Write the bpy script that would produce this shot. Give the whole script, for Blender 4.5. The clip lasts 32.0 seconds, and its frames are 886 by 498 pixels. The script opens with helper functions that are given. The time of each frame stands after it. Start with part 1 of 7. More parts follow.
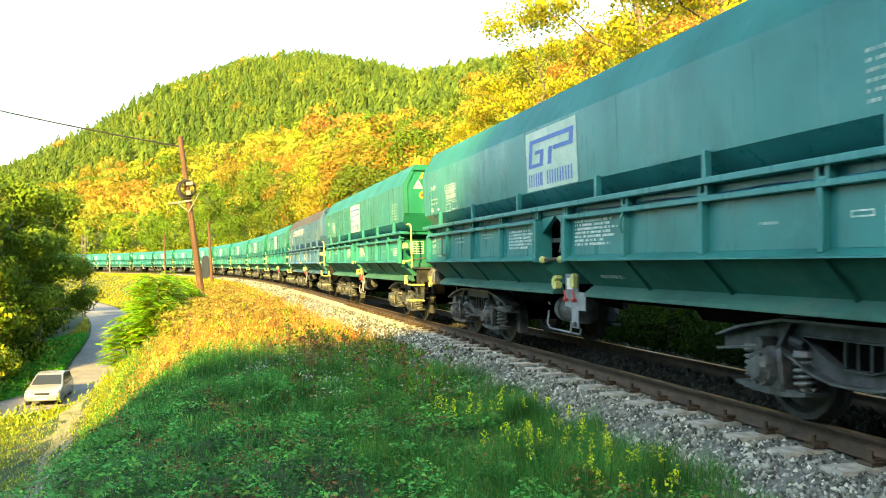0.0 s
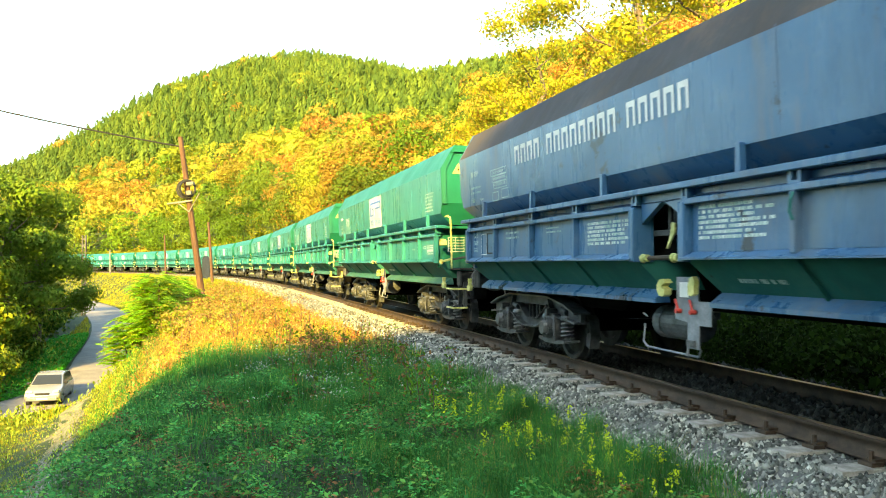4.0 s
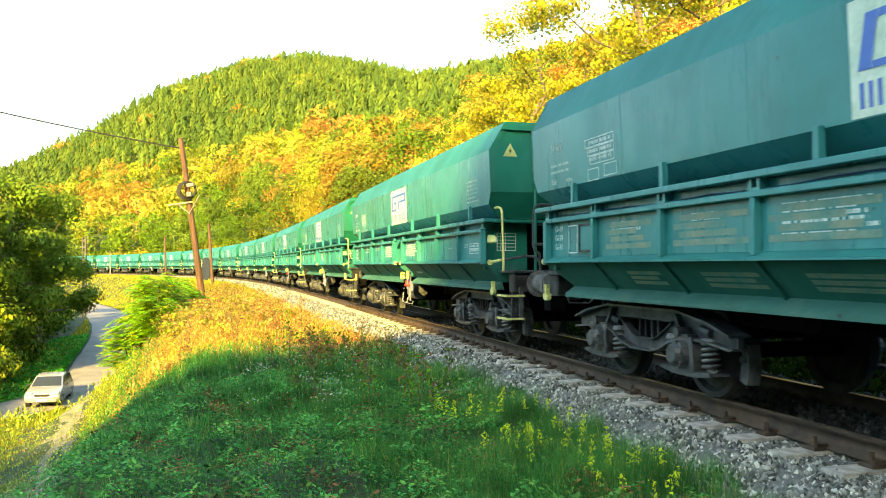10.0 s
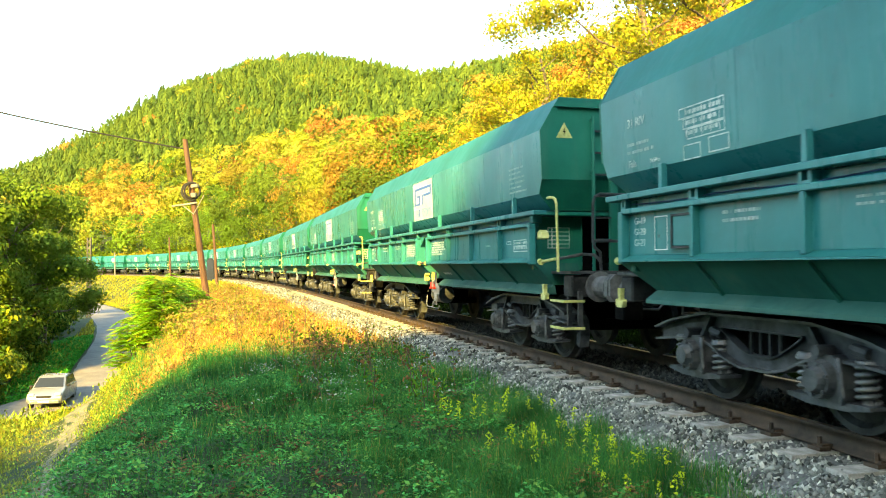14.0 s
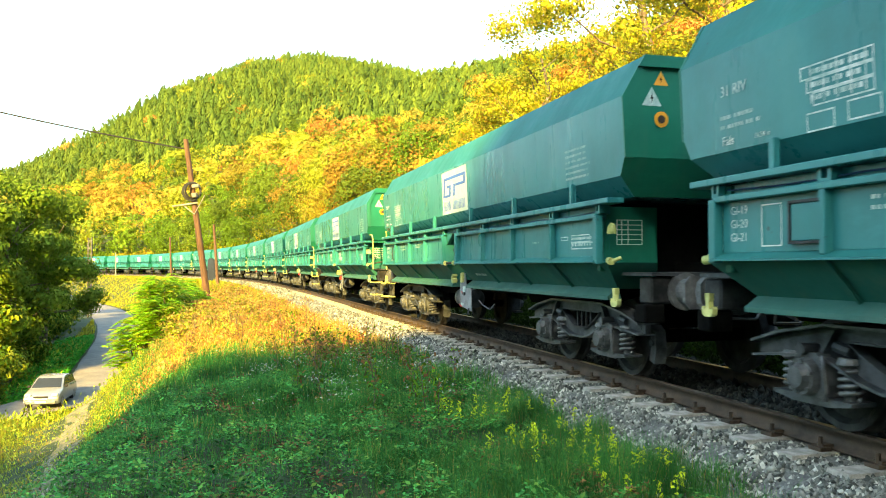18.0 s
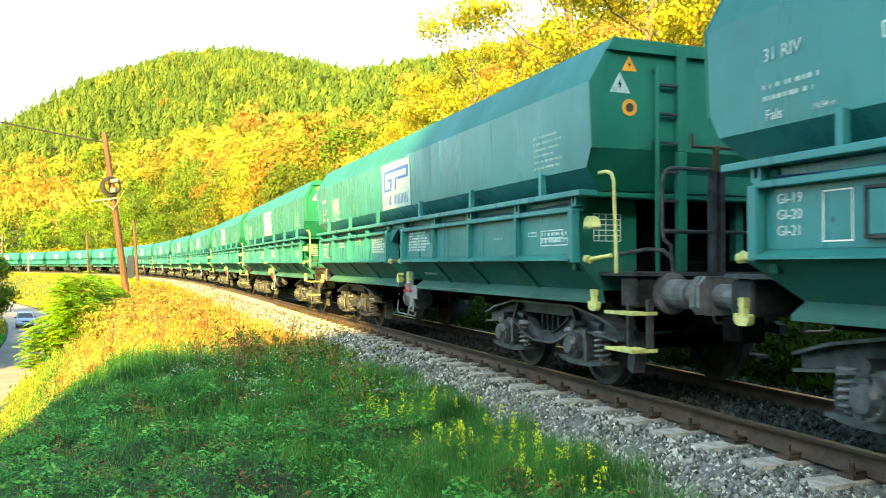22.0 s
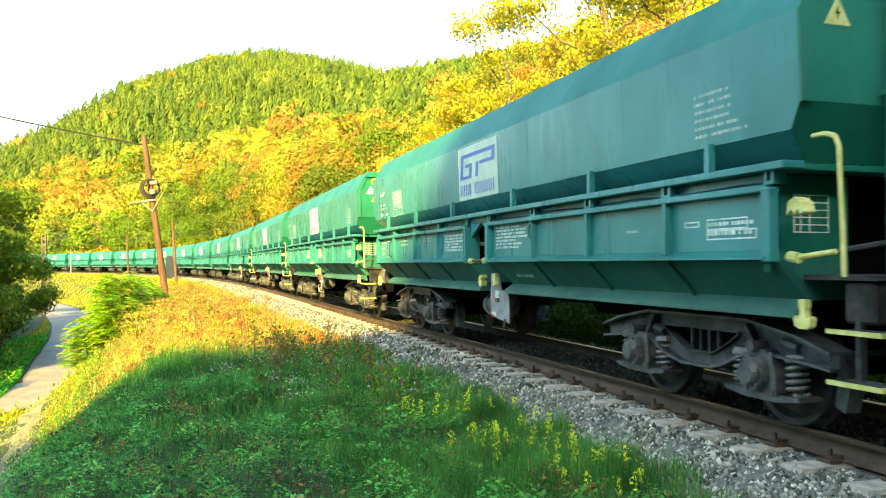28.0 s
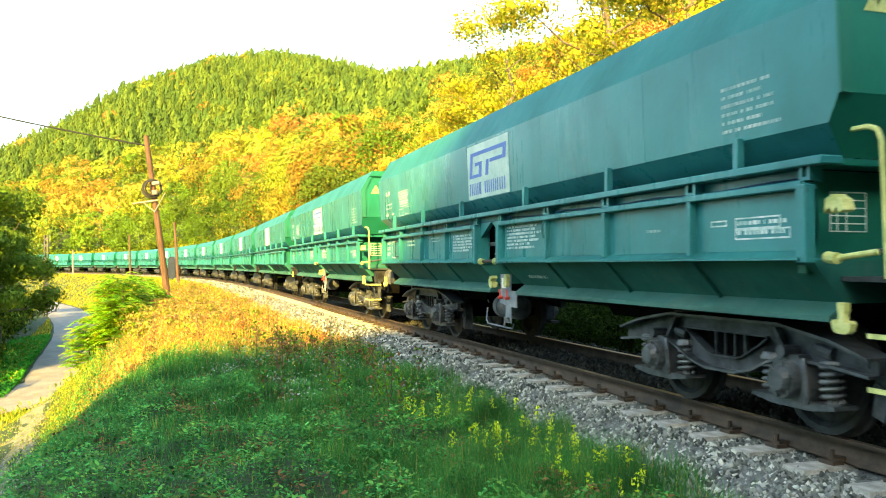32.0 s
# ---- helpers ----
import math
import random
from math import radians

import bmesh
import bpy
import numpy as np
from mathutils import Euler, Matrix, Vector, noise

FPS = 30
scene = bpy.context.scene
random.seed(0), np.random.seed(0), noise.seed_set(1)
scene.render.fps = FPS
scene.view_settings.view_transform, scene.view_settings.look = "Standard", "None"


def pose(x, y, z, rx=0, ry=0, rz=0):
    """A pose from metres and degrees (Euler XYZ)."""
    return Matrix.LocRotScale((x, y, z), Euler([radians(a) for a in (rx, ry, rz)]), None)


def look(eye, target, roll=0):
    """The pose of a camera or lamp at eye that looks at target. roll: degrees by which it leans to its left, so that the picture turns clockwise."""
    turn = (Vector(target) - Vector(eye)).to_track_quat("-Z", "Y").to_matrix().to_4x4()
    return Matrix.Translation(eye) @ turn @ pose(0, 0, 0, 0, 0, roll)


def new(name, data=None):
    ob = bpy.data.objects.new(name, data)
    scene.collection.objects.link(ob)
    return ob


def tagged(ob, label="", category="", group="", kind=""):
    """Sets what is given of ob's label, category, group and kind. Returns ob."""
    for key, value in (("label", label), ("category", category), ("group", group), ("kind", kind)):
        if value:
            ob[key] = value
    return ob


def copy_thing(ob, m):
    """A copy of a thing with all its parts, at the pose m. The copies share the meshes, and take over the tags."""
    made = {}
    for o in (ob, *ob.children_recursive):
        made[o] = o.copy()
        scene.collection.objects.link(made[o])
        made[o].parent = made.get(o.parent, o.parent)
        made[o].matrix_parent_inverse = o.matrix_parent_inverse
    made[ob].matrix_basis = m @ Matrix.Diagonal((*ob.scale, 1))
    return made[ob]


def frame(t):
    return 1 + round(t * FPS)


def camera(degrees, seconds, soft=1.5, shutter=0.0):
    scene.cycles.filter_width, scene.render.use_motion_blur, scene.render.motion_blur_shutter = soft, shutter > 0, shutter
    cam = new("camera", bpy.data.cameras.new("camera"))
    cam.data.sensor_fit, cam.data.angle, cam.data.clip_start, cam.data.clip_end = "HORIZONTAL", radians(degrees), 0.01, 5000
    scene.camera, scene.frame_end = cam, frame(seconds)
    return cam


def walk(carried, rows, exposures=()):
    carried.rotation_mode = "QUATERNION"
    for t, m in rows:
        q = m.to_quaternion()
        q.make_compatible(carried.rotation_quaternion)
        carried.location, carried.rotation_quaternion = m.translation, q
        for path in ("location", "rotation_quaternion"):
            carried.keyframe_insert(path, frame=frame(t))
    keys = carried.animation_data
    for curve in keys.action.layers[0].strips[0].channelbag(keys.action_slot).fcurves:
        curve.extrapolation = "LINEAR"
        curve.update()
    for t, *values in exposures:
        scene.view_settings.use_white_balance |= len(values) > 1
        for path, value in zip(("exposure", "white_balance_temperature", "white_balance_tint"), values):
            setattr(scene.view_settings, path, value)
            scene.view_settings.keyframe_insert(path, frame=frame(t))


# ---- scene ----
cam = camera(57.28, 32.0, soft=1.0, shutter=0.12)

# ---- the camera: a hand-held stand beside the line, panned a little ----
EYE = (0.0, 0.0, 1.314)


def aim(yaw, pitch, roll):
    return pose(*EYE, 90 + pitch, 0, -yaw) @ pose(0, 0, 0, 0, 0, -roll)


PATH = [
    (0.0, 0.02, 1.28, 0.15), (1.0, 0.01, 1.26, 0.16), (2.0, 0.0, 1.25, 0.16), (3.0, 0.0, 1.26, 0.17), (3.5, 0.0, 1.27, 0.15),
    (5.5, 0.01, 1.32, 0.14), (7.0, 0.01, 1.34, 0.13), (8.0, 0.0, 1.38, 0.14), (9.0, 0.0, 1.39, 0.14), (10.0, -0.01, 1.39, 0.14),
    (11.0, -0.05, 1.38, 0.17), (12.0, -0.13, 1.40, 0.22), (13.0, -0.23, 1.40, 0.23), (14.0, -0.29, 1.41, 0.23), (14.5, -0.33, 1.40, 0.23),
    (16.5, -0.37, 1.43, 0.22), (17.0, -0.37, 1.42, 0.2), (18.0, -0.34, 1.42, 0.2), (18.5, -0.32, 1.41, 0.19), (18.8, -0.25, 1.40, 0.18),
    (19.0, 0.03, 1.39, 0.15), (19.5, 3.49, 1.33, 0.08), (20.0, 4.75, 1.27, -0.02), (20.5, 4.64, 1.30, -0.02), (21.0, 4.67, 1.30, -0.03),
    (22.0, 4.75, 1.29, 0.03), (23.0, 4.80, 1.30, 0.04), (24.0, 4.83, 1.30, 0.04), (24.5, 4.75, 1.29, 0.03), (25.0, 4.07, 1.24, 0.03),
    (25.5, 3.51, 1.26, 0.03), (26.5, 2.85, 1.29, 0.04), (27.5, 2.46, 1.31, 0.05), (28.0, 2.33, 1.31, 0.08), (28.5, 2.22, 1.32, 0.09),
    (29.0, 2.14, 1.32, 0.09), (30.0, 2.17, 1.34, 0.1), (31.0, 2.2, 1.36, 0.08), (32.0, 2.2, 1.36, 0.03)]
walk(cam, [(t, aim(y, p, r)) for t, y, p, r in PATH], exposures=[(0.0, 2.60, 7850, -6), (18.8, 2.60, 7850, -6), (20.0, 2.88, 7850, -6), (25.0, 2.88, 7850, -6), (28.0, 2.74, 7850, -6), (32.0, 2.74, 7850, -6)])

# ---- daylight ----
SUN_AZ, SUN_EL = 196.0, 24.0       # degrees: azimuth clockwise from +y, elevation


def sky_and_sun():
    w = bpy.data.worlds.new("sky")
    scene.world = w
    w.use_nodes = True
    nt = w.node_tree
    bg = nt.nodes["Background"]
    sky = nt.nodes.new("ShaderNodeTexSky")
    sky.sky_type, sky.sun_disc = "NISHITA", False
    sky.sun_elevation, sky.sun_rotation = radians(SUN_EL), radians(SUN_AZ)
    sky.air_density, sky.dust_density, sky.ozone_density = 1.0, 1.6, 2.0
    nt.links.new(sky.outputs[0], bg.inputs[0])
    bg.inputs[1].default_value = 0.15
    data = bpy.data.lights.new("sun", "SUN")
    data.energy, data.angle, data.color = 4.0, radians(0.55), (1.0, 0.665, 0.21)
    a, e = radians(SUN_AZ), radians(SUN_EL)
    d = Vector((math.sin(a) * math.cos(e), math.cos(a) * math.cos(e), math.sin(e)))
    new("sun", data).matrix_basis = look(d * 300, (0, 0, 0))


sky_and_sun()

# ---- materials ----
def node_mat(name, rough=0.6, metal=0.0):
    m = bpy.data.materials.new(name)
    m.use_nodes = True
    nt = m.node_tree
    b = nt.nodes["Principled BSDF"]
    b.inputs["Roughness"].default_value = rough
    b.inputs["Metallic"].default_value = metal
    return m, nt, b


def ramp(nt, src, stops):
    r = nt.nodes.new("ShaderNodeValToRGB")
    el = r.color_ramp.elements
    while len(el) < len(stops):
        el.new(0.5)
    for e, (p, c) in zip(el, stops):
        e.position, e.color = p, (*c, 1)
    nt.links.new(src, r.inputs[0])
    return r.outputs[0]


def noise_of(nt, scale, detail=4, rough=0.6, coord="Object", stretch=None):
    tc = nt.nodes.new("ShaderNodeTexCoord")
    n = nt.nodes.new("ShaderNodeTexNoise")
    n.inputs["Scale"].default_value, n.inputs["Detail"].default_value, n.inputs["Roughness"].default_value = scale, detail, rough
    if coord == "World":
        out = nt.nodes.new("ShaderNodeNewGeometry").outputs["Position"]
    else:
        out = tc.outputs[coord]
    if stretch:
        mp = nt.nodes.new("ShaderNodeMapping")
        mp.inputs["Scale"].default_value = stretch
        nt.links.new(out, mp.inputs["Vector"])
        out = mp.outputs[0]
    nt.links.new(out, n.inputs["Vector"])
    return n.outputs["Fac"]


def mix(nt, fac, a, b, how="MIX"):
    m = nt.nodes.new("ShaderNodeMix")
    m.data_type, m.blend_type = "RGBA", how
    for sock, v in ((m.inputs[0], fac), (m.inputs[6], a), (m.inputs[7], b)):
        if isinstance(v, (int, float)):
            sock.default_value = v
        elif isinstance(v, tuple):
            sock.default_value = (*v, 1)
        else:
            nt.links.new(v, sock)
    return m.outputs[2]


def bump(nt, b, src, strength=0.3, dist=0.01):
    n = nt.nodes.new("ShaderNodeBump")
    n.inputs["Strength"].default_value, n.inputs["Distance"].default_value = strength, dist
    nt.links.new(src, n.inputs["Height"])
    nt.links.new(n.outputs[0], b.inputs["Normal"])


def two_tone(name, c1, c2, scale, rough=0.7, metal=0.0, fine=None, bumps=0.0, coord="Object", stretch=None, lo=0.35, hi=0.65):
    m, nt, b = node_mat(name, rough, metal)
    f = noise_of(nt, scale, coord=coord, stretch=stretch)
    c = ramp(nt, f, [(lo, c1), (hi, c2)])
    f2 = noise_of(nt, fine or scale * 9, coord=coord)
    c = mix(nt, 0.5, c, ramp(nt, f2, [(0.3, (0.35, 0.35, 0.35)), (0.7, (0.65, 0.65, 0.65))]), "OVERLAY")
    nt.links.new(c, b.inputs["Base Color"])
    if bumps:
        bump(nt, b, f2, bumps)
    return m


def plain(name, c, rough=0.6, metal=0.0):
    m, nt, b = node_mat(name, rough, metal)
    f = noise_of(nt, 14)
    nt.links.new(mix(nt, f, tuple(v * 0.8 for v in c), tuple(min(1, v * 1.15) for v in c)), b.inputs["Base Color"])
    return m


def leaf_mat(name, sheen=0.45, vary=0.8, gaps=0.0):
    """Leaves coloured by the mesh's own tint, varied leaf by leaf; light passes through them."""
    m, nt, b = node_mat(name, 0.75)
    b.inputs["Specular IOR Level"].default_value = 0.08
    at = nt.nodes.new("ShaderNodeAttribute")
    at.attribute_name = "tint"
    geo = nt.nodes.new("ShaderNodeNewGeometry")
    r = ramp(nt, geo.outputs["Random Per Island"], [(0.0, (0.30, 0.32, 0.30)), (0.55, (0.5, 0.5, 0.5)), (1.0, (0.72, 0.70, 0.55))])
    c = mix(nt, vary, at.outputs["Color"], r, "OVERLAY")
    nt.links.new(c, b.inputs["Base Color"])
    tr = nt.nodes.new("ShaderNodeBsdfTranslucent")
    nt.links.new(c, tr.inputs[0])
    ms = nt.nodes.new("ShaderNodeMixShader")
    ms.inputs[0].default_value = sheen * 0.8
    nt.links.new(b.outputs[0], ms.inputs[1])
    nt.links.new(tr.outputs[0], ms.inputs[2])
    last = ms
    if gaps:
        # each spray is torn into small uneven leaf groups
        hole = ramp(nt, noise_of(nt, gaps, 3, 0.6, coord="World"), [(0.44, (0, 0, 0)), (0.50, (1, 1, 1))])
        clear = nt.nodes.new("ShaderNodeBsdfTransparent")
        last = nt.nodes.new("ShaderNodeMixShader")
        nt.links.new(hole, last.inputs[0])
        nt.links.new(clear.outputs[0], last.inputs[1])
        nt.links.new(ms.outputs[0], last.inputs[2])
    nt.links.new(last.outputs[0], nt.nodes["Material Output"].inputs["Surface"])
    return m


def wagon_paint(name, base, worn, dust=(0.06, 0.15, 0.14), peeled=False, rough=0.20, gloss=0.5):
    m, nt, b = node_mat(name, 0.42)
    big = noise_of(nt, 0.9, 5, 0.62)
    c = ramp(nt, big, [(0.3, tuple(v * 0.78 for v in base)), (0.55, base), (0.75, worn)])
    streak = noise_of(nt, 3.0, 5, 0.7, stretch=(1.0, 1.0, 0.12))
    c = mix(nt, ramp(nt, streak, [(0.52, (0, 0, 0)), (0.8, (0.5 if peeled else 0.22,) * 3)]), c, dust)
    if peeled:
        flake = noise_of(nt, 1.3, 6, 0.72)
        c = mix(nt, ramp(nt, flake, [(0.60, (0, 0, 0)), (0.63, (0.9, 0.9, 0.9))]), c, (0.022, 0.03, 0.042))
    soot = noise_of(nt, 0.55, 7, 0.68, stretch=(1.0, 1.0, 0.6))
    c = mix(nt, ramp(nt, soot, [(0.54, (0, 0, 0)), (0.76, (0.72, 0.72, 0.72))]), c, tuple(v * 0.42 for v in base))
    chalky = noise_of(nt, 1.7, 6, 0.7, stretch=(0.7, 1.0, 1.6))
    c = mix(nt, ramp(nt, chalky, [(0.58, (0, 0, 0)), (0.8, (0.3, 0.3, 0.3))]), c, tuple(v * 1.35 + 0.006 for v in worn))
    spots = noise_of(nt, 9.0, 3, 0.5)
    c = mix(nt, ramp(nt, spots, [(0.72, (0, 0, 0)), (0.76, (0.75, 0.75, 0.75))]), c, (0.035, 0.045, 0.045))
    nt.links.new(c, b.inputs["Base Color"])
    nt.links.new(ramp(nt, streak, [(0.3, (rough,) * 3), (0.7, (rough + 0.22,) * 3)]), b.inputs["Roughness"])
    b.inputs["IOR"].default_value = 1.45
    b.inputs["Specular IOR Level"].default_value = gloss
    bump(nt, b, big, 0.34, 0.05)
    return m


GREEN = wagon_paint("green_wagon_paint", (0.030, 0.200, 0.216), (0.048, 0.226, 0.236), gloss=0.29)
# end green: darker and less blue, for the dimmer light the ends face
END_GREEN = wagon_paint("shaded_green_end_paint", (0.010, 0.150, 0.108), (0.022, 0.18, 0.13), (0.10, 0.14, 0.10), rough=0.4, gloss=0.3)
BLUE = wagon_paint("blue_wagon_paint", (0.045, 0.135, 0.27), (0.12, 0.19, 0.26), (0.32, 0.23, 0.13), True)
RUSTY_BLUE = wagon_paint("sun_worn_brown_blue_paint", (0.07, 0.065, 0.065), (0.15, 0.11, 0.08), (0.22, 0.15, 0.09), rough=0.6, gloss=0.15)
DEEP = wagon_paint("deep_green_paint", (0.024, 0.138, 0.118), (0.052, 0.168, 0.138), (0.22, 0.21, 0.14), rough=0.6, gloss=0.2)
LIP = wagon_paint("dusty_green_paint", (0.038, 0.140, 0.122), (0.085, 0.172, 0.148), (0.20, 0.19, 0.13), rough=0.5, gloss=0.3)
# duller, darker green for the top bands, sills and rib clips
DULL_GREEN = wagon_paint("dull_darker_green_paint", (0.016, 0.150, 0.142), (0.034, 0.172, 0.158), (0.10, 0.14, 0.11), rough=0.5, gloss=0.3)
PANEL = two_tone("weathered_white_panel", (0.40, 0.55, 0.47), (0.58, 0.69, 0.60), 3, 0.6, fine=26)
PLATE = two_tone("bare_metal_plate", (0.13, 0.15, 0.175), (0.25, 0.275, 0.31), 5, 0.6)
POLECON = two_tone("dark_weathered_concrete", (0.05, 0.048, 0.044), (0.10, 0.095, 0.088), 3, 0.9)
DARK = two_tone("grimy_bogie_steel", (0.012, 0.014, 0.017), (0.065, 0.072, 0.082), 4.5, 0.55, 0.2, bumps=0.3)
STEELGREY = two_tone("road_dusted_steel", (0.016, 0.020, 0.024), (0.085, 0.096, 0.108), 6.0, 0.5, 0.0, bumps=0.3)
SPRING = two_tone("painted_spring_steel", (0.06, 0.066, 0.072), (0.16, 0.17, 0.18), 8.0, 0.45)
# near-black: stands for deep shade inside and under wagons, also plain black print
BLACK = two_tone("shade_and_part_black", (0.0015, 0.0015, 0.0016), (0.006, 0.006, 0.006), 5, 0.9, 0.0)
WHEEL = two_tone("oily_wheel_steel", (0.010, 0.011, 0.012), (0.05, 0.052, 0.055), 4, 0.6, 0.2)
TREAD = plain("worn_wheel_steel", (0.22, 0.21, 0.20), 0.35, 0.9)
YELLOW = two_tone("yellow_paint", (0.36, 0.38, 0.11), (0.60, 0.60, 0.24), 9, 0.5)
WORN = two_tone("worn_white_stencil", (0.20, 0.36, 0.36), (0.50, 0.60, 0.58), 9, 0.6)
NOTICE = two_tone("chipped_white_notice", (0.26, 0.43, 0.42), (0.66, 0.74, 0.72), 14, 0.6)
CABLE = plain("dark_blue_cable", (0.012, 0.05, 0.12), 0.5)
FADED = two_tone("faded_tan_patch", (0.06, 0.20, 0.18), (0.19, 0.245, 0.18), 4, 0.7)
WHITE = plain("white_stencil_paint", (0.78, 0.78, 0.76), 0.55)
BLUEPRINT = plain("blue_logo_paint", (0.045, 0.13, 0.46), 0.5)
ORANGE = plain("orange_label", (0.72, 0.33, 0.03), 0.5)
RED = plain("red_paint", (0.5, 0.04, 0.03), 0.5)
RUST = two_tone("rusty_rail_steel", (0.035, 0.024, 0.016), (0.075, 0.05, 0.033), 5, 0.75, 0.2, bumps=0.2, coord="World")
RAILTOP = plain("polished_rail_head", (0.38, 0.30, 0.24), 0.3, 0.8)
SLEEPER = two_tone("weathered_concrete", (0.24, 0.235, 0.21), (0.46, 0.45, 0.42), 7, 0.85, bumps=0.3)
STONE = two_tone("limestone_ballast", (0.05, 0.052, 0.05), (0.16, 0.165, 0.16), 34, 0.85, coord="World", lo=0.3, hi=0.7)
ASPHALT = two_tone("pale_asphalt", (0.15, 0.145, 0.14), (0.22, 0.21, 0.20), 1.2, 0.85, coord="World")
DIRT = two_tone("trodden_earth", (0.06, 0.075, 0.03), (0.22, 0.20, 0.13), 5.0, 0.95, coord="World")
POLEWOOD = two_tone("tarred_pole_wood", (0.05, 0.026, 0.016), (0.12, 0.06, 0.034), 3, 0.8, stretch=(4, 4, 0.4), bumps=0.3)
CONCRETE = two_tone("grey_concrete", (0.15, 0.14, 0.125), (0.25, 0.24, 0.22), 3, 0.9)
BARK = two_tone("grey_brown_bark", (0.07, 0.05, 0.035), (0.16, 0.13, 0.10), 5, 0.9, stretch=(3, 3, 0.6), bumps=0.5)
LEAVES = leaf_mat("autumn_leaves")
DENSE = leaf_mat("dense_green_leaves", 0.2, 0.8, 6.0)
TREELEAF = leaf_mat("roadside_tree_leaves", 0.3, 0.4)
NEEDLES = leaf_mat("pine_needles", 0.15, 0.35)
FOREST = leaf_mat("distant_autumn_leaves", 0.2, 0.3, 4.5)
WEED = leaf_mat("weed_leaves", 0.35, 0.5)
BLADES = leaf_mat("grass_blades", 0.4)
SILVER = plain("silver_car_paint", (0.40, 0.42, 0.43), 0.25, 0.5)
SILVERBLUE = plain("silver_blue_car_paint", (0.30, 0.36, 0.50), 0.28, 0.5)
GLASS = plain("dark_car_glass", (0.03, 0.035, 0.04), 0.06)
RUBBER = plain("black_rubber", (0.015, 0.015, 0.015), 0.8)
LAMP = plain("clear_headlamp", (0.75, 0.75, 0.72), 0.1)


def ground_mat():
    """Soil under the plants: bare stony earth by the line, humus elsewhere."""
    m, nt, b = node_mat("grassy_soil", 0.95)
    f = noise_of(nt, 0.35, coord="World")
    c = ramp(nt, f, [(0.3, (0.012, 0.032, 0.006)), (0.5, (0.020, 0.042, 0.008)), (0.72, (0.055, 0.050, 0.016))])
    f2 = noise_of(nt, 9, coord="World")
    c = mix(nt, 0.6, c, ramp(nt, f2, [(0.3, (0.3, 0.3, 0.3)), (0.7, (0.7, 0.7, 0.7))]), "OVERLAY")
    nt.links.new(c, b.inputs["Base Color"])
    bump(nt, b, f2, 0.5, 0.05)
    return m


SOIL = ground_mat()
# BLACK keeps hardly any sheen, imitating shade that the sky can't reach
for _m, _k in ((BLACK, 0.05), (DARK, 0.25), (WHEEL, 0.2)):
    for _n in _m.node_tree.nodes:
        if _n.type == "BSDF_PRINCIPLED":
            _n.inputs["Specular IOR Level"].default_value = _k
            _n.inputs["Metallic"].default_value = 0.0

# ---- the line's course: a left-hand curve that leaves the camera ----
PITCH_W, BOGIES, GAUGE, GRADE = 14.54, 9.127, 1.435, 0.004
_S = np.arange(-320.0, 640.0, 0.5)
_K = np.interp(_S, [0, 15, 35, 60, 100, 160, 280, 320], [0.0010, -0.0002, 0.0007, 0.0019, 0.0035, 0.0036, 0.0036, 0.0])
_H = np.concatenate([[0.0], np.cumsum((_K[1:] + _K[:-1]) * 0.25)])
_Z0 = int(np.argmin(abs(_S)))
_H += 0.2711 - _H[_Z0]
_X = np.concatenate([[0.0], np.cumsum(-(np.sin(_H[1:]) + np.sin(_H[:-1])) * 0.25)])
_Y = np.concatenate([[0.0], np.cumsum((np.cos(_H[1:]) + np.cos(_H[:-1])) * 0.25)])
_X += 4.697 - _X[_Z0]
_Y += 4.0 - _Y[_Z0]


def line_at(s, lat=0.0, z=0.0):
    """The place s metres along the line, lat metres to its left (the camera's side), z above the rail head."""
    h = np.interp(s, _S, _H)
    y = np.interp(s, _S, _Y)
    return (float(np.interp(s, _S, _X) - np.cos(h) * lat), float(y - np.sin(h) * lat), float(z + GRADE * (y - 4.0)))


def line_turn(s):
    return math.degrees(float(np.interp(s, _S, _H)))


def nearest(x, y):
    """For points of the plan: how far along the line they lie and how far to its left."""
    x, y = np.atleast_1d(x).astype(float), np.atleast_1d(y).astype(float)
    s, lat = np.empty(len(x)), np.empty(len(x))
    for i in range(0, len(x), 4000):
        dx, dy = x[i:i + 4000, None] - _X[None, ::2], y[i:i + 4000, None] - _Y[None, ::2]
        j = np.argmin(dx * dx + dy * dy, axis=1)
        k = np.arange(len(j))
        h = _H[::2][j]
        s[i:i + 4000] = _S[::2][j] + (-np.sin(h) * dx[k, j] + np.cos(h) * dy[k, j])
        d = np.hypot(dx[k, j], dy[k, j])
        lat[i:i + 4000] = np.where(-np.cos(h) * dx[k, j] - np.sin(h) * dy[k, j] > 0, d, -d)
    return s, lat


def waves(x, y, size, seed=0):
    r = np.random.RandomState(seed)
    v = 0
    for i in range(7):
        a, f = r.uniform(0, 6.28), r.uniform(0.6, 1.9) * 6.28 / size
        v = v + np.sin((np.cos(a) * x + np.sin(a) * y) * f + r.uniform(0, 6.28))
    return v / 4.0


def road_lat(s):
    """How far left of the line the valley road's middle runs."""
    return np.interp(s, [-20, 0, 18, 24, 28, 31, 34, 40, 60, 80, 100, 120, 160, 220], [44, 32, 22, 17, 13.8, 11.7, 10.7, 10.4, 11.4, 12.7, 14, 15, 16.7, 19])


def dip(x, y):
    """The hollow where the side road leaves."""
    return 0.75 * np.exp(-((x + 17.5) ** 2 + (y - 33.5) ** 2) / 40.0)


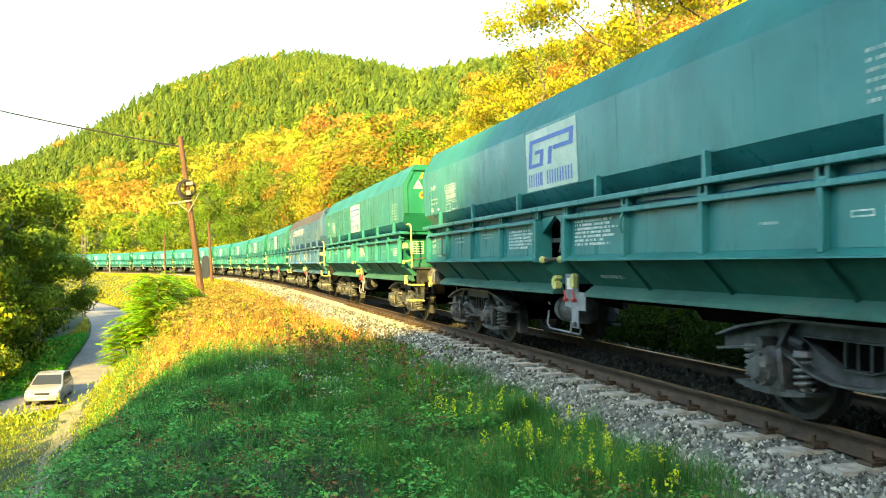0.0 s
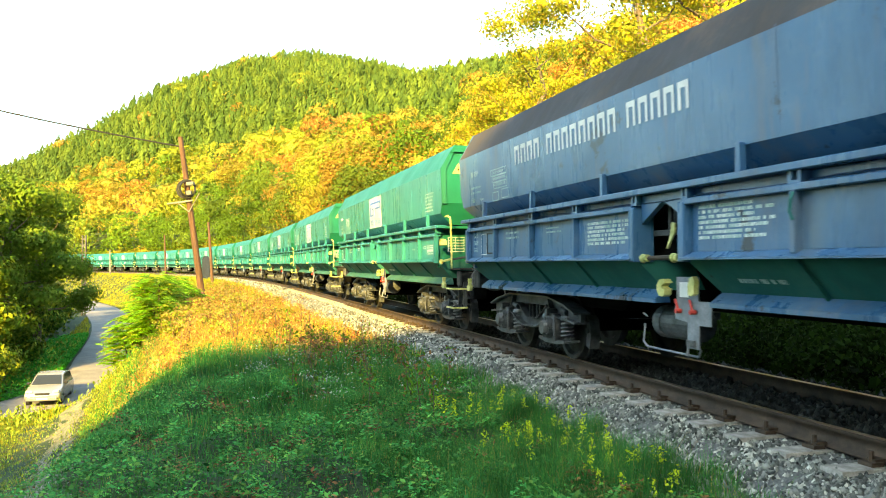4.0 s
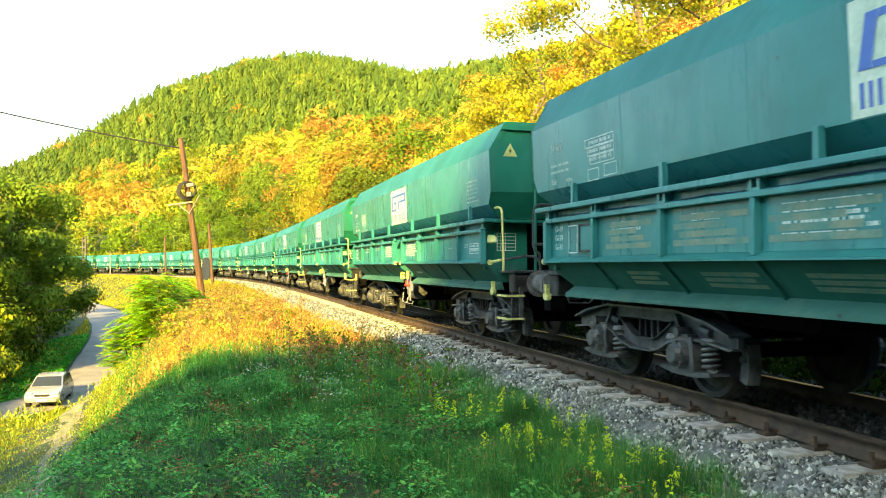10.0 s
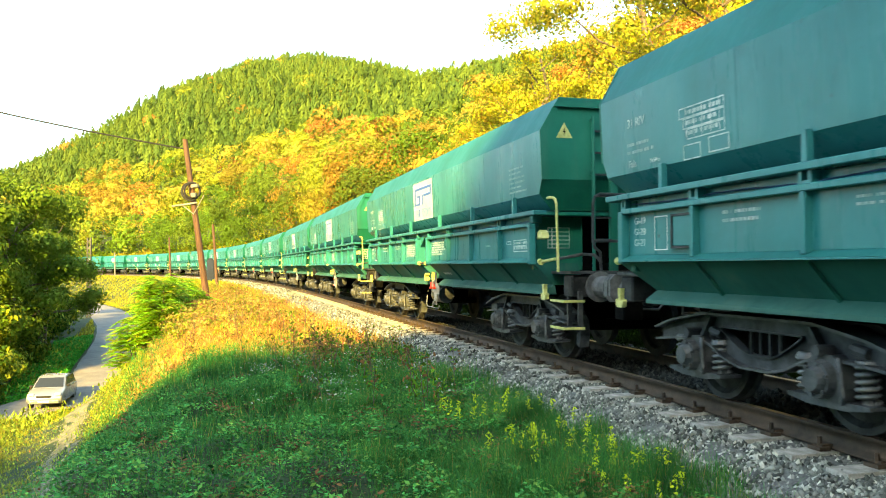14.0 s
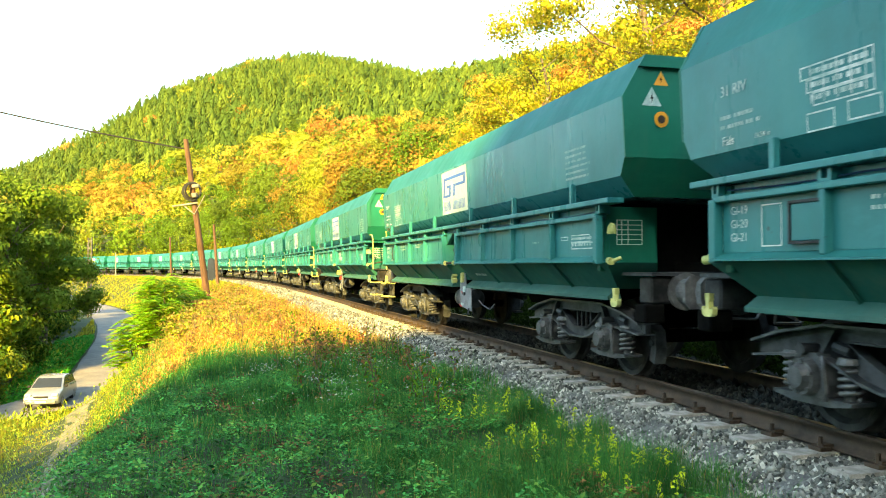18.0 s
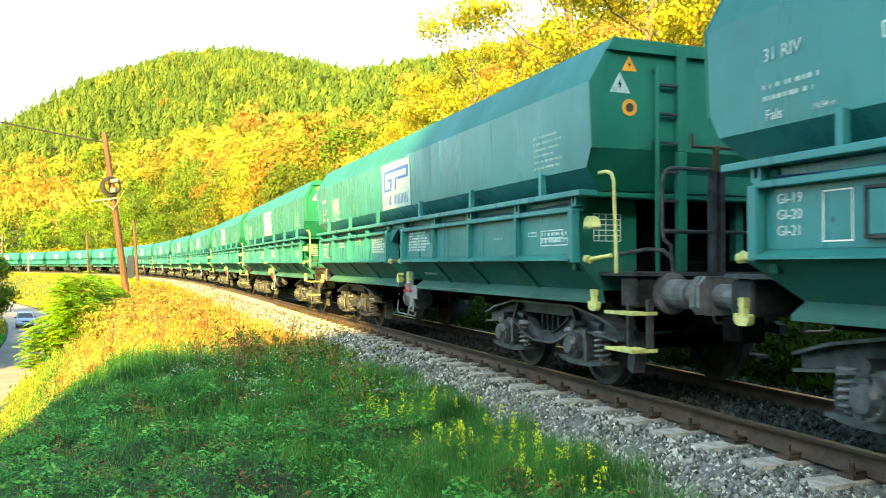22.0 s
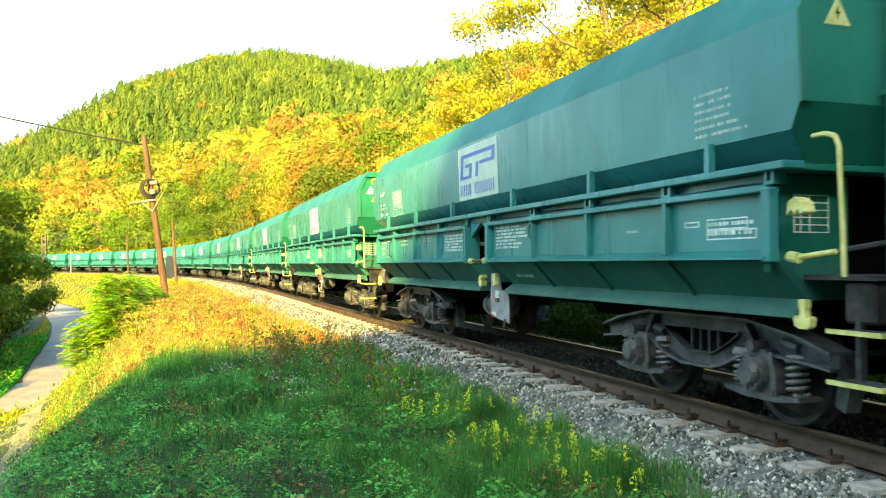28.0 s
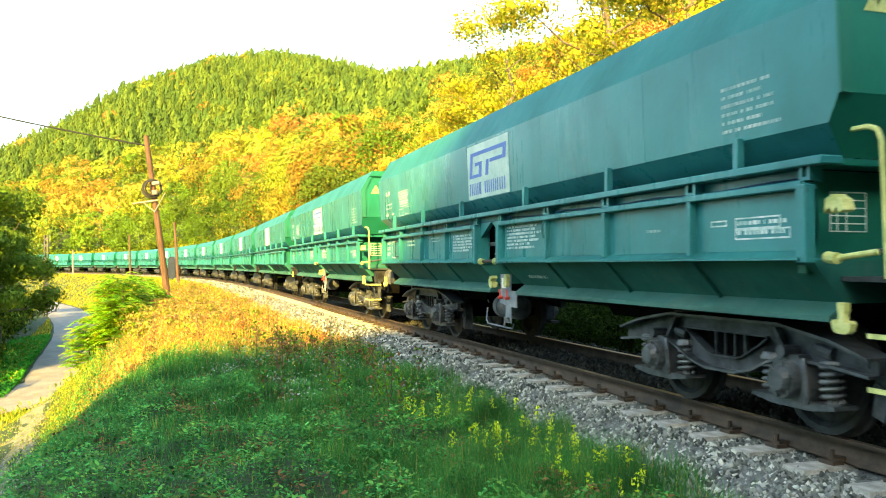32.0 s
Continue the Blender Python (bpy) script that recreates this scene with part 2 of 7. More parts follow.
CREST = [30, 34, 42, 46.5, 48.5, 49.5, 49.8, 47.3, 46.2, 47.5, 47.7, 48.45, 51.4, 51.6, 58, 66, 70]


def height(x, y):
    x, y = np.atleast_1d(x).astype(float), np.atleast_1d(y).astype(float)
    s, lat = nearest(x, y)
    zr = GRADE * (np.interp(s, _S, _Y) - 4.0)
    h = np.interp(lat, [-9, -6.5, -4.6, -2.7, -1.7, 1.45, 2.0, 2.6, 4.0, 6.2], [0.9, -0.2, -0.75, -0.62, -0.24, -0.24, -0.44, -0.50, -0.47, -0.55])
    rl = road_lat(s)
    brow = np.interp(s, [0, 8, 14, 22], [7.0, 6.9, 6.6, 6.2])
    u = np.clip((lat - brow) / (np.minimum(rl - 2.1, 11.4) - brow), 0, 1)
    h = h - 3.4 * (0.55 * u + 0.45 * u * u * (3 - 2 * u))
    h = h - 0.6 * np.clip((lat - rl - 2.1) / 5, 0, 1) - 1.5 * np.clip((lat - rl - 7) / 40, 0, 1)
    h = h + zr - dip(x, y) - 0.8 * np.interp(lat, [5.9, 7.8, 9.6, 12], [0, 1, 0.7, 0]) * np.interp(s, [5, 11, 20, 28], [0, 1, 1, 0])
    q = np.clip(-lat - 9, 0, None)
    cap = 128 + 14 * waves(x, y, 330, 3)
    up = cap * (1 - np.exp(-(0.52 * q) / cap * 1.05 - (0.5 * q / cap) ** 3))
    az = np.degrees(np.arctan2(x, np.maximum(y, 1.0)))
    up = up * np.interp(az, [-40, -28.7, -24, -19.3, -14, -9, -5, -2, 3, 30], [0.40, 0.59, 0.78, 0.97, 1.06, 1.07, 1.0, 0.92, 0.9, 0.9])
    h = h + up + np.clip(q / 30, 0, 1) * 2.0 * waves(x, y, 60, 5)
    # a high rise behind the camera, between the low sun and the near bank
    v, c = -0.276 * x - 0.961 * y, 0.961 * x - 0.276 * y
    crest = np.interp(c, [-160, -60, -44, -40, -36, -33, -29, -25, -18, -13.5, -9.5, -8.2, -6.6, -4.6, 5, 40, 140], CREST)
    t = np.clip((v - 38) / 62, 0, 1)
    fade = 1 - 0.25 * np.clip((v - 100) / 120, 0, 1)
    h = np.where(v > 38, np.maximum(h, h * (1 - t) + crest * (t * t * (3 - 2 * t)) * fade), h)
    far = np.clip((lat - 60) / 200, 0, 1)
    h = h + far * 45
    rough_ = np.clip((abs(lat) - 1.9) / 1.5, 0, 1) * np.where(abs(lat - rl) < 2.6, 0.03, 1)
    return h + rough_ * (0.10 * waves(x, y, 3.1, 8) + 0.04 * waves(x, y, 0.9, 9))


# ---- mesh helpers ----
def part(name, bm, material, parent=None, label=""):
    me = bpy.data.meshes.new(name)
    bm.to_mesh(me)
    bm.free()
    return part_of(name, me, material, parent, label)


def part_of(name, me, material, parent=None, label=""):
    for m in (material if isinstance(material, (list, tuple)) else [material]):
        if len(me.materials) < 8 and m.name not in [q.name for q in me.materials]:
            me.materials.append(m)
    ob = new(name, me)
    if parent is not None:
        ob.parent = parent
    return tagged(ob, label) if label else ob


def soup(name, verts, faces, material, tint=None, smooth=False):
    """One mesh from arrays: verts (n, 3), faces (m, k); tint: a colour for every vertex."""
    me = bpy.data.meshes.new(name)
    n, m, k = len(verts), len(faces), faces.shape[1]
    me.vertices.add(n)
    me.vertices.foreach_set("co", np.ascontiguousarray(verts, dtype=np.float32).ravel())
    me.loops.add(m * k)
    me.loops.foreach_set("vertex_index", np.ascontiguousarray(faces, dtype=np.int32).ravel())
    me.polygons.add(m)
    me.polygons.foreach_set("loop_start", np.arange(0, m * k, k, dtype=np.int32))
    if tint is not None:
        at = me.color_attributes.new("tint", "FLOAT_COLOR", "POINT")
        at.data.foreach_set("color", np.concatenate([tint, np.ones((n, 1))], axis=1).astype(np.float32).ravel())
    if smooth:
        me.polygons.foreach_set("use_smooth", np.ones(m, dtype=bool))
    me.update(calc_edges=True)
    me.validate()
    me.materials.append(material)
    return me


def box(bm, x0, x1, y0, y1, z0, z1, bevel=0.0):
    v = bmesh.ops.create_cube(bm, size=1.0, matrix=Matrix.Translation(((x0 + x1) / 2, (y0 + y1) / 2, (z0 + z1) / 2)) @ Matrix.Diagonal((abs(x1 - x0), abs(y1 - y0), abs(z1 - z0), 1)))["verts"]
    if bevel:
        es = list({e for q in v for e in q.link_edges})
        bmesh.ops.bevel(bm, geom=es, offset=bevel, segments=1, affect="EDGES")


def rod(bm, a, b, r, r2=None, seg=8, caps=True):
    a, b = Vector(a), Vector(b)
    d = b - a
    m = Matrix.Translation((a + b) / 2) @ d.to_track_quat("Z", "Y").to_matrix().to_4x4()
    bmesh.ops.create_cone(bm, cap_ends=caps, segments=seg, radius1=r, radius2=r if r2 is None else r2, depth=d.length, matrix=m)


def pipe(bm, pts, r, seg=6):
    for a, b in zip(pts[:-1], pts[1:]):
        rod(bm, a, b, r, seg=seg)
    for p in pts[1:-1]:
        bmesh.ops.create_icosphere(bm, subdivisions=1, radius=r * 1.02, matrix=Matrix.Translation(p))


def prism(bm, outline, y0, y1):
    """A flat outline of (x, z) points, extruded from y0 to y1."""
    a = [bm.verts.new((x, y0, z)) for x, z in outline]
    b = [bm.verts.new((x, y1, z)) for x, z in outline]
    n = len(a)
    bm.faces.new(a)
    bm.faces.new(b[::-1])
    for i in range(n):
        bm.faces.new((a[i], b[i], b[(i + 1) % n], a[(i + 1) % n]))
    bmesh.ops.recalc_face_normals(bm, faces=bm.faces[:])


def loft(bm, rings):
    """Closed rings of as many points each, joined, with ends."""
    vs = [[bm.verts.new(p) for p in r] for r in rings]
    n = len(vs[0])
    for a, b in zip(vs[:-1], vs[1:]):
        for i in range(n):
            bm.faces.new((a[i], a[(i + 1) % n], b[(i + 1) % n], b[i]))
    bm.faces.new(vs[0])
    bm.faces.new(vs[-1][::-1])
    bmesh.ops.recalc_face_normals(bm, faces=bm.faces[:])


# ---- the ground: one sheet to the horizon ----
def ground():
    ang = np.radians(np.concatenate([np.arange(-48, 48, 0.6), np.arange(48, 150, 3.0), np.arange(150, 240, 0.7), np.arange(240, 312, 3.0)]))
    rad = np.concatenate([[0.4], 0.4 * 1.0275 ** np.arange(1, 280), [1000, 1500, 2200, 3500]])
    A, Rr = np.meshgrid(ang, rad)
    X, Y = (np.sin(A) * Rr).ravel(), (np.cos(A) * Rr).ravel()
    Z = height(X, Y)
    n = len(ang)
    i, j = np.meshgrid(np.arange(len(rad) - 1), np.arange(n), indexing="ij")
    k = (j + 1) % n
    f = np.stack([i * n + j, i * n + k, (i + 1) * n + k, (i + 1) * n + j], axis=-1).reshape(-1, 4)
    f = f[:, ::-1]
    # the inmost ring closes to a disc under the camera
    Z[:n] = Z[:n].mean()
    me = soup("ground", np.stack([X, Y, Z], axis=1), f, SOIL, smooth=True)
    bm = bmesh.new()
    bm.from_mesh(me)
    bm.verts.ensure_lookup_table()
    bm.faces.new([bm.verts[q] for q in range(n)][::-1])
    bm.to_mesh(me)
    bm.free()
    ob = new("ground", me)
    tagged(ob, "grassy railway bank and wooded valley floor", "ground", kind="structure")


ground()


def strip(name, s0, s1, step, lats, zs, material, label, category, own=None):
    ss = np.arange(s0, s1 + 0.01, step)
    P = []
    for s in ss:
        for la, z in zip(lats, zs):
            P.append(line_at(s, la, z))
    P = np.array(P)
    n = len(lats)
    i, j = np.meshgrid(np.arange(len(ss) - 1), np.arange(n - 1), indexing="ij")
    f = np.stack([i * n + j, (i + 1) * n + j, (i + 1) * n + j + 1, i * n + j + 1], axis=-1).reshape(-1, 4)
    ob = new(name, soup(name, P, f, material, smooth=False))
    return tagged(ob, label, category, kind="structure")



SIDE_ROAD = [(-16.6, 38.2), (-17.0, 36.0), (-18.4, 33.6), (-21.5, 31.2), (-28.0, 29.0), (-38.0, 28.0), (-60.0, 27.0), (-120.0, 30.0)]


def road():
    ss = list(range(300, 38, -2))
    mid = [line_at(s, float(road_lat(s)))[:2] for s in ss] + SIDE_ROAD
    P = []
    for i, (x, y) in enumerate(mid):
        a, b = mid[max(i - 1, 0)], mid[min(i + 1, len(mid) - 1)]
        d = Vector((b[0] - a[0], b[1] - a[1])).normalized()
        zr = line_at(ss[i])[2] if i < len(ss) else line_at(38)[2]
        wide = 1.0
        for o, z in ((-2.15 * wide, -3.97), (-1.9 * wide, -3.9), (-0.7, -3.86), (0.7, -3.86), (1.9, -3.9), (2.15, -3.97)):
            px, py = x + d.y * -o, y + d.x * o
            P.append((px, py, z + zr - float(dip(px, py)) if i < len(ss) else float(height(px, py)[0]) + 4.0 + z))
    P = np.array(P)
    ss = mid
    i, j = np.meshgrid(np.arange(len(ss) - 1), np.arange(5), indexing="ij")
    f = np.stack([i * 6 + j, (i + 1) * 6 + j, (i + 1) * 6 + j + 1, i * 6 + j + 1], axis=-1).reshape(-1, 4)
    tagged(new("road", soup("road", P, f, ASPHALT)), "narrow pale asphalt valley road with worn edges", "road", kind="structure")


road()


PATH_WAY = [(-2.85, 4.6), (-3.85, 7.0), (-4.65, 8.6), (-6.1, 12.0), (-8.6, 18.0), (-10.9, 23.5), (-13.8, 31.0)]


def path_at(y):
    return np.interp(y, [p[1] for p in PATH_WAY], [p[0] for p in PATH_WAY])


def dirt_path():
    way = PATH_WAY
    t = np.linspace(0, len(way) - 1, 70)
    X, Y = np.interp(t, range(len(way)), [w[0] for w in way]), np.interp(t, range(len(way)), [w[1] for w in way])
    P = []
    for i in range(len(t)):
        j, k = max(i - 1, 0), min(i + 1, len(t) - 1)
        n = np.array([-(Y[k] - Y[j]), X[k] - X[j]])
        n /= np.hypot(*n)
        wob = 0.16 * math.sin(i * 1.3) + 0.1 * math.sin(i * 2.9)
        wide = float(np.interp(Y[i], [6, 9, 16, 24], [2.1, 2.0, 1.4, 1.1]))
        for o in ((-0.42 + wob) * wide, -0.15 * wide, 0.15 * wide, (0.42 - wob * 0.7) * wide):
            x, y = X[i] + n[0] * o, Y[i] + n[1] * o
            P.append((x, y, float(height(x, y)[0]) + (0.02 if abs(o) < 0.2 * wide else -0.03)))
    i, j = np.meshgrid(np.arange(len(t) - 1), np.arange(3), indexing="ij")
    f = np.stack([i * 4 + j, i * 4 + j + 1, (i + 1) * 4 + j + 1, (i + 1) * 4 + j], axis=-1).reshape(-1, 4)
    tagged(new("path", soup("path", np.array(P), f, DIRT, smooth=True)), "trodden pale earth path down the grassy bank", "path", kind="structure")


dirt_path()


def path_stones():
    rs = np.random.RandomState(71)
    n = 2600
    y = 5 + 20 * rs.uniform(size=n) ** 1.5
    x = path_at(y) + rs.normal(size=n) * 0.42
    c = np.stack([x, y, height(x, y) + 0.015], axis=1)
    r = rs.uniform(0.008, 0.036, (n, 1, 1))
    base = np.array([(1, 0, 0), (-1, 0, 0), (0, 1, 0), (0, -1, 0), (0, 0, 0.6), (0, 0, -0.6)], float)
    tri = np.array([(0, 2, 4), (2, 1, 4), (1, 3, 4), (3, 0, 4), (2, 0, 5), (1, 2, 5), (3, 1, 5), (0, 3, 5)])
    v = (base[None] + rs.normal(size=(n, 6, 3)) * 0.25) * r + c[:, None]
    f = (tri[None] + (np.arange(n) * 6)[:, None, None]).reshape(-1, 3)
    tagged(new("path_stones", soup("path_stones", v.reshape(-1, 3), f, PEBBLE)), "small pale stones strewn over the trodden path", "stone", kind="stuff")


PEBBLE = two_tone("pale_path_stone", (0.12, 0.12, 0.09), (0.32, 0.31, 0.26), 11, 0.9, coord="World")
path_stones()

# ---- the track ----
def rails():
    for lat, label in ((0.7525, "rusty running rail on the inside of the curve"), (-0.7525, "rusty running rail on the outside of the curve")):
        bed = [(-0.075, -0.172), (0.075, -0.172), (0.075, -0.155), (0.012, -0.13), (0.012, -0.045), (0.036, -0.035), (0.036, -0.004), (0.026, 0.0), (-0.026, 0.0), (-0.036, -0.004), (-0.036, -0.035), (-0.012, -0.045), (-0.012, -0.13), (-0.075, -0.155)]
        ss = np.concatenate([np.arange(-30, 60, 1.0), np.arange(60, 300, 2.5)])
        P = np.array([line_at(s, lat + a, z) for s in ss for a, z in bed])
        n = len(bed)
        i, j = np.meshgrid(np.arange(len(ss) - 1), np.arange(n), indexing="ij")
        k = (j + 1) % n
        f = np.stack([i * n + j, i * n + k, (i + 1) * n + k, (i + 1) * n + j], axis=-1).reshape(-1, 4)
        rail = new("rail")
        top = np.isin(j.ravel(), [6, 7, 8])
        part_of("foot_and_web", soup("foot_and_web", P, f[~top], RUST), RUST, rail)
        part_of("rail_head", soup("rail_head", P, f[top], RAILTOP), RAILTOP, rail, "wheel-polished running surface")
        tagged(rail, label, "rail", "running rails of the line")


rails()
# ---- trees ----
def leaf_cloud(rs, centres, radii, count, size, flat=0.8, core=0.55):
    """Small leaf clumps spread over the outsides of several rounded boughs. Returns verts (n*4, 3) and normals' jitter."""
    w = np.array([r ** 2 for r in radii])
    pick = rs.choice(len(centres), count, p=w / w.sum())
    d = rs.normal(size=(count, 3))
    d /= np.linalg.norm(d, axis=1)[:, None]
    rr = rs.uniform(core, 1.05, count)[:, None]
    rad = np.array(radii)[pick][:, None]
    c = np.array(centres)[pick] + d * rr * rad * np.array([1, 1, flat])
    u = np.cross(d, rs.normal(size=(count, 3)))
    u /= np.linalg.norm(u, axis=1)[:, None] + 1e-9
    v = np.cross(d, u) + rs.normal(size=(count, 3)) * 0.3
    v /= np.linalg.norm(v, axis=1)[:, None] + 1e-9
    sz = size * rs.uniform(0.6, 1.35, count)[:, None]
    q = np.stack([c - u * sz * 0.5, c + v * sz * 0.75, c + u * sz * 0.5, c - v * sz * 0.6], axis=1)
    return q.reshape(-1, 3)


def billow(rs, w, count, size, lobes):
    """A broad crown one metre high: leaf sprays over the outsides of many rounded boughs. The open side is skyward and downhill (+x)."""
    d = rs.normal(size=(lobes, 3))
    d[:, 2] = d[:, 2] * 0.9 + 0.25
    d[:, 0] = np.where(d[:, 0] < -0.5, -d[:, 0], d[:, 0])
    d /= np.linalg.norm(d, axis=1)[:, None]
    c = d * np.array([w * 0.34, w * 0.34, 0.31]) * rs.uniform(0.75, 1.1, (lobes, 1)) + np.array([0, 0, 0.55])
    r = rs.uniform(0.10, 0.19, lobes)
    k = rs.choice(lobes, count, p=r ** 2 / (r ** 2).sum())
    n = rs.normal(size=(count, 3)) + 1.0 * d[k] + np.array([0.25, 0, 0.35])
    n /= np.linalg.norm(n, axis=1)[:, None]
    p = c[k] + n * (r[k] * rs.uniform(0.82, 1.08, count))[:, None]
    n += rs.normal(size=(count, 3)) * 0.33
    n /= np.linalg.norm(n, axis=1)[:, None]
    u = np.cross(n, rs.normal(size=(count, 3)))
    u /= np.linalg.norm(u, axis=1)[:, None] + 1e-9
    v = np.cross(n, u)
    sz = size * rs.uniform(0.6, 1.35, (count, 1))
    q = np.stack([p - u * sz * 0.5, p + v * sz * 0.6, p + u * sz * 0.5, p - v * sz * 0.55], axis=1).reshape(-1, 3)
    return q, np.repeat(rs.uniform(0.68, 1.2, lobes)[k], 4)


def conifer(rs, w, tiers, per, size):
    """A pine one metre high: tiers of sprays in a rounded crown on a bare lower stem."""
    Q = []
    for i in range(tiers):
        e = i / (tiers - 1)
        z = 0.34 + 0.63 * e
        r = w * 0.5 * (1 - e ** 2.2) ** 0.7 * rs.uniform(0.78, 1.15) + 0.02
        for a in rs.uniform(-2.0, 2.0, per):
            o, t = np.array([math.cos(a), math.sin(a), 0]), np.array([-math.sin(a), math.cos(a), 0])
            p = o * r * rs.uniform(0.45, 1.0) + np.array([0, 0, z + rs.uniform(-0.03, 0.03)])
            L, wd = size * rs.uniform(0.7, 1.3), size * rs.uniform(0.35, 0.6)
            up = np.array([0, 0, 1.0]) + o * rs.uniform(-0.7, 0.1)
            Q += [p - t * wd - up * L * 0.35, p + t * wd * 0.2 - up * L * 0.6, p + t * wd - up * L * 0.2, p + up * L * 0.75]
    Q += [np.array(k) for k in ((0.012, -0.014, 0.0), (0.012, 0.014, 0.0), (0.0, 0.008, 0.6), (0.0, -0.008, 0.6))]
    q = np.array(Q)
    tint = np.ones((len(q), 3))
    tint[-4:] = (2.2, 0.9, 1.4)
    return q, tint


# "shade": leaf green darkened to stand for shadow in scrub and roadside shrubs
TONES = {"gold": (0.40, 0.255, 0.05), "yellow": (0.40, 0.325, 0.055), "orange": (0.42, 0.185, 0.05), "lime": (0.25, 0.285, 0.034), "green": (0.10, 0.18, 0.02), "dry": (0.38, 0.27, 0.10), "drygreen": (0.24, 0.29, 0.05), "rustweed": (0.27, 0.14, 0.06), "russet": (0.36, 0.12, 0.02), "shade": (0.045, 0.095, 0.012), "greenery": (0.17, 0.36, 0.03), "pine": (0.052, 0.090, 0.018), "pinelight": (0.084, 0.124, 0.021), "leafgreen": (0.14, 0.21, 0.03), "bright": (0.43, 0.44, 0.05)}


def forest():
    rs = np.random.RandomState(11)
    tb = [billow(rs, rs.uniform(0.75, 1.05), 3300, 0.0245, 34) for _ in range(8)]
    tm = [billow(rs, rs.uniform(0.75, 1.05), 1700, 0.032, 28) for _ in range(8)]
    tf = [billow(rs, rs.uniform(0.75, 1.05), 520, 0.058, 20) for _ in range(8)]
    tp = [conifer(rs, rs.uniform(0.30, 0.42), 13, 12, 0.052) for _ in range(8)]
    tq = [conifer(rs, rs.uniform(0.32, 0.44), 10, 8, 0.070) for _ in range(8)]
    pts = []
    for i in range(60000):
        a = radians(rs.uniform(-33, 26))
        r = 78 + 470 * rs.uniform() ** 0.8
        pts.append((math.sin(a) * r, math.cos(a) * r))
    pts = np.array(pts)
    s, lat = nearest(pts[:, 0], pts[:, 1])
    ok = (lat < -11)
    pts, s, lat = pts[ok], s[ok], lat[ok]
    cell, keep = {}, []
    for i, (x, y) in enumerate(pts):
        d = math.hypot(x, y)
        g = 7.6 if lat[i] > -62 else 5.4 if lat[i] > -90 else 4.3
        key = (round(x / g), round(y / g))
        if key not in cell:
            cell[key] = 1
            keep.append(i)
    pts, lat = pts[keep], lat[keep]
    z = height(pts[:, 0], pts[:, 1])
    zone = waves(pts[:, 0], pts[:, 1], 34, 21)
    # thin the wood behind the hill's own brow
    az, el = np.arctan2(pts[:, 0], pts[:, 1]), (z + 12) / np.hypot(pts[:, 0], pts[:, 1])
    brow = np.full(64, -9.0)
    seen = np.ones(len(pts), bool)
    for i in np.argsort(np.hypot(pts[:, 0], pts[:, 1])):
        k = int((az[i] + 0.7) / 1.4 * 63)
        seen[i] = el[i] > brow[k] - 0.004 or rs.uniform() < 0.12
        brow[k] = max(brow[k], z[i] / math.hypot(pts[i, 0], pts[i, 1]))
    pts, lat, z, zone = pts[seen], lat[seen], z[seen], zone[seen]
    out = {"broad": ([], []), "pine": ([], [])}
    for (x, y), la, zz, zo, sa_ in zip(pts, lat, z, zone, nearest(pts[:, 0], pts[:, 1])[0]):
        d = math.hypot(x, y)
        pine = rs.uniform() < np.clip((-la - 58 + 16 * zo) / 26, 0.0, 0.975)
        hs = np.interp(sa_, _S, _H)
        a = math.pi + hs + rs.uniform(-0.7, 0.7)
        ca, sa = math.cos(a), math.sin(a)
        if pine:
            (t, tint), h = (tp if d < 210 else tq)[rs.randint(8)], rs.uniform(9, 15)
            tone = np.array(TONES[("pine", "pinelight")[rs.randint(2)]]) * rs.uniform(0.8, 1.15)
            tone = tone * tint
        else:
            (t, tint), h = (tb if d < 115 else tm if d < 190 else tf)[rs.randint(8)], rs.uniform(7.5, 14.0)
            names = ["green", "leafgreen", "lime", "lime", "leafgreen", "yellow", "lime", "gold", "orange", "yellow", "gold", "orange"]
            k = int(np.clip(zo * 2.4 + 1.9 + 4.2 * np.clip((-la - 14) / 46, 0, 1) + rs.normal() * 2.6, 0, 11.9))
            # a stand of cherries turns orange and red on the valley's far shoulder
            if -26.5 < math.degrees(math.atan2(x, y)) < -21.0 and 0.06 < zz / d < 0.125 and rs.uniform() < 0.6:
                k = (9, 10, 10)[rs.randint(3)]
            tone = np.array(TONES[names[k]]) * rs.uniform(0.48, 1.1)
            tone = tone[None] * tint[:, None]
        v = t * h
        v = np.stack([v[:, 0] * ca - v[:, 1] * sa + x, v[:, 0] * sa + v[:, 1] * ca + y, v[:, 2] + zz - 0.10 * h], axis=1)
        o = out["pine" if pine else "broad"]
        o[0].append(v)
        o[1].append(tone)
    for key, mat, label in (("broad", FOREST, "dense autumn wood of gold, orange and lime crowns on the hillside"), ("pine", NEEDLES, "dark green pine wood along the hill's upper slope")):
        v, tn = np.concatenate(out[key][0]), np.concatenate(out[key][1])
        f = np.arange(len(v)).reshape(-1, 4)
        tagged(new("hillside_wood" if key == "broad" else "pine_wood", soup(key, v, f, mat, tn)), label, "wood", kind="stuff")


forest()

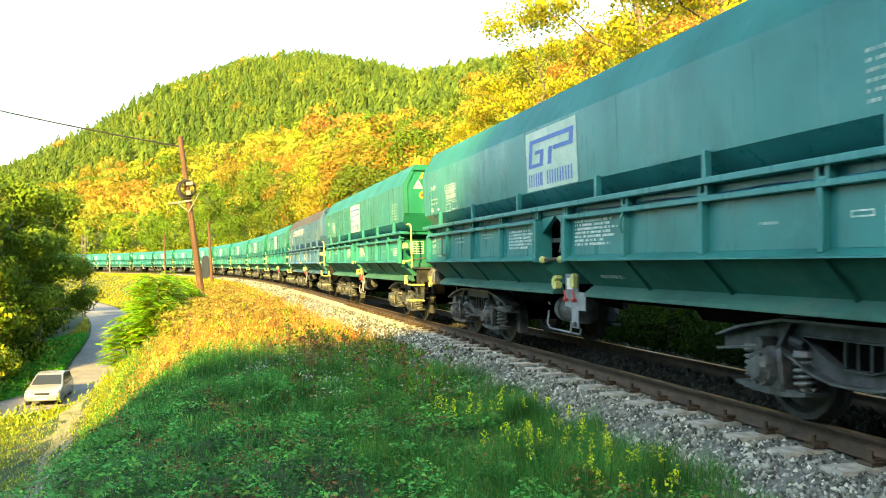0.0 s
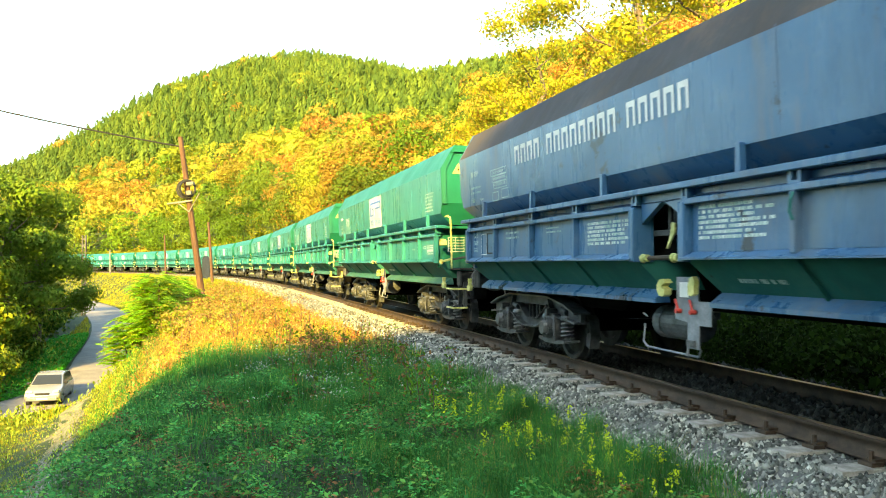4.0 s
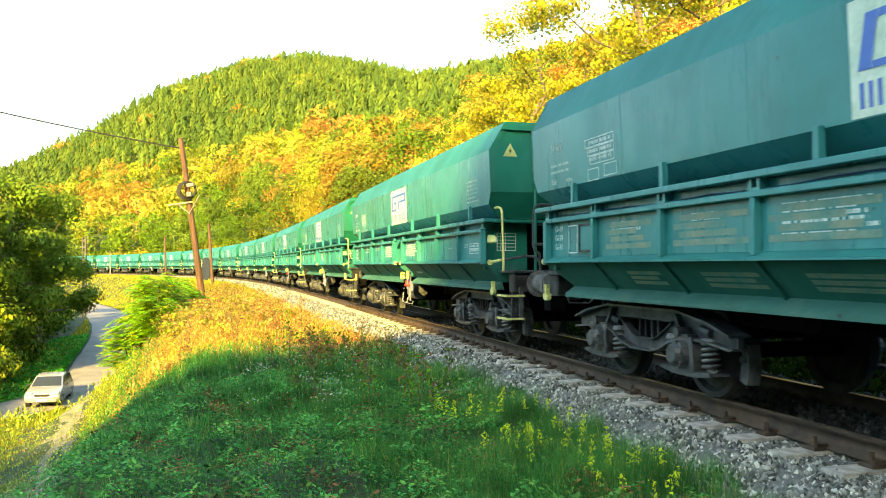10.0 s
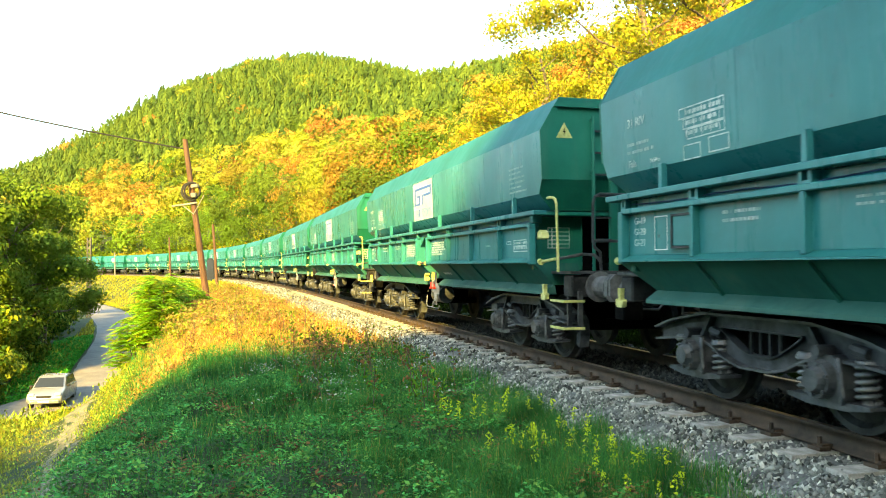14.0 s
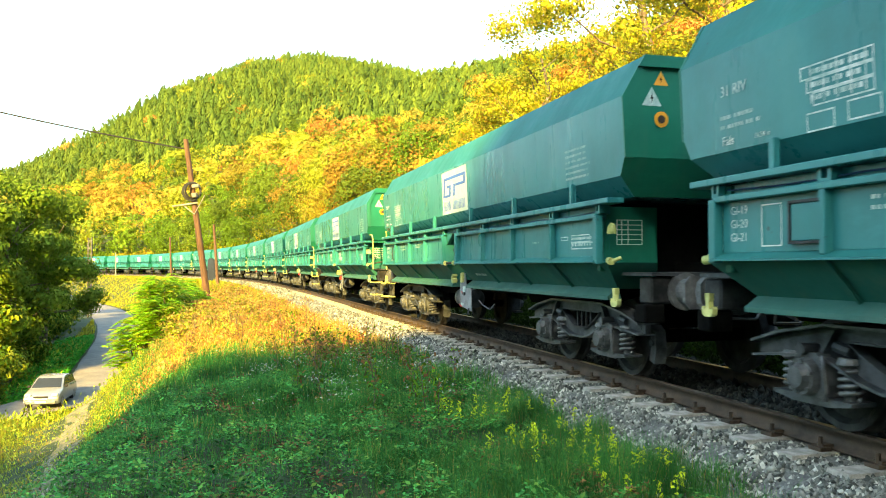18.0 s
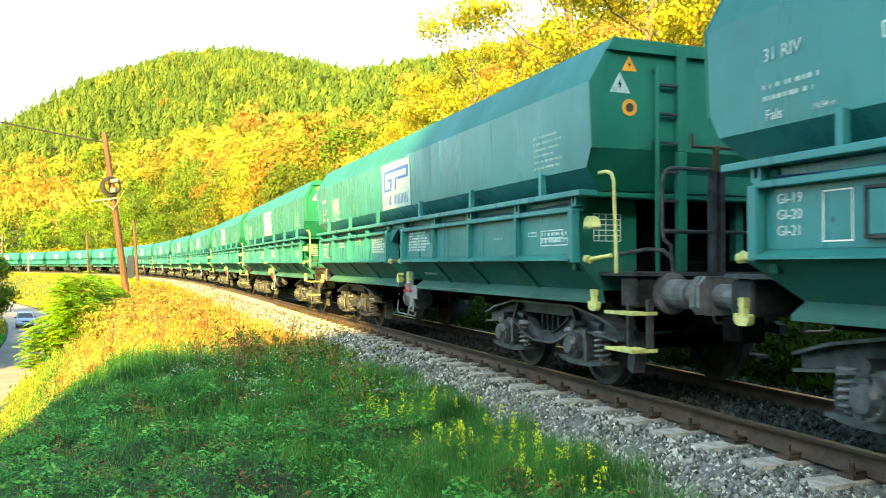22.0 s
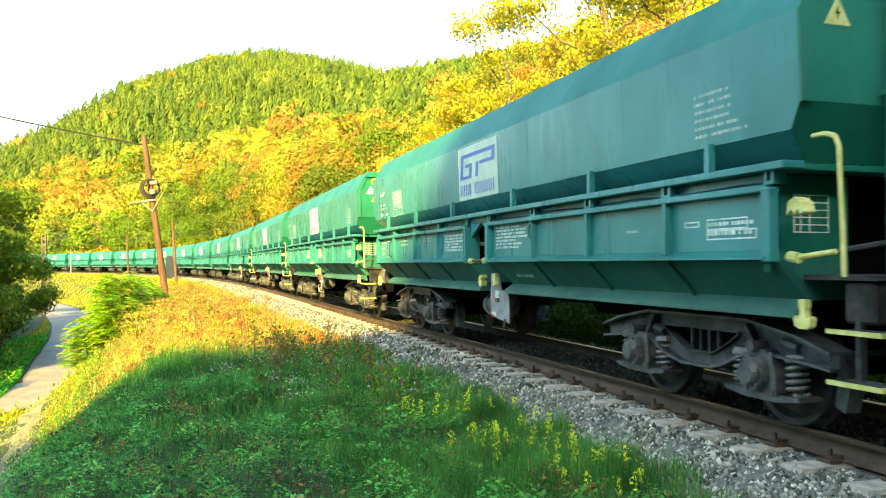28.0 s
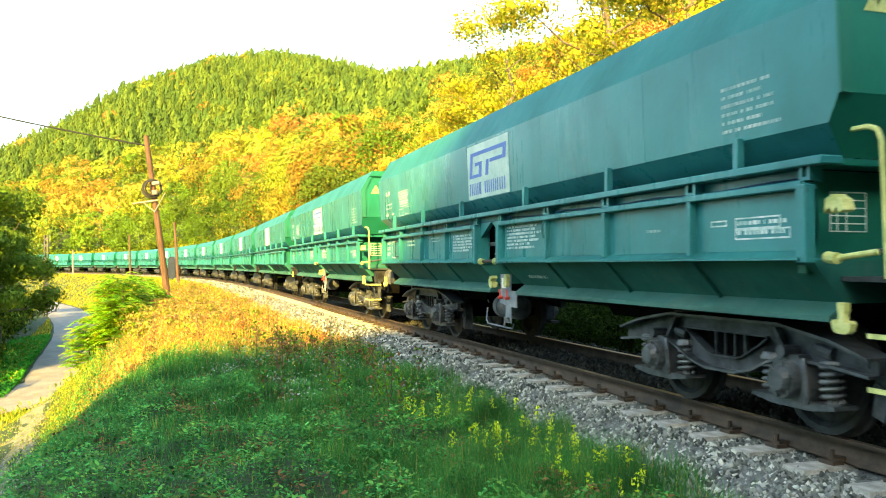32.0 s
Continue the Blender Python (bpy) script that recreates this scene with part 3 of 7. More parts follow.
# ---- trees that stand by themselves ----
def near_tree(x, y, h, w, tones, count, leaf, seed, label, spread=0.0, base=None, lean=0.0, foliage=None):
    rs = np.random.RandomState(seed)
    z = float(height(x, y)[0]) - 0.1 if base is None else base
    t = new("tree")
    t.location = (x, y, z)
    tr = h * 0.022 + 0.05
    bm = bmesh.new()
    pts = [Vector((0, 0, 0))]
    for i in range(1, 6):
        pts.append(Vector((rs.normal() * 0.02 * h + lean * i, rs.normal() * 0.02 * h, h * 0.15 * i)))
    for i in range(5):
        rod(bm, pts[i], pts[i + 1], tr * (1 - 0.17 * i), tr * (1 - 0.17 * (i + 1)), seg=8, caps=False)
    part("trunk", bm, BARK, t)
    cs, rd = [], []
    n = 9 + int(spread)
    for i in range(n):
        e = (i + 0.5) / n
        a = i * 2.4 + rs.uniform(-0.5, 0.5)
        p0 = pts[1] + (pts[5] - pts[1]) * (0.15 + 0.8 * e)
        r = w * 0.5 * (0.55 + 0.45 * math.sin(3.1 * min(1, e + 0.15))) * rs.uniform(0.55, 1.0)
        p1 = p0 + Vector((math.cos(a) * r, math.sin(a) * r, h * (0.08 + 0.10 * e)))
        bm = bmesh.new()
        mid = (p0 + p1) / 2 + Vector((0, 0, -0.03 * h))
        rod(bm, p0, mid, tr * 0.30 * (1 - 0.6 * e), tr * 0.18 * (1 - 0.6 * e), seg=6, caps=False)
        rod(bm, mid, p1, tr * 0.18 * (1 - 0.6 * e), tr * 0.04, seg=6, caps=False)
        part("limb", bm, BARK, t)
        for _ in range(3):
            cs.append(tuple(p0 + (p1 - p0) * rs.uniform(0.55, 1.1) + Vector(rs.normal(size=3)) * w * 0.06))
            rd.append(w * rs.uniform(0.11, 0.22))
    cs.append((pts[5].x, pts[5].y, h * 0.9))
    rd.append(w * 0.16)
    v = leaf_cloud(rs, cs, rd, count, leaf, 0.75, 0.25)
    v[:, 2] = np.minimum(v[:, 2], h * 1.02)
    tone = np.array([TONES[q] for q in tones])[rs.randint(len(tones), size=count)]
    tone = np.repeat(tone * rs.uniform(0.75, 1.2, (count, 1)), 4, axis=0)
    ob = new("crown", soup("crown", v, np.arange(len(v)).reshape(-1, 4), foliage or LEAVES, tone))
    ob.parent = t
    return tagged(t, label, "tree")


def lone_trees():
    gold = "tall autumn tree with thin golden yellow foliage"
    for i, (s, lat, h, w, tn) in enumerate([
            (39, -11.5, 14.5, 8.5, ("bright", "lime", "yellow")), (30, -13.0, 16.5, 8.5, ("bright", "lime", "yellow")), (23.5, -12.5, 16.0, 9.0, ("bright", "lime", "yellow")), (17.0, -14.5, 18.0, 10.0, ("bright", "lime", "gold")),
            (47, -13.0, 11.5, 8.0, ("lime", "bright", "gold")), (33, -20.0, 15.0, 9.0, ("yellow", "lime")), (25, -21.0, 17.0, 10.0, ("yellow", "lime")), (12.0, -12.5, 15.0, 8.0, ("lime", "yellow")), (56, -13.5, 9.5, 7.5, ("yellow", "lime")),
            (43, -21.0, 13.0, 8.0, ("yellow", "lime")), (64, -14.0, 8.5, 7.0, ("gold", "yellow")), (53, -22.0, 12.0, 8.0, ("lime", "gold")), (72, -15.0, 8.0, 7.0, ("lime", "yellow")), (7, -18, 17, 9, ("gold", "lime")), (62, -24, 11, 8, ("orange", "gold")), (18, -24, 17, 10, ("gold", "yellow"))]):
        x, y, _ = line_at(s, lat)
        near_tree(x, y, h, w, tn, (14000 if i == 0 else 17000) if i < 5 else 4500, 0.12 if i < 5 else 0.2, 40 + i, gold)
    dark = "leafy roadside tree with dark shaded lower boughs"
    for i, (x, y, h, w) in enumerate([(-22.8, 38.6, 10.0, 6.0), (-23.0, 43.0, 11.0, 7.5), (-25.0, 50.0, 10.5, 7.0), (-28.5, 47.0, 12.5, 8.0), (-30.5, 58.0, 11.0, 7.5), (-34.5, 64.0, 10.5, 7.0), (-26.0, 38.5, 12.5, 8.0), (-33.5, 54.0, 12.5, 8.0), (-39.0, 72.0, 11.0, 7.0), (-44.0, 80.0, 12.0, 8.0), (-38.0, 62.0, 13.0, 8.0)]):
        near_tree(x, y, h, w, ("leafgreen", "leafgreen", "green"), 20000 if i < 4 else 7000, 0.14 if i < 4 else 0.22, 80 + i, dark, foliage=TREELEAF)


lone_trees()


def bush(x, y, h, w, tones, count, leaf, seed, label, name="bush", foliage=None):
    rs = np.random.RandomState(seed)
    z = float(height(x, y)[0]) - 0.08
    t = new(name)
    t.location = (x, y, z)
    cs, rd = [], []
    n = 9
    bm = bmesh.new()
    for i in range(n):
        a, e = i * 2.4, (i + 0.5) / n
        p = (math.cos(a) * w * 0.4 * rs.uniform(0.3, 1), math.sin(a) * w * 0.4 * rs.uniform(0.3, 1), h * (0.25 + 0.6 * rs.uniform()))
        rod(bm, (p[0] * 0.15, p[1] * 0.15, 0), p, 0.025, 0.008, seg=5, caps=False)
        cs.append(p)
        rd.append(w * rs.uniform(0.15, 0.26))
    part("woody_base", bm, BARK, t)
    v = leaf_cloud(rs, cs, rd, count, leaf, 0.9, 0.2)
    v[:, 2] = np.clip(v[:, 2], 0.05, h)
    tone = np.array([TONES[q] for q in tones])[rs.randint(len(tones), size=count)]
    tone = np.repeat(tone * rs.uniform(0.75, 1.2, (count, 1)), 4, axis=0)
    ob = new("foliage", soup("foliage", v, np.arange(len(v)).reshape(-1, 4), foliage or LEAVES, tone))
    ob.parent = t
    return tagged(t, label, "bush")


def frond_bush(x, y, h, w, seed, label, fronds=360):
    """A leafy shrub whose long fronds carry pairs of narrow leaflets."""
    rs = np.random.RandomState(seed)
    t = new("bush")
    t.location = (x, y, float(height(x, y)[0]) - 0.08)
    for i in range(4):
        bm = bmesh.new()
        a = i * 1.6 + rs.uniform(0, 0.6)
        rod(bm, (0.05 * math.cos(a), 0.05 * math.sin(a), 0), (0.22 * w * math.cos(a), 0.22 * w * math.sin(a), h * 0.8), 0.03, 0.01, seg=5, caps=False)
        part("stem", bm, BARK, t)
    V, C = [], []
    tones = np.array([TONES["greenery"], TONES["lime"], TONES["greenery"], TONES["green"]])
    for i in range(fronds):
        a = rs.uniform(0, 6.283)
        e = rs.uniform(0.1, 1.0)
        r = w * 0.5 * rs.uniform(0.25, 0.85) * math.sin(math.pi * min(0.95, 0.25 + 0.7 * e)) ** 0.5
        root = np.array([math.cos(a) * r, math.sin(a) * r, h * e * rs.uniform(0.85, 1.0)])
        b = a + rs.normal() * 0.6
        out = np.array([math.cos(b), math.sin(b), 0])
        side = np.array([-math.sin(b), math.cos(b), 0])
        L, droop, lift = rs.uniform(0.35, 0.75), rs.uniform(0.2, 0.7), rs.uniform(0.1, 0.5)
        tone = tones[rs.randint(4)] * rs.uniform(0.85, 1.6)
        for k in range(10):
            q = (k + 0.5) / 10
            p = root + out * L * q + np.array([0, 0, L * (lift * q - droop * q * q)])
            ln = 0.15 * (1.05 - 0.6 * abs(q - 0.4))
            for sg in (-1, 1):
                tip = p + side * sg * ln + out * ln * 0.35 + np.array([0, 0, -ln * rs.uniform(0.1, 0.6)])
                mid = (p + tip) / 2
                wd = out * 0.036
                V += [p, mid + wd, tip, mid - wd]
                C.append(tone * rs.uniform(0.85, 1.15))
    V = np.array(V)
    V[:, 2] = np.maximum(V[:, 2], 0.05)
    ob = new("foliage", soup("foliage", V, np.arange(len(V)).reshape(-1, 4), LEAVES, np.repeat(np.array(C), 4, axis=0)))
    ob.parent = t
    return tagged(t, label, "bush")


def bushes():
    g = "lush bright green bush on the railway bank"
    for i, (s, lat, h, w) in enumerate([(32, 7.9, 3.4, 3.0), (35.5, 7.7, 3.8, 3.4), (39, 7.8, 3.8, 3.6), (44, 7.8, 3.4, 3.6), (50, 7.6, 2.8, 3.4), (37, 6.8, 1.8, 2.6), (56, 7.5, 2.4, 3.0), (30.5, 7.7, 3.0, 2.6), (33.5, 7.8, 3.8, 2.8), (28.8, 7.6, 1.7, 1.8)]):
        x, y, _ = line_at(s, lat)
        frond_bush(x, y, h * 1.12, w * 0.82, 120 + i, g)
    frond_bush(-11.5, 30.0, 2.0, 1.6, 131, "small bright green sapling beside the road", 240)
    r = "low dry russet and straw weeds among grass"
    for i, (s, lat, h, w) in enumerate([(26, 4.9, 1.0, 1.8), (30, 5.6, 1.3, 2.2), (34, 4.6, 1.3, 2.2), (40, 5.0, 1.5, 2.6), (28, 6.5, 1.2, 2.2), (46, 4.6, 1.5, 2.6), (52, 5.4, 1.4, 2.8), (23, 4.2, 0.8, 1.5), (25, 3.6, 0.7, 1.6), (31, 3.7, 0.9, 1.8), (37, 4.0, 1.0, 2.0), (22, 5.6, 0.9, 1.8), (24, 6.6, 1.0, 2.0), (34, 6.4, 1.4, 2.4), (20, 4.6, 0.6, 1.4)]):
        x, y, _ = line_at(s, lat)
        bush(x, y, h * 0.62, w * 0.9, ("rustweed", "dry", "dry", "drygreen") if i % 2 else ("dry", "drygreen", "lime", "dry"), 1500, 0.06, 140 + i, r)


bushes()


# ---- grass, weeds and flowers ----
def blades(rs, n, pts, hgt, wid, tint, droop=0.7, bent=False):
    """Narrow leaning blades, one quad each, or bent ones of two."""
    a = rs.uniform(0, 6.283, n)
    d = np.stack([np.cos(a), np.sin(a), np.zeros(n)], axis=1)
    side = np.stack([-np.sin(a), np.cos(a), np.zeros(n)], axis=1)
    h = hgt * rs.uniform(0.5, 1.25, n)[:, None]
    w = wid * rs.uniform(0.7, 1.3, n)[:, None]
    lean = droop * rs.uniform(0.1, 1.0, n)[:, None] * h
    up = np.array([0, 0, 1.0])
    if not bent:
        p = np.stack([pts - side * w, pts + side * w, pts + d * lean + up * h + side * w * 0.15, pts + d * lean + up * h - side * w * 0.15], axis=1)
        return p.reshape(-1, 3), np.repeat(tint, 4, axis=0)
    mid, tip = pts + d * lean * 0.3 + up * h * 0.6, pts + d * lean + up * h
    p = np.stack([pts - side * w, pts + side * w, mid + side * w * 0.8, mid - side * w * 0.8, mid - side * w * 0.8, mid + side * w * 0.8, tip + side * w * 0.1, tip - side * w * 0.1], axis=1)
    return p.reshape(-1, 3), np.repeat(tint, 8, axis=0)


def shade_bushes():
    for i, (x, y, h, w) in enumerate([(-24.0, 36.8, 2.2, 3.0), (-21.5, 38.5, 2.6, 3.2), (-23.5, 44.0, 2.6, 3.4), (-27.0, 51.0, 2.8, 3.6), (-31.5, 59.0, 2.8, 3.6), (-24.5, 39.5, 3.2, 3.8), (-29.0, 46.5, 3.2, 4.0), (-36.0, 67.0, 2.8, 3.6), (-41.0, 76.0, 2.8, 3.6)]):
        # the shade tone among the leaves paints in the gloom beneath the trees
        bush(x, y, h, w, ("green", "shade", "lime"), 2200, 0.2, 160 + i, "green roadside shrub under the trees, some leaves shade-toned", foliage=DENSE)
    for i in range(15):
        s = 36.5 + 3.4 * i
        x, y, _ = line_at(s, float(road_lat(s)) + 5.4 + (i % 3) * 0.9)
        bush(x, y, 3.4 + (i % 2) * 1.4, 4.6, ("green", "shade", "lime"), 2000, 0.22, 180 + i, "green roadside shrub under the trees, some leaves shade-toned", foliage=DENSE)


shade_bushes()


def side_at(y):
    return np.interp(y, [p[1] for p in SIDE_ROAD[4::-1]], [p[0] for p in SIDE_ROAD[4::-1]])


def grass():
    rs = np.random.RandomState(5)
    V, C = [], []

    def sow(n, s0, s1, l0, l1, h0, w0, kind):
        s = rs.uniform(s0, s1, n)
        la = rs.uniform(l0, l1, n)
        x = np.interp(s, _S, _X) - np.cos(np.interp(s, _S, _H)) * la
        y = np.interp(s, _S, _Y) - np.sin(np.interp(s, _S, _H)) * la
        # bare: the trodden path, the road and the ballast's edge
        f = waves(x, y, 2.6, 31)
        thin = rs.uniform(-1.2, 1.2, n)
        rl = road_lat(s)
        on_path = (abs(x - path_at(y)) < 0.5) & (y < 31)
        on_road = ((abs(la - rl) < 2.3) & (s > 37)) | ((y > 29) & (y < 38.5) & (abs(x - side_at(y)) < 2.4))
        ok = (~on_road) & (f > thin - 0.9) & ((~on_path) | (rs.uniform(size=n) < 0.35))
        ok &= la > np.interp(s, [0, 12, 22], [1.85, 1.85, 2.25]) + 0.28 * waves(x, y, 1.2, 4)
        x, y, s, la, f = x[ok], y[ok], s[ok], la[ok], f[ok]
        z = height(x, y) - 0.02
        m = len(x)
        if m == 0:
            return
        big = waves(x, y, 5.0, 17)
        base = np.empty((m, 3))
        lush, olive, straw, tan, red, limeg = np.array([(0.055, 0.21, 0.050), (0.12, 0.255, 0.05), (0.48, 0.325, 0.10), (0.46, 0.23, 0.08), (0.43, 0.15, 0.07), (0.32, 0.32, 0.04)])
        dry = np.clip((s - 12.5) / 4, 0, 1) * np.clip((75 - s) / 25, 0.2, 1) * np.clip((8.4 - la) / 1.5, 0.15, 1)
        u = rs.uniform(size=m)
        base[:] = np.where((u < 0.75)[:, None], lush, olive)
        base = np.where(((u > 0.97) & (dry < 0.3))[:, None], straw, base)
        pick = rs.uniform(size=m)
        dcol = np.where((pick < 0.38)[:, None], straw, np.where((pick < 0.62 + 0.15 * big)[:, None], tan, np.where((pick < 0.78)[:, None], red, limeg)))
        base = np.where((rs.uniform(size=m) < dry * 0.95)[:, None], dcol, base)
        meadow = np.clip((s - 48) / 15, 0, 1) + np.clip((la - 7.2) / 2.0, 0, 1) * np.clip((s - 10) / 6, 0, 1)
        base = np.where((rs.uniform(size=m) < meadow * np.where(s > 58, 0.93, 0.8 - 0.6 * dry))[:, None], limeg, base)
        base *= rs.uniform(0.65, 1.25, (m, 1)) * (1 + 0.4 * np.clip(waves(x, y, 1.1, 56), -1, 1) * (1 - dry))[:, None]
        by_path = np.clip(1.7 - abs(x + 0.4 - path_at(y)) * 0.8, 0, 1) * np.clip((y - 11) / 4, 0, 1) * (y < 30)
        hh = ((1 - 0.72 * by_path) * h0 * (0.75 + 0.35 * np.clip(f, -1, 1)) * (1 - 0.2 * dry))[:, None]
        v, c = blades(rs, m, np.stack([x, y, z], axis=1), hh, w0, base, 1.0 if kind == "tall" else 0.8, kind == "tall")
        V.append(v)
        C.append(c)

    sow(95000, 0, 8, 1.75, 4.4, 0.21, 0.0026, "near")
    sow(24000, 0, 11, 1.8, 3.9, 0.36, 0.0014, "tall")
    sow(26000, -1, 9, 4.0, 8.5, 0.15, 0.0045, "near")
    sow(56000, 7, 15, 1.75, 10.5, 0.22, 0.006, "mid")
    sow(110000, 12, 30, 1.9, 14.0, 0.32, 0.006, "mid")
    sow(36000, 28, 62, 2.1, 12.0, 0.32, 0.016, "far")
    sow(60000, 55, 190, 2.3, 15.5, 0.36, 0.035, "far")
    v, c = np.concatenate(V), np.concatenate(C)
    tagged(new("grass", soup("grass", v, np.arange(len(v)).reshape(-1, 4), BLADES, c)), "long uneven grass, green in shade and dry in sun", "grass", kind="stuff")

    # broad-leaved weeds in low mounds
    def weeds(n, s0, s1, l0, l1, sz0, sz1):
        s, la = rs.uniform(s0, s1, n), rs.uniform(l0, l1, n)
        x = np.interp(s, _S, _X) - np.cos(np.interp(s, _S, _H)) * la
        y = np.interp(s, _S, _Y) - np.sin(np.interp(s, _S, _H)) * la
        mound, patch = waves(x, y, 0.75, 77), waves(x, y, 2.4, 78)
        edge = np.interp(s, [0, 12, 22], [2.5, 2.4, 2.6])
        ok = (mound + 0.5 * patch > rs.uniform(-1.1, 0.55, n)) & (la > edge + 0.5 * waves(x, y, 1.1, 6)) & ((abs(x - path_at(y)) > np.interp(y, [8, 18], [0.45, 0.3]) + 0.4 * rs.uniform(size=n)) | (rs.uniform(size=n) < 0.35))
        ok &= (rs.uniform(size=n) > 0.85 * np.clip(1.9 - abs(x + 0.4 - path_at(y)), 0, 1) * (y > 12) * (y < 30))
        ok &= ~((s > 37) & (abs(la - road_lat(s)) < 2.4)) & ~((y > 29) & (y < 38.5) & (abs(x - side_at(y)) < 2.4))
        x, y, s, mound, patch, la = x[ok], y[ok], s[ok], mound[ok], patch[ok], la[ok]
        n = len(x)
        z = height(x, y) + np.clip(0.09 + 0.13 * mound, 0.01, 0.34) * rs.uniform(0.25, 1.15, n) * np.interp(s, [12, 20], [1, 2.2])
        cen = np.stack([x, y, z], axis=1)
        an = rs.uniform(0, 6.283, n)
        a = np.stack([np.cos(an), np.sin(an), rs.normal(size=n) * 0.35], axis=1)
        a[:, 2] += np.where(s > 14, rs.uniform(0.3, 1.8, n), 0)
        b = np.stack([-np.sin(an), np.cos(an), rs.normal(size=n) * 0.35], axis=1)
        sz = rs.uniform(sz0, sz1, n)[:, None]
        q = np.stack([cen - a * sz * 0.9, cen + b * sz * 0.62 + a * sz * 0.1, cen + a * sz * 1.1, cen - b * sz * 0.62 + a * sz * 0.1], axis=1).reshape(-1, 3)
        u = rs.uniform(size=(n, 1))
        tone = np.where(u < 0.55, np.array([(0.060, 0.255, 0.060)]), np.where(u < 0.86, np.array([(0.10, 0.265, 0.055)]), np.array([(0.15, 0.29, 0.055)])))
        rusty = (waves(x, y, 1.3, 91) > np.where(s < 9, 0.42, 0.7))[:, None] & (rs.uniform(size=(n, 1)) < 0.5) & (s < 15)[:, None]
        tone = np.where((np.clip((la - 7.4) / 1.2, 0, 1) * np.clip((s - 9) / 4, 0, 1) > rs.uniform(size=n))[:, None], np.array([(0.27, 0.36, 0.05)]), tone)
        tone = np.where(rusty, np.array([(0.20, 0.10, 0.045)]), tone)
        sun_dry = (np.clip((s - 12) / 4, 0, 1) * np.clip((8.2 - la) / 1.5, 0.06, 1) > rs.uniform(size=n))[:, None]
        pick = 0.3 + 0.5 * rs.uniform(size=(n, 1)) + 0.45 * waves(x, y, 1.9, 44)[:, None] + 0.22 * (np.clip((s - 17) / 5, 0, 1) * np.clip((6.2 - la) / 1.5, 0, 1))[:, None]
        tone = np.where(sun_dry & (u < 0.9), np.where(pick < 0.45, np.array([(0.36, 0.32, 0.05)]), np.where(pick < 0.82, np.array([(0.48, 0.30, 0.09)]), np.array([(0.46, 0.18, 0.08)]))), tone) * rs.uniform(0.6, 1.35, (n, 1)) * (1 + 0.62 * np.clip(waves(x, y, 0.9, 55), -1, 1))[:, None]
        return q, np.repeat(tone, 4, axis=0)

    W = [weeds(16000, -16, 0, 2.3, 15.0, 0.03, 0.075), weeds(5000, 0, 9, 8.0, 15.0, 0.03, 0.07), weeds(70000, -1, 9, 2.1, 8.0, 0.007, 0.018), weeds(70000, -1, 9, 2.1, 8.0, 0.012, 0.032), weeds(95000, 8, 20, 2.1, 9.0, 0.011, 0.030), weeds(80000, 14, 42, 2.4, 8.5, 0.008, 0.021), weeds(46000, 12, 26, 7.6, 13.0, 0.011, 0.028), weeds(24000, 26, 58, 7.8, 17.0, 0.03, 0.075)]
    # lush strip along the road's far edge
    n = 16000
    s = rs.uniform(37, 64, n)
    la = road_lat(s) + 2.25 + 2.6 * rs.uniform(size=n) ** 1.3
    x = np.interp(s, _S, _X) - np.cos(np.interp(s, _S, _H)) * la
    y = np.interp(s, _S, _Y) - np.sin(np.interp(s, _S, _H)) * la
    cen = np.stack([x, y, height(x, y) + rs.uniform(0.03, 0.3, n)], axis=1)
    an = rs.uniform(0, 6.283, n)
    a = np.stack([np.cos(an), np.sin(an), rs.normal(size=n) * 0.4], axis=1) * rs.uniform(0.04, 0.09, (n, 1))
    b = np.stack([-np.sin(an), np.cos(an), rs.normal(size=n) * 0.4], axis=1) * rs.uniform(0.03, 0.06, (n, 1))
    W.append((np.stack([cen - a, cen + b, cen + a, cen - b], axis=1).reshape(-1, 3), np.repeat(np.array([(0.07, 0.34, 0.035)]) * rs.uniform(0.6, 1.2, (n, 1)), 4, axis=0)))
    q = np.concatenate([k[0] for k in W])
    tagged(new("weeds", soup("weeds", q, np.arange(len(q)).reshape(-1, 4), WEED, np.concatenate([k[1] for k in W]))), "low broad-leaved weeds through the shaded grass", "weed", kind="stuff")


grass()


def flower_spike(x, y, h, seed):
    rs = np.random.RandomState(seed)
    f = new("flower_spike")
    f.location = (x, y, float(height(x, y)[0]) - 0.02)
    bm = bmesh.new()
    rod(bm, (0, 0, 0), (rs.normal() * 0.03, rs.normal() * 0.03, h), 0.004, 0.002, seg=5)
    part("stem", bm, STEM, f)
    n = 34
    z = rs.uniform(0.5, 1.0, n) * h
    cs = np.stack([rs.normal(size=n) * 0.016, rs.normal(size=n) * 0.016, z], axis=1)
    u, v = rs.normal(size=(n, 3)) * 0.006, rs.normal(size=(n, 3)) * 0.008
    q = np.stack([cs - u, cs + v, cs + u, cs - v], axis=1).reshape(-1, 3)
    c = np.repeat(np.array([(0.62, 0.74, 0.05)]) * rs.uniform(0.8, 1.2, (n, 1)), 4, axis=0)
    ob = new("blossom", soup("blossom", q, np.arange(len(q)).reshape(-1, 4), LEAVES, c))
    ob.parent = f
    return tagged(f, "slender weed with pale yellow blossom", "flower", "yellow weeds in the grass")


STEM = plain("green_stem", (0.10, 0.20, 0.03), 0.7)


def flowers():
    rs = np.random.RandomState(8)
    for i in range(56):
        s, la = rs.uniform(2.6, 6.8), rs.uniform(1.95, 3.2)
        x, y, _ = line_at(s, la)
        flower_spike(x, y, rs.uniform(0.22, 0.38), 300 + i)


flowers()


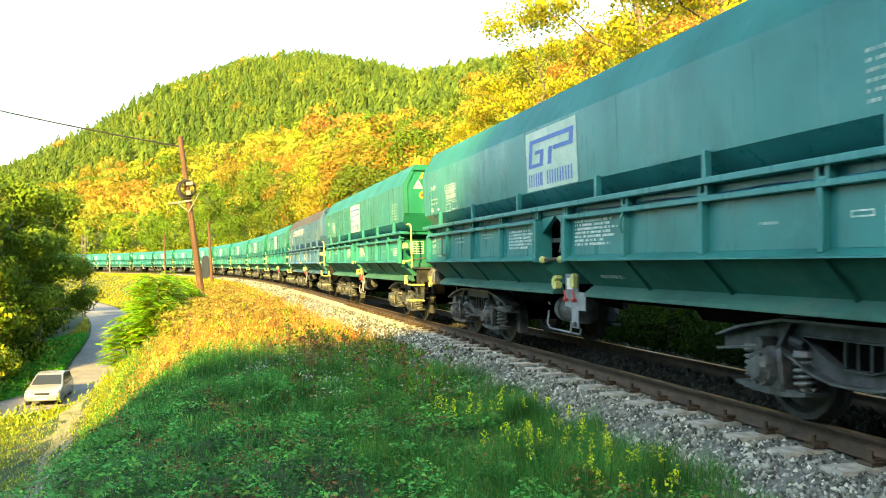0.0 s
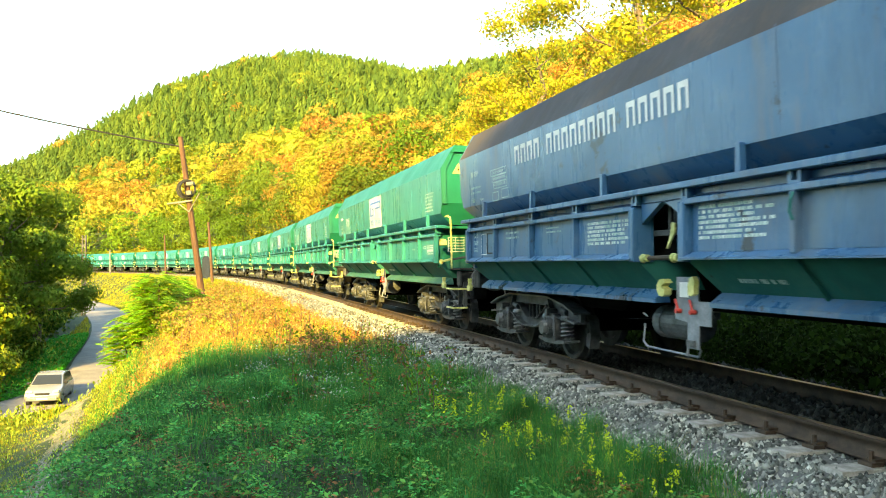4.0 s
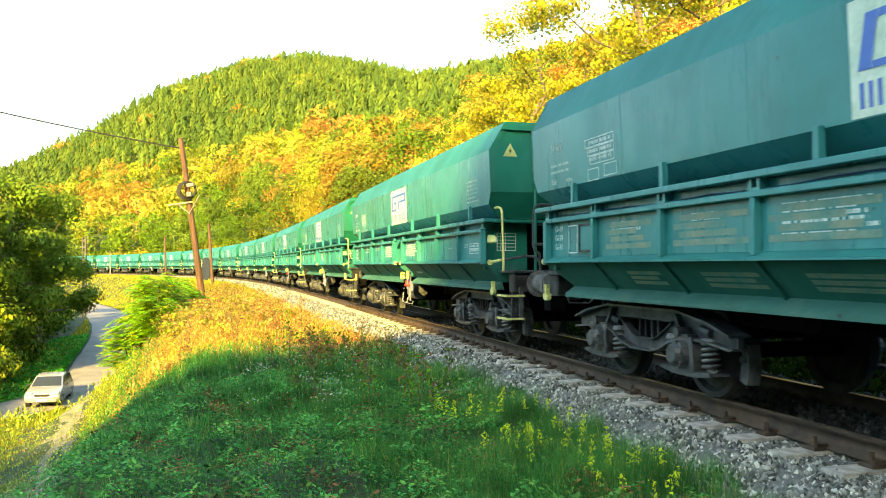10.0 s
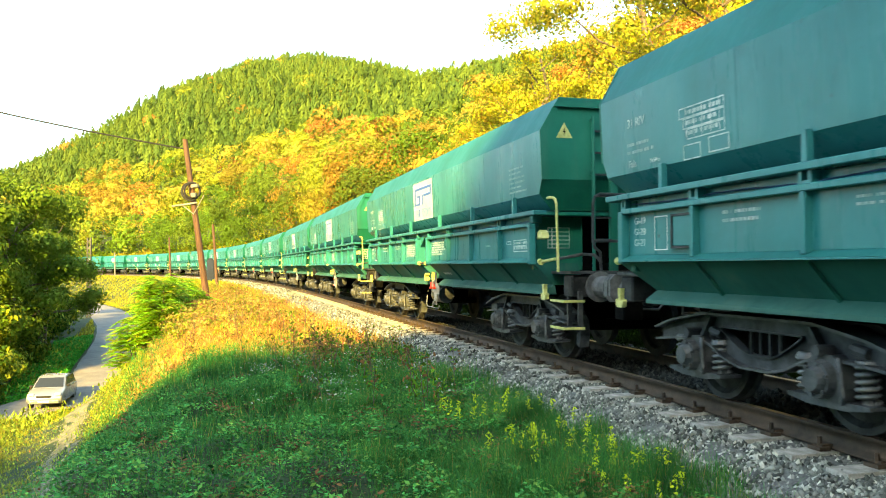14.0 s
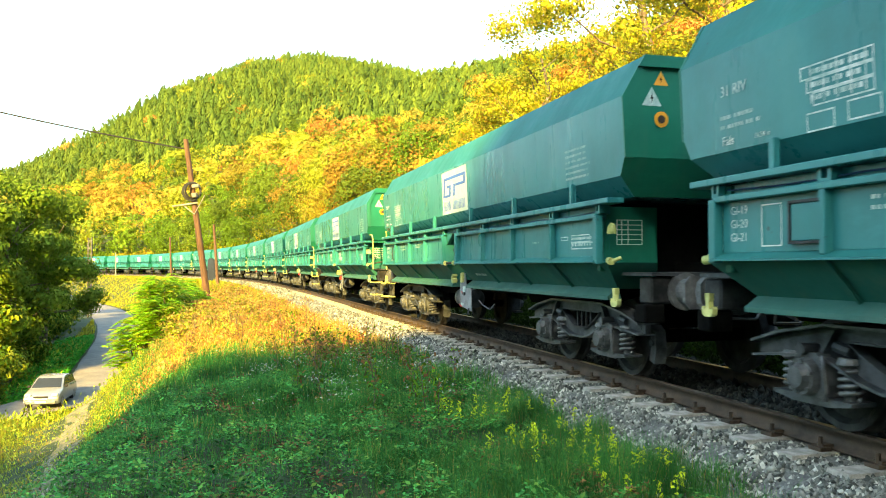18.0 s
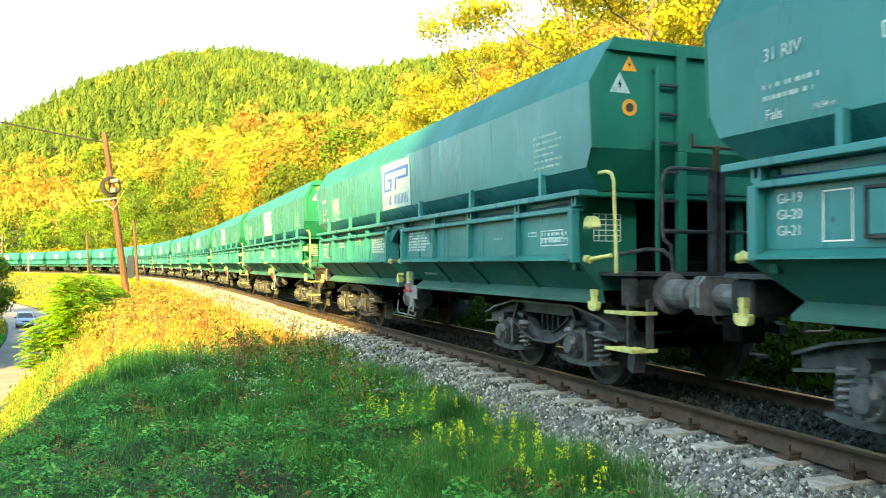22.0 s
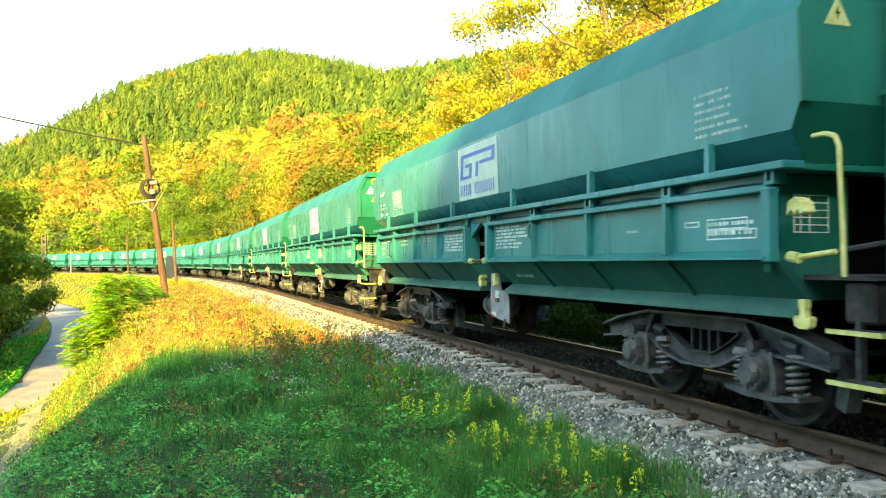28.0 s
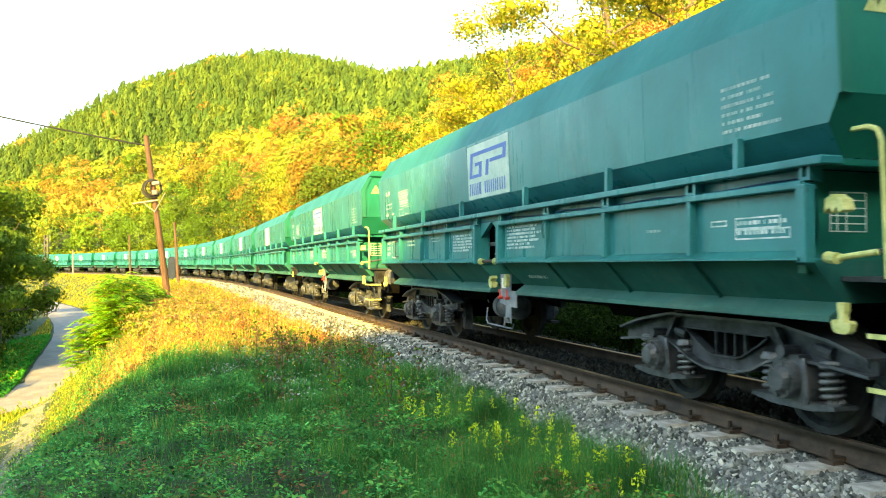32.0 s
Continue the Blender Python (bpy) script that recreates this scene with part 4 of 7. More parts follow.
def pale_blossom():
    """Small whitish flower heads over the weeds."""
    rs = np.random.RandomState(17)
    heads = []
    for _ in range(36):
        s, la = rs.uniform(7.5, 14.0), rs.uniform(2.8, 5.6)
        x, y, _z = line_at(s, la)
        for _ in range(26):
            heads.append((x + rs.normal() * 0.14, y + rs.normal() * 0.14, 0.16 + rs.uniform(0, 0.16)))
    H = np.array(heads)
    H[:, 2] += height(H[:, 0], H[:, 1])
    a, b = rs.normal(size=H.shape) * 0.008, rs.normal(size=H.shape) * 0.008
    a[:, 2] *= 0.4
    q = np.stack([H - a, H + b, H + a, H - b], axis=1).reshape(-1, 3)
    c = np.repeat(np.array([(0.55, 0.55, 0.52)]) * rs.uniform(0.6, 1.1, (len(H), 1)), 4, axis=0)
    tagged(new("white_blossom", soup("white_blossom", q, np.arange(len(q)).reshape(-1, 4), LEAVES, c)), "small whitish wild flowers over the weeds", "flower", kind="stuff")


pale_blossom()


def weed_stalk(x, y, h, seed, tones, label):
    rs = np.random.RandomState(seed)
    f = new("weed_stalk")
    f.location = (x, y, float(height(x, y)[0]) - 0.02)
    bm = bmesh.new()
    top = (rs.normal() * 0.12 * h, rs.normal() * 0.12 * h, h)
    rod(bm, (0, 0, 0), top, 0.006, 0.003, seg=5)
    for i in range(4):
        e = 0.35 + 0.15 * i
        rod(bm, (top[0] * e, top[1] * e, h * e), (top[0] * e + rs.normal() * 0.14 * h, top[1] * e + rs.normal() * 0.14 * h, h * (e + 0.22)), 0.003, 0.0015, seg=4, caps=False)
    part("stem", bm, BARK, f)
    n = 60
    z = rs.uniform(0.15, 1.05, n) * h
    cs = np.stack([top[0] * z / h + rs.normal(size=n) * 0.09 * h, top[1] * z / h + rs.normal(size=n) * 0.09 * h, z], axis=1)
    u, v = rs.normal(size=(n, 3)) * 0.018, rs.normal(size=(n, 3)) * 0.012
    q = np.stack([cs - u, cs + v, cs + u, cs - v], axis=1).reshape(-1, 3)
    c = np.repeat(np.array([TONES[k] for k in tones])[rs.randint(len(tones), size=n)] * rs.uniform(0.6, 1.2, (n, 1)), 4, axis=0)
    ob = new("foliage", soup("foliage", q, np.arange(len(q)).reshape(-1, 4), LEAVES, c))
    ob.parent = f
    return tagged(f, label, "weed", "tall weeds on the bank")


def stalks():
    rs = np.random.RandomState(29)
    for i in range(34):
        s, la = rs.uniform(6.0, 15.0), rs.uniform(2.4, 4.6)
        x, y, _ = line_at(s, la)
        weed_stalk(x, y, rs.uniform(0.45, 0.85), 400 + i, ("green", "greenery", "green", "rustweed") if i % 3 else ("rustweed", "dry", "green"), "tall thin weed with small dull leaves")
    for i in range(30):
        s, la = rs.uniform(10.5, 15.5), rs.uniform(2.2, 4.4)
        x, y, _ = line_at(s, la)
        weed_stalk(x, y, rs.uniform(0.35, 0.65), 480 + i, ("rustweed", "rustweed", "dry", "green"), "thin brown weed going to seed by the ballast")
    for i in range(26):
        s, la = rs.uniform(15.0, 30.0), rs.uniform(2.6, 7.5)
        x, y, _ = line_at(s, la)
        weed_stalk(x, y, rs.uniform(0.6, 1.15), 440 + i, ("dry", "dry", "rustweed"), "tall dry brown weed in the sunlit grass")


stalks()


def undergrowth():
    """Scrub on the cutting's slope behind the train."""
    rs = np.random.RandomState(61)
    n = 700
    s, la = rs.uniform(-12, 75, n), -(3.3 + 8.5 * rs.uniform(size=n) ** 1.6)
    hgt = np.clip((-la - 2.6) / 3, 0.35, 1.0) * rs.uniform(0.8, 3.0, n)
    x = np.interp(s, _S, _X) - np.cos(np.interp(s, _S, _H)) * la
    y = np.interp(s, _S, _Y) - np.sin(np.interp(s, _S, _H)) * la
    z = height(x, y)
    t = [leaf_cloud(rs, [(0, 0, 0.3), (0.25, 0.1, 0.6), (-0.2, -0.15, 0.55)], [0.4, 0.35, 0.32], 52, 0.15) for _ in range(4)]
    V, C = [], []
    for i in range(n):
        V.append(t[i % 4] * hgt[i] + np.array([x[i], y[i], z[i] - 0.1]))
        # leaf green cut far down, painting in the shade behind the train
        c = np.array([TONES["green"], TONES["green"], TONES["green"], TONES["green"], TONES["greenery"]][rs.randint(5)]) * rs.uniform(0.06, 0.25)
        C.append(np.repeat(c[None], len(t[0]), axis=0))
    # finer scrub where the train's gaps let it show, in the darkened shade tone
    fine = [leaf_cloud(rs, [(0, 0, 0.3), (0.25, 0.1, 0.6), (-0.2, -0.15, 0.55)], [0.4, 0.35, 0.32], 330, 0.034) for _ in range(3)]
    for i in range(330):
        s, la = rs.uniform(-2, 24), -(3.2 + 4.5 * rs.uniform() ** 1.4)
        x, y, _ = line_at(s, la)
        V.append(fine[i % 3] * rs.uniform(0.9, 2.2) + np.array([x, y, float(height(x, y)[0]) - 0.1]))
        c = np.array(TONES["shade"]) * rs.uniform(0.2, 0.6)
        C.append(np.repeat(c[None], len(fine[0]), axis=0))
    # bright low shrubs along the foot of the wood
    for i in range(1000):
        s, la = rs.uniform(62, 250), -(3.6 + 11 * rs.uniform() ** 1.2)
        x, y, _ = line_at(s, la)
        V.append(t[i % 4] * rs.uniform(1.6, 4.2) + np.array([x, y, float(height(x, y)[0]) - 0.2]))
        c = np.array(TONES[("lime", "yellow", "lime", "green")[rs.randint(4)]]) * rs.uniform(0.6, 1.05)
        C.append(np.repeat(c[None], len(t[0]), axis=0))
    v = np.concatenate(V)
    tagged(new("undergrowth", soup("undergrowth", v, np.arange(len(v)).reshape(-1, 4), LEAVES, np.concatenate(C))), "dense scrub on the cutting slope, shade-toned behind the train", "scrub", kind="stuff")


undergrowth()


# ---- poles, wire, box ----
def pole(s, lat, h, r, lean, label, material=None, fittings=True):
    x, y, _ = line_at(s, lat)
    p = new("telegraph_pole")
    p.matrix_basis = pose(x, y, float(height(x, y)[0]) - 0.15, 0, -lean, 0)
    bm = bmesh.new()
    rod(bm, (0, 0, 0), (0, 0, h), r, r * 0.72, seg=10)
    part("shaft", bm, material or POLEWOOD, p)
    if fittings:
        z = h * 0.66
        bm = bmesh.new()
        for i in range(3):
            bmesh.ops.create_cone(bm, cap_ends=False, segments=20, radius1=0.50 - 0.04 * i, radius2=0.50 - 0.04 * i, depth=0.09, matrix=Matrix.Translation((0.05 * i, -0.2 - 0.05 * i, z + 0.25)) @ Euler((radians(82 + 6 * i), 0, radians(18 * i))).to_matrix().to_4x4())
        ring = bm.faces[:]
        bmesh.ops.solidify(bm, geom=ring, thickness=0.07)
        part("cable_coil", bm, RUBBER, p, "coiled black cable")
        bm = bmesh.new()
        box(bm, -1.05, 0.25, -0.24, -0.16, z - 0.40, z - 0.32, 0.01)
        part("crossarm", bm, CONCRETE, p)
        bm = bmesh.new()
        rod(bm, (-0.5, -0.19, z - 0.40), (0, -0.19, z - 0.92), 0.024)
        rod(bm, (0.62, -0.19, z - 0.05), (0.0, -0.19, z - 0.88), 0.024)
        part("brace", bm, CONCRETE, p)
        bm = bmesh.new()
        box(bm, 0.1, 0.45, -0.45, -0.2, z + 0.38, z + 0.55, 0.02)
        box(bm, 0.05, 0.3, -0.5, -0.25, z - 0.1, z + 0.12, 0.02)
        part("insulator_box", bm, CONCRETE, p)
    return tagged(p, label, "pole")


def poles():
    main = pole(40, 6.0, 8.6, 0.17, 8.0, "leaning tarred wooden telegraph pole with a cable coil")
    pole(72, 4.5, 5.8, 0.14, 4.0, "leaning tarred wooden telegraph pole on the bank", fittings=False)
    pole(108, 6.2, 5.9, 0.13, 2.0, "tarred wooden telegraph pole on the bank", fittings=False)
    pole(160, 5.0, 4.6, 0.13, 0.5, "grey telegraph pole far down the line", CONCRETE, False)
    # slack wire from the pole's head
    a = main.matrix_basis @ Vector((0, 0, 8.1))
    b = Vector((-38.0, 38.0, 13.5))
    bm = bmesh.new()
    pts = []
    for i in range(25):
        t = i / 24
        q = a.lerp(b, t)
        q.z -= 0.5 * 4 * t * (1 - t)
        pts.append(q)
    across = Vector((b.y - a.y, a.x - b.x, 0)).normalized() * 0.036
    loft(bm, [[p + across, p + Vector((0, 0, 0.04)), p - across, p - Vector((0, 0, 0.04))] for p in pts])
    w = part("overhead_wire", bm, RUBBER)
    tagged(w, "slack black overhead wire from the pole", "wire")
    # concrete ladder pole by the road
    x, y = -37.6, 85.0
    p = new("lattice_pole")
    p.location = (x, y, float(height(x, y)[0]) - 0.1)
    for dx in (-0.17, 0.17):
        bm = bmesh.new()
        box(bm, dx - 0.06, dx + 0.06, -0.09, 0.09, 0, 8.5)
        part("leg", bm, POLECON, p)
    for i in range(12):
        bm = bmesh.new()
        box(bm, -0.11, 0.11, -0.07, 0.07, 0.5 + i * 0.68, 0.72 + i * 0.68)
        part("crosspiece", bm, POLECON, p)
    tagged(p, "weathered concrete ladder pole beside the road", "pole")
    # dark relay cabinet on the bank
    x, y, _ = line_at(97, 2.85)
    c = new("relay_cabinet")
    c.matrix_basis = pose(x, y, float(height(x, y)[0]) - 0.05, 0, 0, 15)
    bm = bmesh.new()
    prism(bm, [(-0.42, 0), (0.42, 0), (0.42, 2.5), (0.25, 2.85), (-0.25, 2.85), (-0.42, 2.5)], -0.3, 0.3)
    part("housing", bm, CABINET, c)
    bm = bmesh.new()
    box(bm, -0.34, 0.34, -0.33, -0.305, 0.3, 2.3, 0.01)
    part("door", bm, CABINET, c)
    tagged(c, "dark blue metal relay cabinet beside the line", "cabinet")


CABINET = two_tone("dark_blue_metal", (0.010, 0.016, 0.034), (0.018, 0.028, 0.05), 4, 0.9)
poles()


# ---- cars ----
def car(paint, label):
    c = new("car")
    body = [(-1.92, 0.34), (-1.98, 0.50), (-1.98, 0.72), (-1.90, 0.92), (-1.80, 0.98), (0.80, 0.97), (1.25, 0.90), (1.62, 0.81), (1.86, 0.70), (1.97, 0.58), (1.98, 0.42), (1.90, 0.28), (1.6, 0.22), (-1.7, 0.22)]
    bm = bmesh.new()
    rings = []
    for yy, sc, sx in ((-0.84, 0.72, 0.93), (-0.82, 0.88, 0.965), (-0.74, 0.97, 0.985), (-0.5, 1.0, 1.0), (0.5, 1.0, 1.0), (0.74, 0.97, 0.985), (0.82, 0.88, 0.965), (0.84, 0.72, 0.93)):
        rings.append([(x * sx, yy, 0.6 + (z - 0.6) * sc) for x, z in body])
    loft(bm, rings)
    for f in bm.faces:
        f.smooth = len(f.verts) == 4
    part("body", bm, paint, c)
    roof = [(-1.86, 0.95), (-1.72, 1.20), (-1.50, 1.38), (-1.1, 1.46), (-0.5, 1.49), (-0.1, 1.46), (0.12, 1.40), (0.98, 0.94)]
    bm = bmesh.new()
    loft(bm, [[(x * 0.99, sy * (0.78 - (z - 0.97) * 0.28), z - dz) for x, z in roof] if sy else [(x, 0, z) for x, z in roof] for sy, dz in ((-1, 0.04), (-0.85, 0.01), (0, 0), (0.85, 0.01), (1, 0.04))])
    part("cabin", bm, paint, c)

    def pane(name, pts):
        bm = bmesh.new()
        f = bm.faces.new([bm.verts.new(p) for p in pts])
        r = bmesh.ops.extrude_face_region(bm, geom=[f])
        bm.normal_update()
        bmesh.ops.translate(bm, verts=[q for q in r["geom"] if isinstance(q, bmesh.types.BMVert)], vec=f.normal * 0.012)
        bmesh.ops.recalc_face_normals(bm, faces=bm.faces[:])
        part(name, bm, GLASS, c)
    pane("windscreen", [(0.93, -0.70, 0.985), (0.93, 0.70, 0.985), (0.20, 0.58, 1.375), (0.20, -0.58, 1.375)])
    pane("rear_window", [(-1.84, 0.62, 1.03), (-1.84, -0.62, 1.03), (-1.58, -0.52, 1.35), (-1.58, 0.52, 1.35)])
    for sy in (-1, 1):
        for a, b, e, d in ((0.70, 0.10, -0.42, -0.42), (-0.50, -0.50, -1.45, -1.62)):
            pts = [(a, sy * 0.782, 1.02), (d, sy * 0.782, 1.02), (e, sy * 0.685, 1.38), (b, sy * 0.685, 1.38)]
            pane("side_window", pts if sy < 0 else pts[::-1])
        for x in (-1.25, 1.25):
            wh = new("wheel")
            wh.parent = c
            wh.location = (x, sy * 0.74, 0.30)
            bm = bmesh.new()
            rod(bm, (0, -0.10, 0), (0, 0.10, 0), 0.30, seg=22)
            part("tyre", bm, RUBBER, wh)
            bm = bmesh.new()
            rod(bm, (0, sy * 0.09, 0), (0, sy * 0.112, 0), 0.19, 0.17, seg=16)
            part("rim", bm, SILVER, wh)
        bm = bmesh.new()
        box(bm, 1.72, 1.93, sy * 0.48, sy * 0.76, 0.66, 0.80, 0.03)
        part("headlight", bm, LAMP, c)
        bm = bmesh.new()
        box(bm, 0.58, 0.74, sy * 0.80, sy * 0.97, 0.95, 1.07, 0.03)
        part("mirror", bm, RUBBER, c)
    bm = bmesh.new()
    box(bm, 1.90, 2.03, -0.70, 0.70, 0.30, 0.46, 0.03)
    part("bumper", bm, paint, c)
    bm = bmesh.new()
    box(bm, 1.93, 2.01, -0.34, 0.34, 0.58, 0.68, 0.015)
    part("grille", bm, RUBBER, c)
    bm = bmesh.new()
    box(bm, 2.032, 2.04, -0.26, 0.26, 0.35, 0.45)
    part("plate_bar", bm, WHITE, c)
    c.scale = (0.82, 0.82, 0.82)
    return tagged(c, label, "car", "cars on the valley road")


CAR_A = car(SILVER, "silver hatchback car waiting beside the valley road")
CAR_B = car(SILVERBLUE, "bluish silver hatchback car on the valley road")


# ---- sleepers and fastenings: pieces of the track ----
def sleepers():
    bm = bmesh.new()
    loft(bm, [[(-0.13, -1.28, -0.36), (0.13, -1.28, -0.36), (0.13, 1.28, -0.36), (-0.13, 1.28, -0.36)], [(-0.11, -1.26, -0.178), (0.11, -1.26, -0.178), (0.11, 1.26, -0.178), (-0.11, 1.26, -0.178)]])
    bed = bpy.data.meshes.new("sleeper")
    bm.to_mesh(bed)
    bm.free()
    bed.materials.append(SLEEPER)
    bm = bmesh.new()
    box(bm, -0.07, 0.07, 0.10, 0.21, -0.175, -0.145)
    rod(bm, (0, 0.15, -0.15), (0, 0.15, -0.07), 0.022, seg=6)
    box(bm, -0.045, 0.045, 0.06, 0.16, -0.15, -0.125)
    clip = bpy.data.meshes.new("clip")
    bm.to_mesh(clip)
    bm.free()
    clip.materials.append(RUST)
    track = new("track")
    tagged(track, "concrete sleepers with rusty rail fastenings in ballast", "track", kind="structure")
    for i in range(150):
        s = -6 + i * 0.6
        x, y, z = line_at(s)
        o = new("sleeper", bed)
        o.parent = track
        o.matrix_basis = pose(x, y, z, 0, 0, line_turn(s) + 90)
        if i < 56:
            for la, flip in ((0.7525, 90),):
                cx, cy, cz = line_at(s, la)
                k = new("rail_clip", clip)
                k.parent = o
                k.matrix_basis = o.matrix_basis.inverted() @ pose(cx, cy, cz, 0, 0, line_turn(s) + flip)


sleepers()


def ballast():
    rs = np.random.RandomState(3)
    base = np.array([(1, 0, 0), (-1, 0, 0), (0, 1, 0), (0, -1, 0), (0, 0, 1), (0, 0, -1)], float)
    tri = np.array([(0, 2, 4), (2, 1, 4), (1, 3, 4), (3, 0, 4), (2, 0, 5), (1, 2, 5), (3, 1, 5), (0, 3, 5)])
    V, F, off = [], [], 0

    def heap(n, s0, s1, l0, l1, r0, r1, lift=0.0):
        nonlocal off
        s, la = rs.uniform(s0, s1, n), rs.uniform(l0, l1, n)
        edge = np.interp(s, [0, 12, 22], [2.2, 2.15, 2.4]) + 0.2 * np.sin(s * 1.7) + 0.14 * np.sin(s * 4.1)
        ok = (la < edge) | (rs.uniform(size=n) < 0.15)
        # the sleepers' ends lie almost bare
        ph = abs(((s + 6) / 0.6 + 0.5) % 1 - 0.5)
        ok &= (ph > 0.22) | (la > 1.3) | (la < 0.7) | (rs.uniform(size=n) < 0.26)
        s, la = s[ok], la[ok]
        n2 = len(s)
        x = np.interp(s, _S, _X) - np.cos(np.interp(s, _S, _H)) * la
        y = np.interp(s, _S, _Y) - np.sin(np.interp(s, _S, _H)) * la
        z = height(x, y) + lift + rs.uniform(-0.01, 0.035, n2)
        r = rs.uniform(r0, r1, n2)
        sc = rs.uniform(0.6, 1.2, (n2, 1, 3)) * r[:, None, None]
        v = (base[None] + rs.normal(size=(n2, 6, 3)) * 0.22) * sc
        a = rs.uniform(0, 6.28, n2)
        ca, sa = np.cos(a)[:, None], np.sin(a)[:, None]
        tx = v[:, :, 0] * ca - v[:, :, 1] * sa
        ty = v[:, :, 0] * sa + v[:, :, 1] * ca
        tilt = rs.uniform(-0.6, 0.6, n2)[:, None]
        tz = v[:, :, 2] + tx * tilt
        V.append(np.stack([tx + x[:, None], ty + y[:, None], tz + z[:, None]], axis=2).reshape(-1, 3))
        F.append((tri[None] + (np.arange(n2) * 6)[:, None, None] + off).reshape(-1, 3))
        off += n2 * 6
    heap(30000, 0, 8.5, 0.8, 2.5, 0.012, 0.034)
    heap(13000, 8.5, 24, 0.8, 2.6, 0.022, 0.05)
    heap(5000, 24, 50, 0.85, 2.6, 0.03, 0.06)
    heap(6000, 46, 130, 0.85, 2.7, 0.05, 0.10)
    heap(3500, -16, 0, 0.8, 2.4, 0.03, 0.055)
    tagged(new("ballast", soup("ballast", np.concatenate(V), np.concatenate(F), STONES)), "loose grey and white crushed stone ballast", "gravel", kind="stuff")
    V.clear()
    F.clear()
    off = 0
    # stones under and behind the train, in the darkened copy
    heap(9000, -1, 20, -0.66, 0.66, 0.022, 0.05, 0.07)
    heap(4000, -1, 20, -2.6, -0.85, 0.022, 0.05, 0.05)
    tagged(new("ballast", soup("ballast", np.concatenate(V), np.concatenate(F), SHADED_STONES)), "ballast between and beyond the rails, darkened for shade under the train", "gravel", kind="stuff")


def stone_mat(name, k):
    m, nt, b = node_mat(name, 0.85)
    b.inputs["Specular IOR Level"].default_value = 0.2
    geo = nt.nodes.new("ShaderNodeNewGeometry")
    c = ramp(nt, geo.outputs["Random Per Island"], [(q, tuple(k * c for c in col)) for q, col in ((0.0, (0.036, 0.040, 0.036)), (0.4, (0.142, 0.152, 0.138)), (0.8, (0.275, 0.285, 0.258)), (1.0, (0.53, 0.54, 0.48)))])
    f = noise_of(nt, 40, coord="World")
    nt.links.new(mix(nt, 0.5, c, ramp(nt, f, [(0.3, (0.35, 0.35, 0.35)), (0.7, (0.65, 0.65, 0.65))]), "OVERLAY"), b.inputs["Base Color"])
    return m


# second copy cut to a fifth: the train's shade put into the stone colour
STONES, SHADED_STONES = stone_mat("crushed_limestone", 1.0), stone_mat("shaded_ballast", 0.20)
ballast()
strip("ballast_bed", -30, 120, 1.0, [0.70, 0.55, -0.55, -0.70], [-0.19, -0.166, -0.166, -0.19], SHADED_STONES, "ballast between the rails, darkened for shade under the train", "ballast")
strip("ballast_bed", -30, 120, 1.0, [-0.86, -1.0, -1.5], [-0.19, -0.166, -0.20], SHADED_STONES, "ballast beyond the far rail, darkened for the train's shade", "ballast")
bed_ = strip("ballast_bed", -30, 300, 1.0, [2.15, 1.9, 1.45, 0.9, -0.9, -1.75, -2.7], [-0.50, -0.40, -0.225, -0.20, -0.20, -0.225, -0.62], STONE, "packed stone ballast bed under the track", "ballast")

# ---- hopper wagons ----
RIBS = (-4.68, -3.25, -1.87, 1.87, 3.25, 4.68)
JAMBS = (-0.47, 0.43)
POSTS = (-5.25, -3.26, -1.2, 1.2, 3.26, 5.25)
CHORD_Y = 1.58


def word_mesh(text, size, material):
    """Flat lettering in the built-in font, as a mesh in the plane of x and z."""
    cu = bpy.data.curves.new("lettering", "FONT")
    cu.body, cu.size, cu.extrude, cu.align_x = text, size, 0.001, "LEFT"
    cu.resolution_u = 3
    tmp = bpy.data.objects.new("lettering", cu)
    me = bpy.data.meshes.new_from_object(tmp)
    bpy.data.objects.remove(tmp)
    me.transform(Euler((radians(90), 0, 0)).to_matrix().to_4x4())
    me.materials.clear()
    me.materials.append(material)
    return me


def stencil(parent, name, rects, y, material=None, label="", lean=0.0):
    """Plain painted marks: rects of (x0, x1, z0, z1) just proud of the near side at y (or y as a function of z)."""
    bm = bmesh.new()
    for x0, x1, z0, z1 in rects:
        ya, yb = (y(z0), y(z1)) if callable(y) else (y, y)
        a, b = lean * (z0 - 2.7), lean * (z1 - 2.7)
        v = [bm.verts.new(p) for p in ((x0 + a, ya, z0), (x1 + a, ya, z0), (x1 + b, yb, z1), (x0 + b, yb, z1))]
        bm.faces.new(v)
    ob = part(name, bm, material or WHITE, parent, label)
    return tagged(ob, kind="stuff") if len(rects) > 12 else ob


def side_y(z):
    """The near side sheet leans out a little towards the top."""
    return -(1.505 + (z - 2.27) / 0.87 * 0.035) - 0.006


def frame_rects(x0, x1, z0, z1, w=0.012):
    return [(x0, x1, z0, z0 + w), (x0, x1, z1 - w, z1), (x0, x0 + w, z0 + w, z1 - w), (x1 - w, x1, z0 + w, z1 - w)]


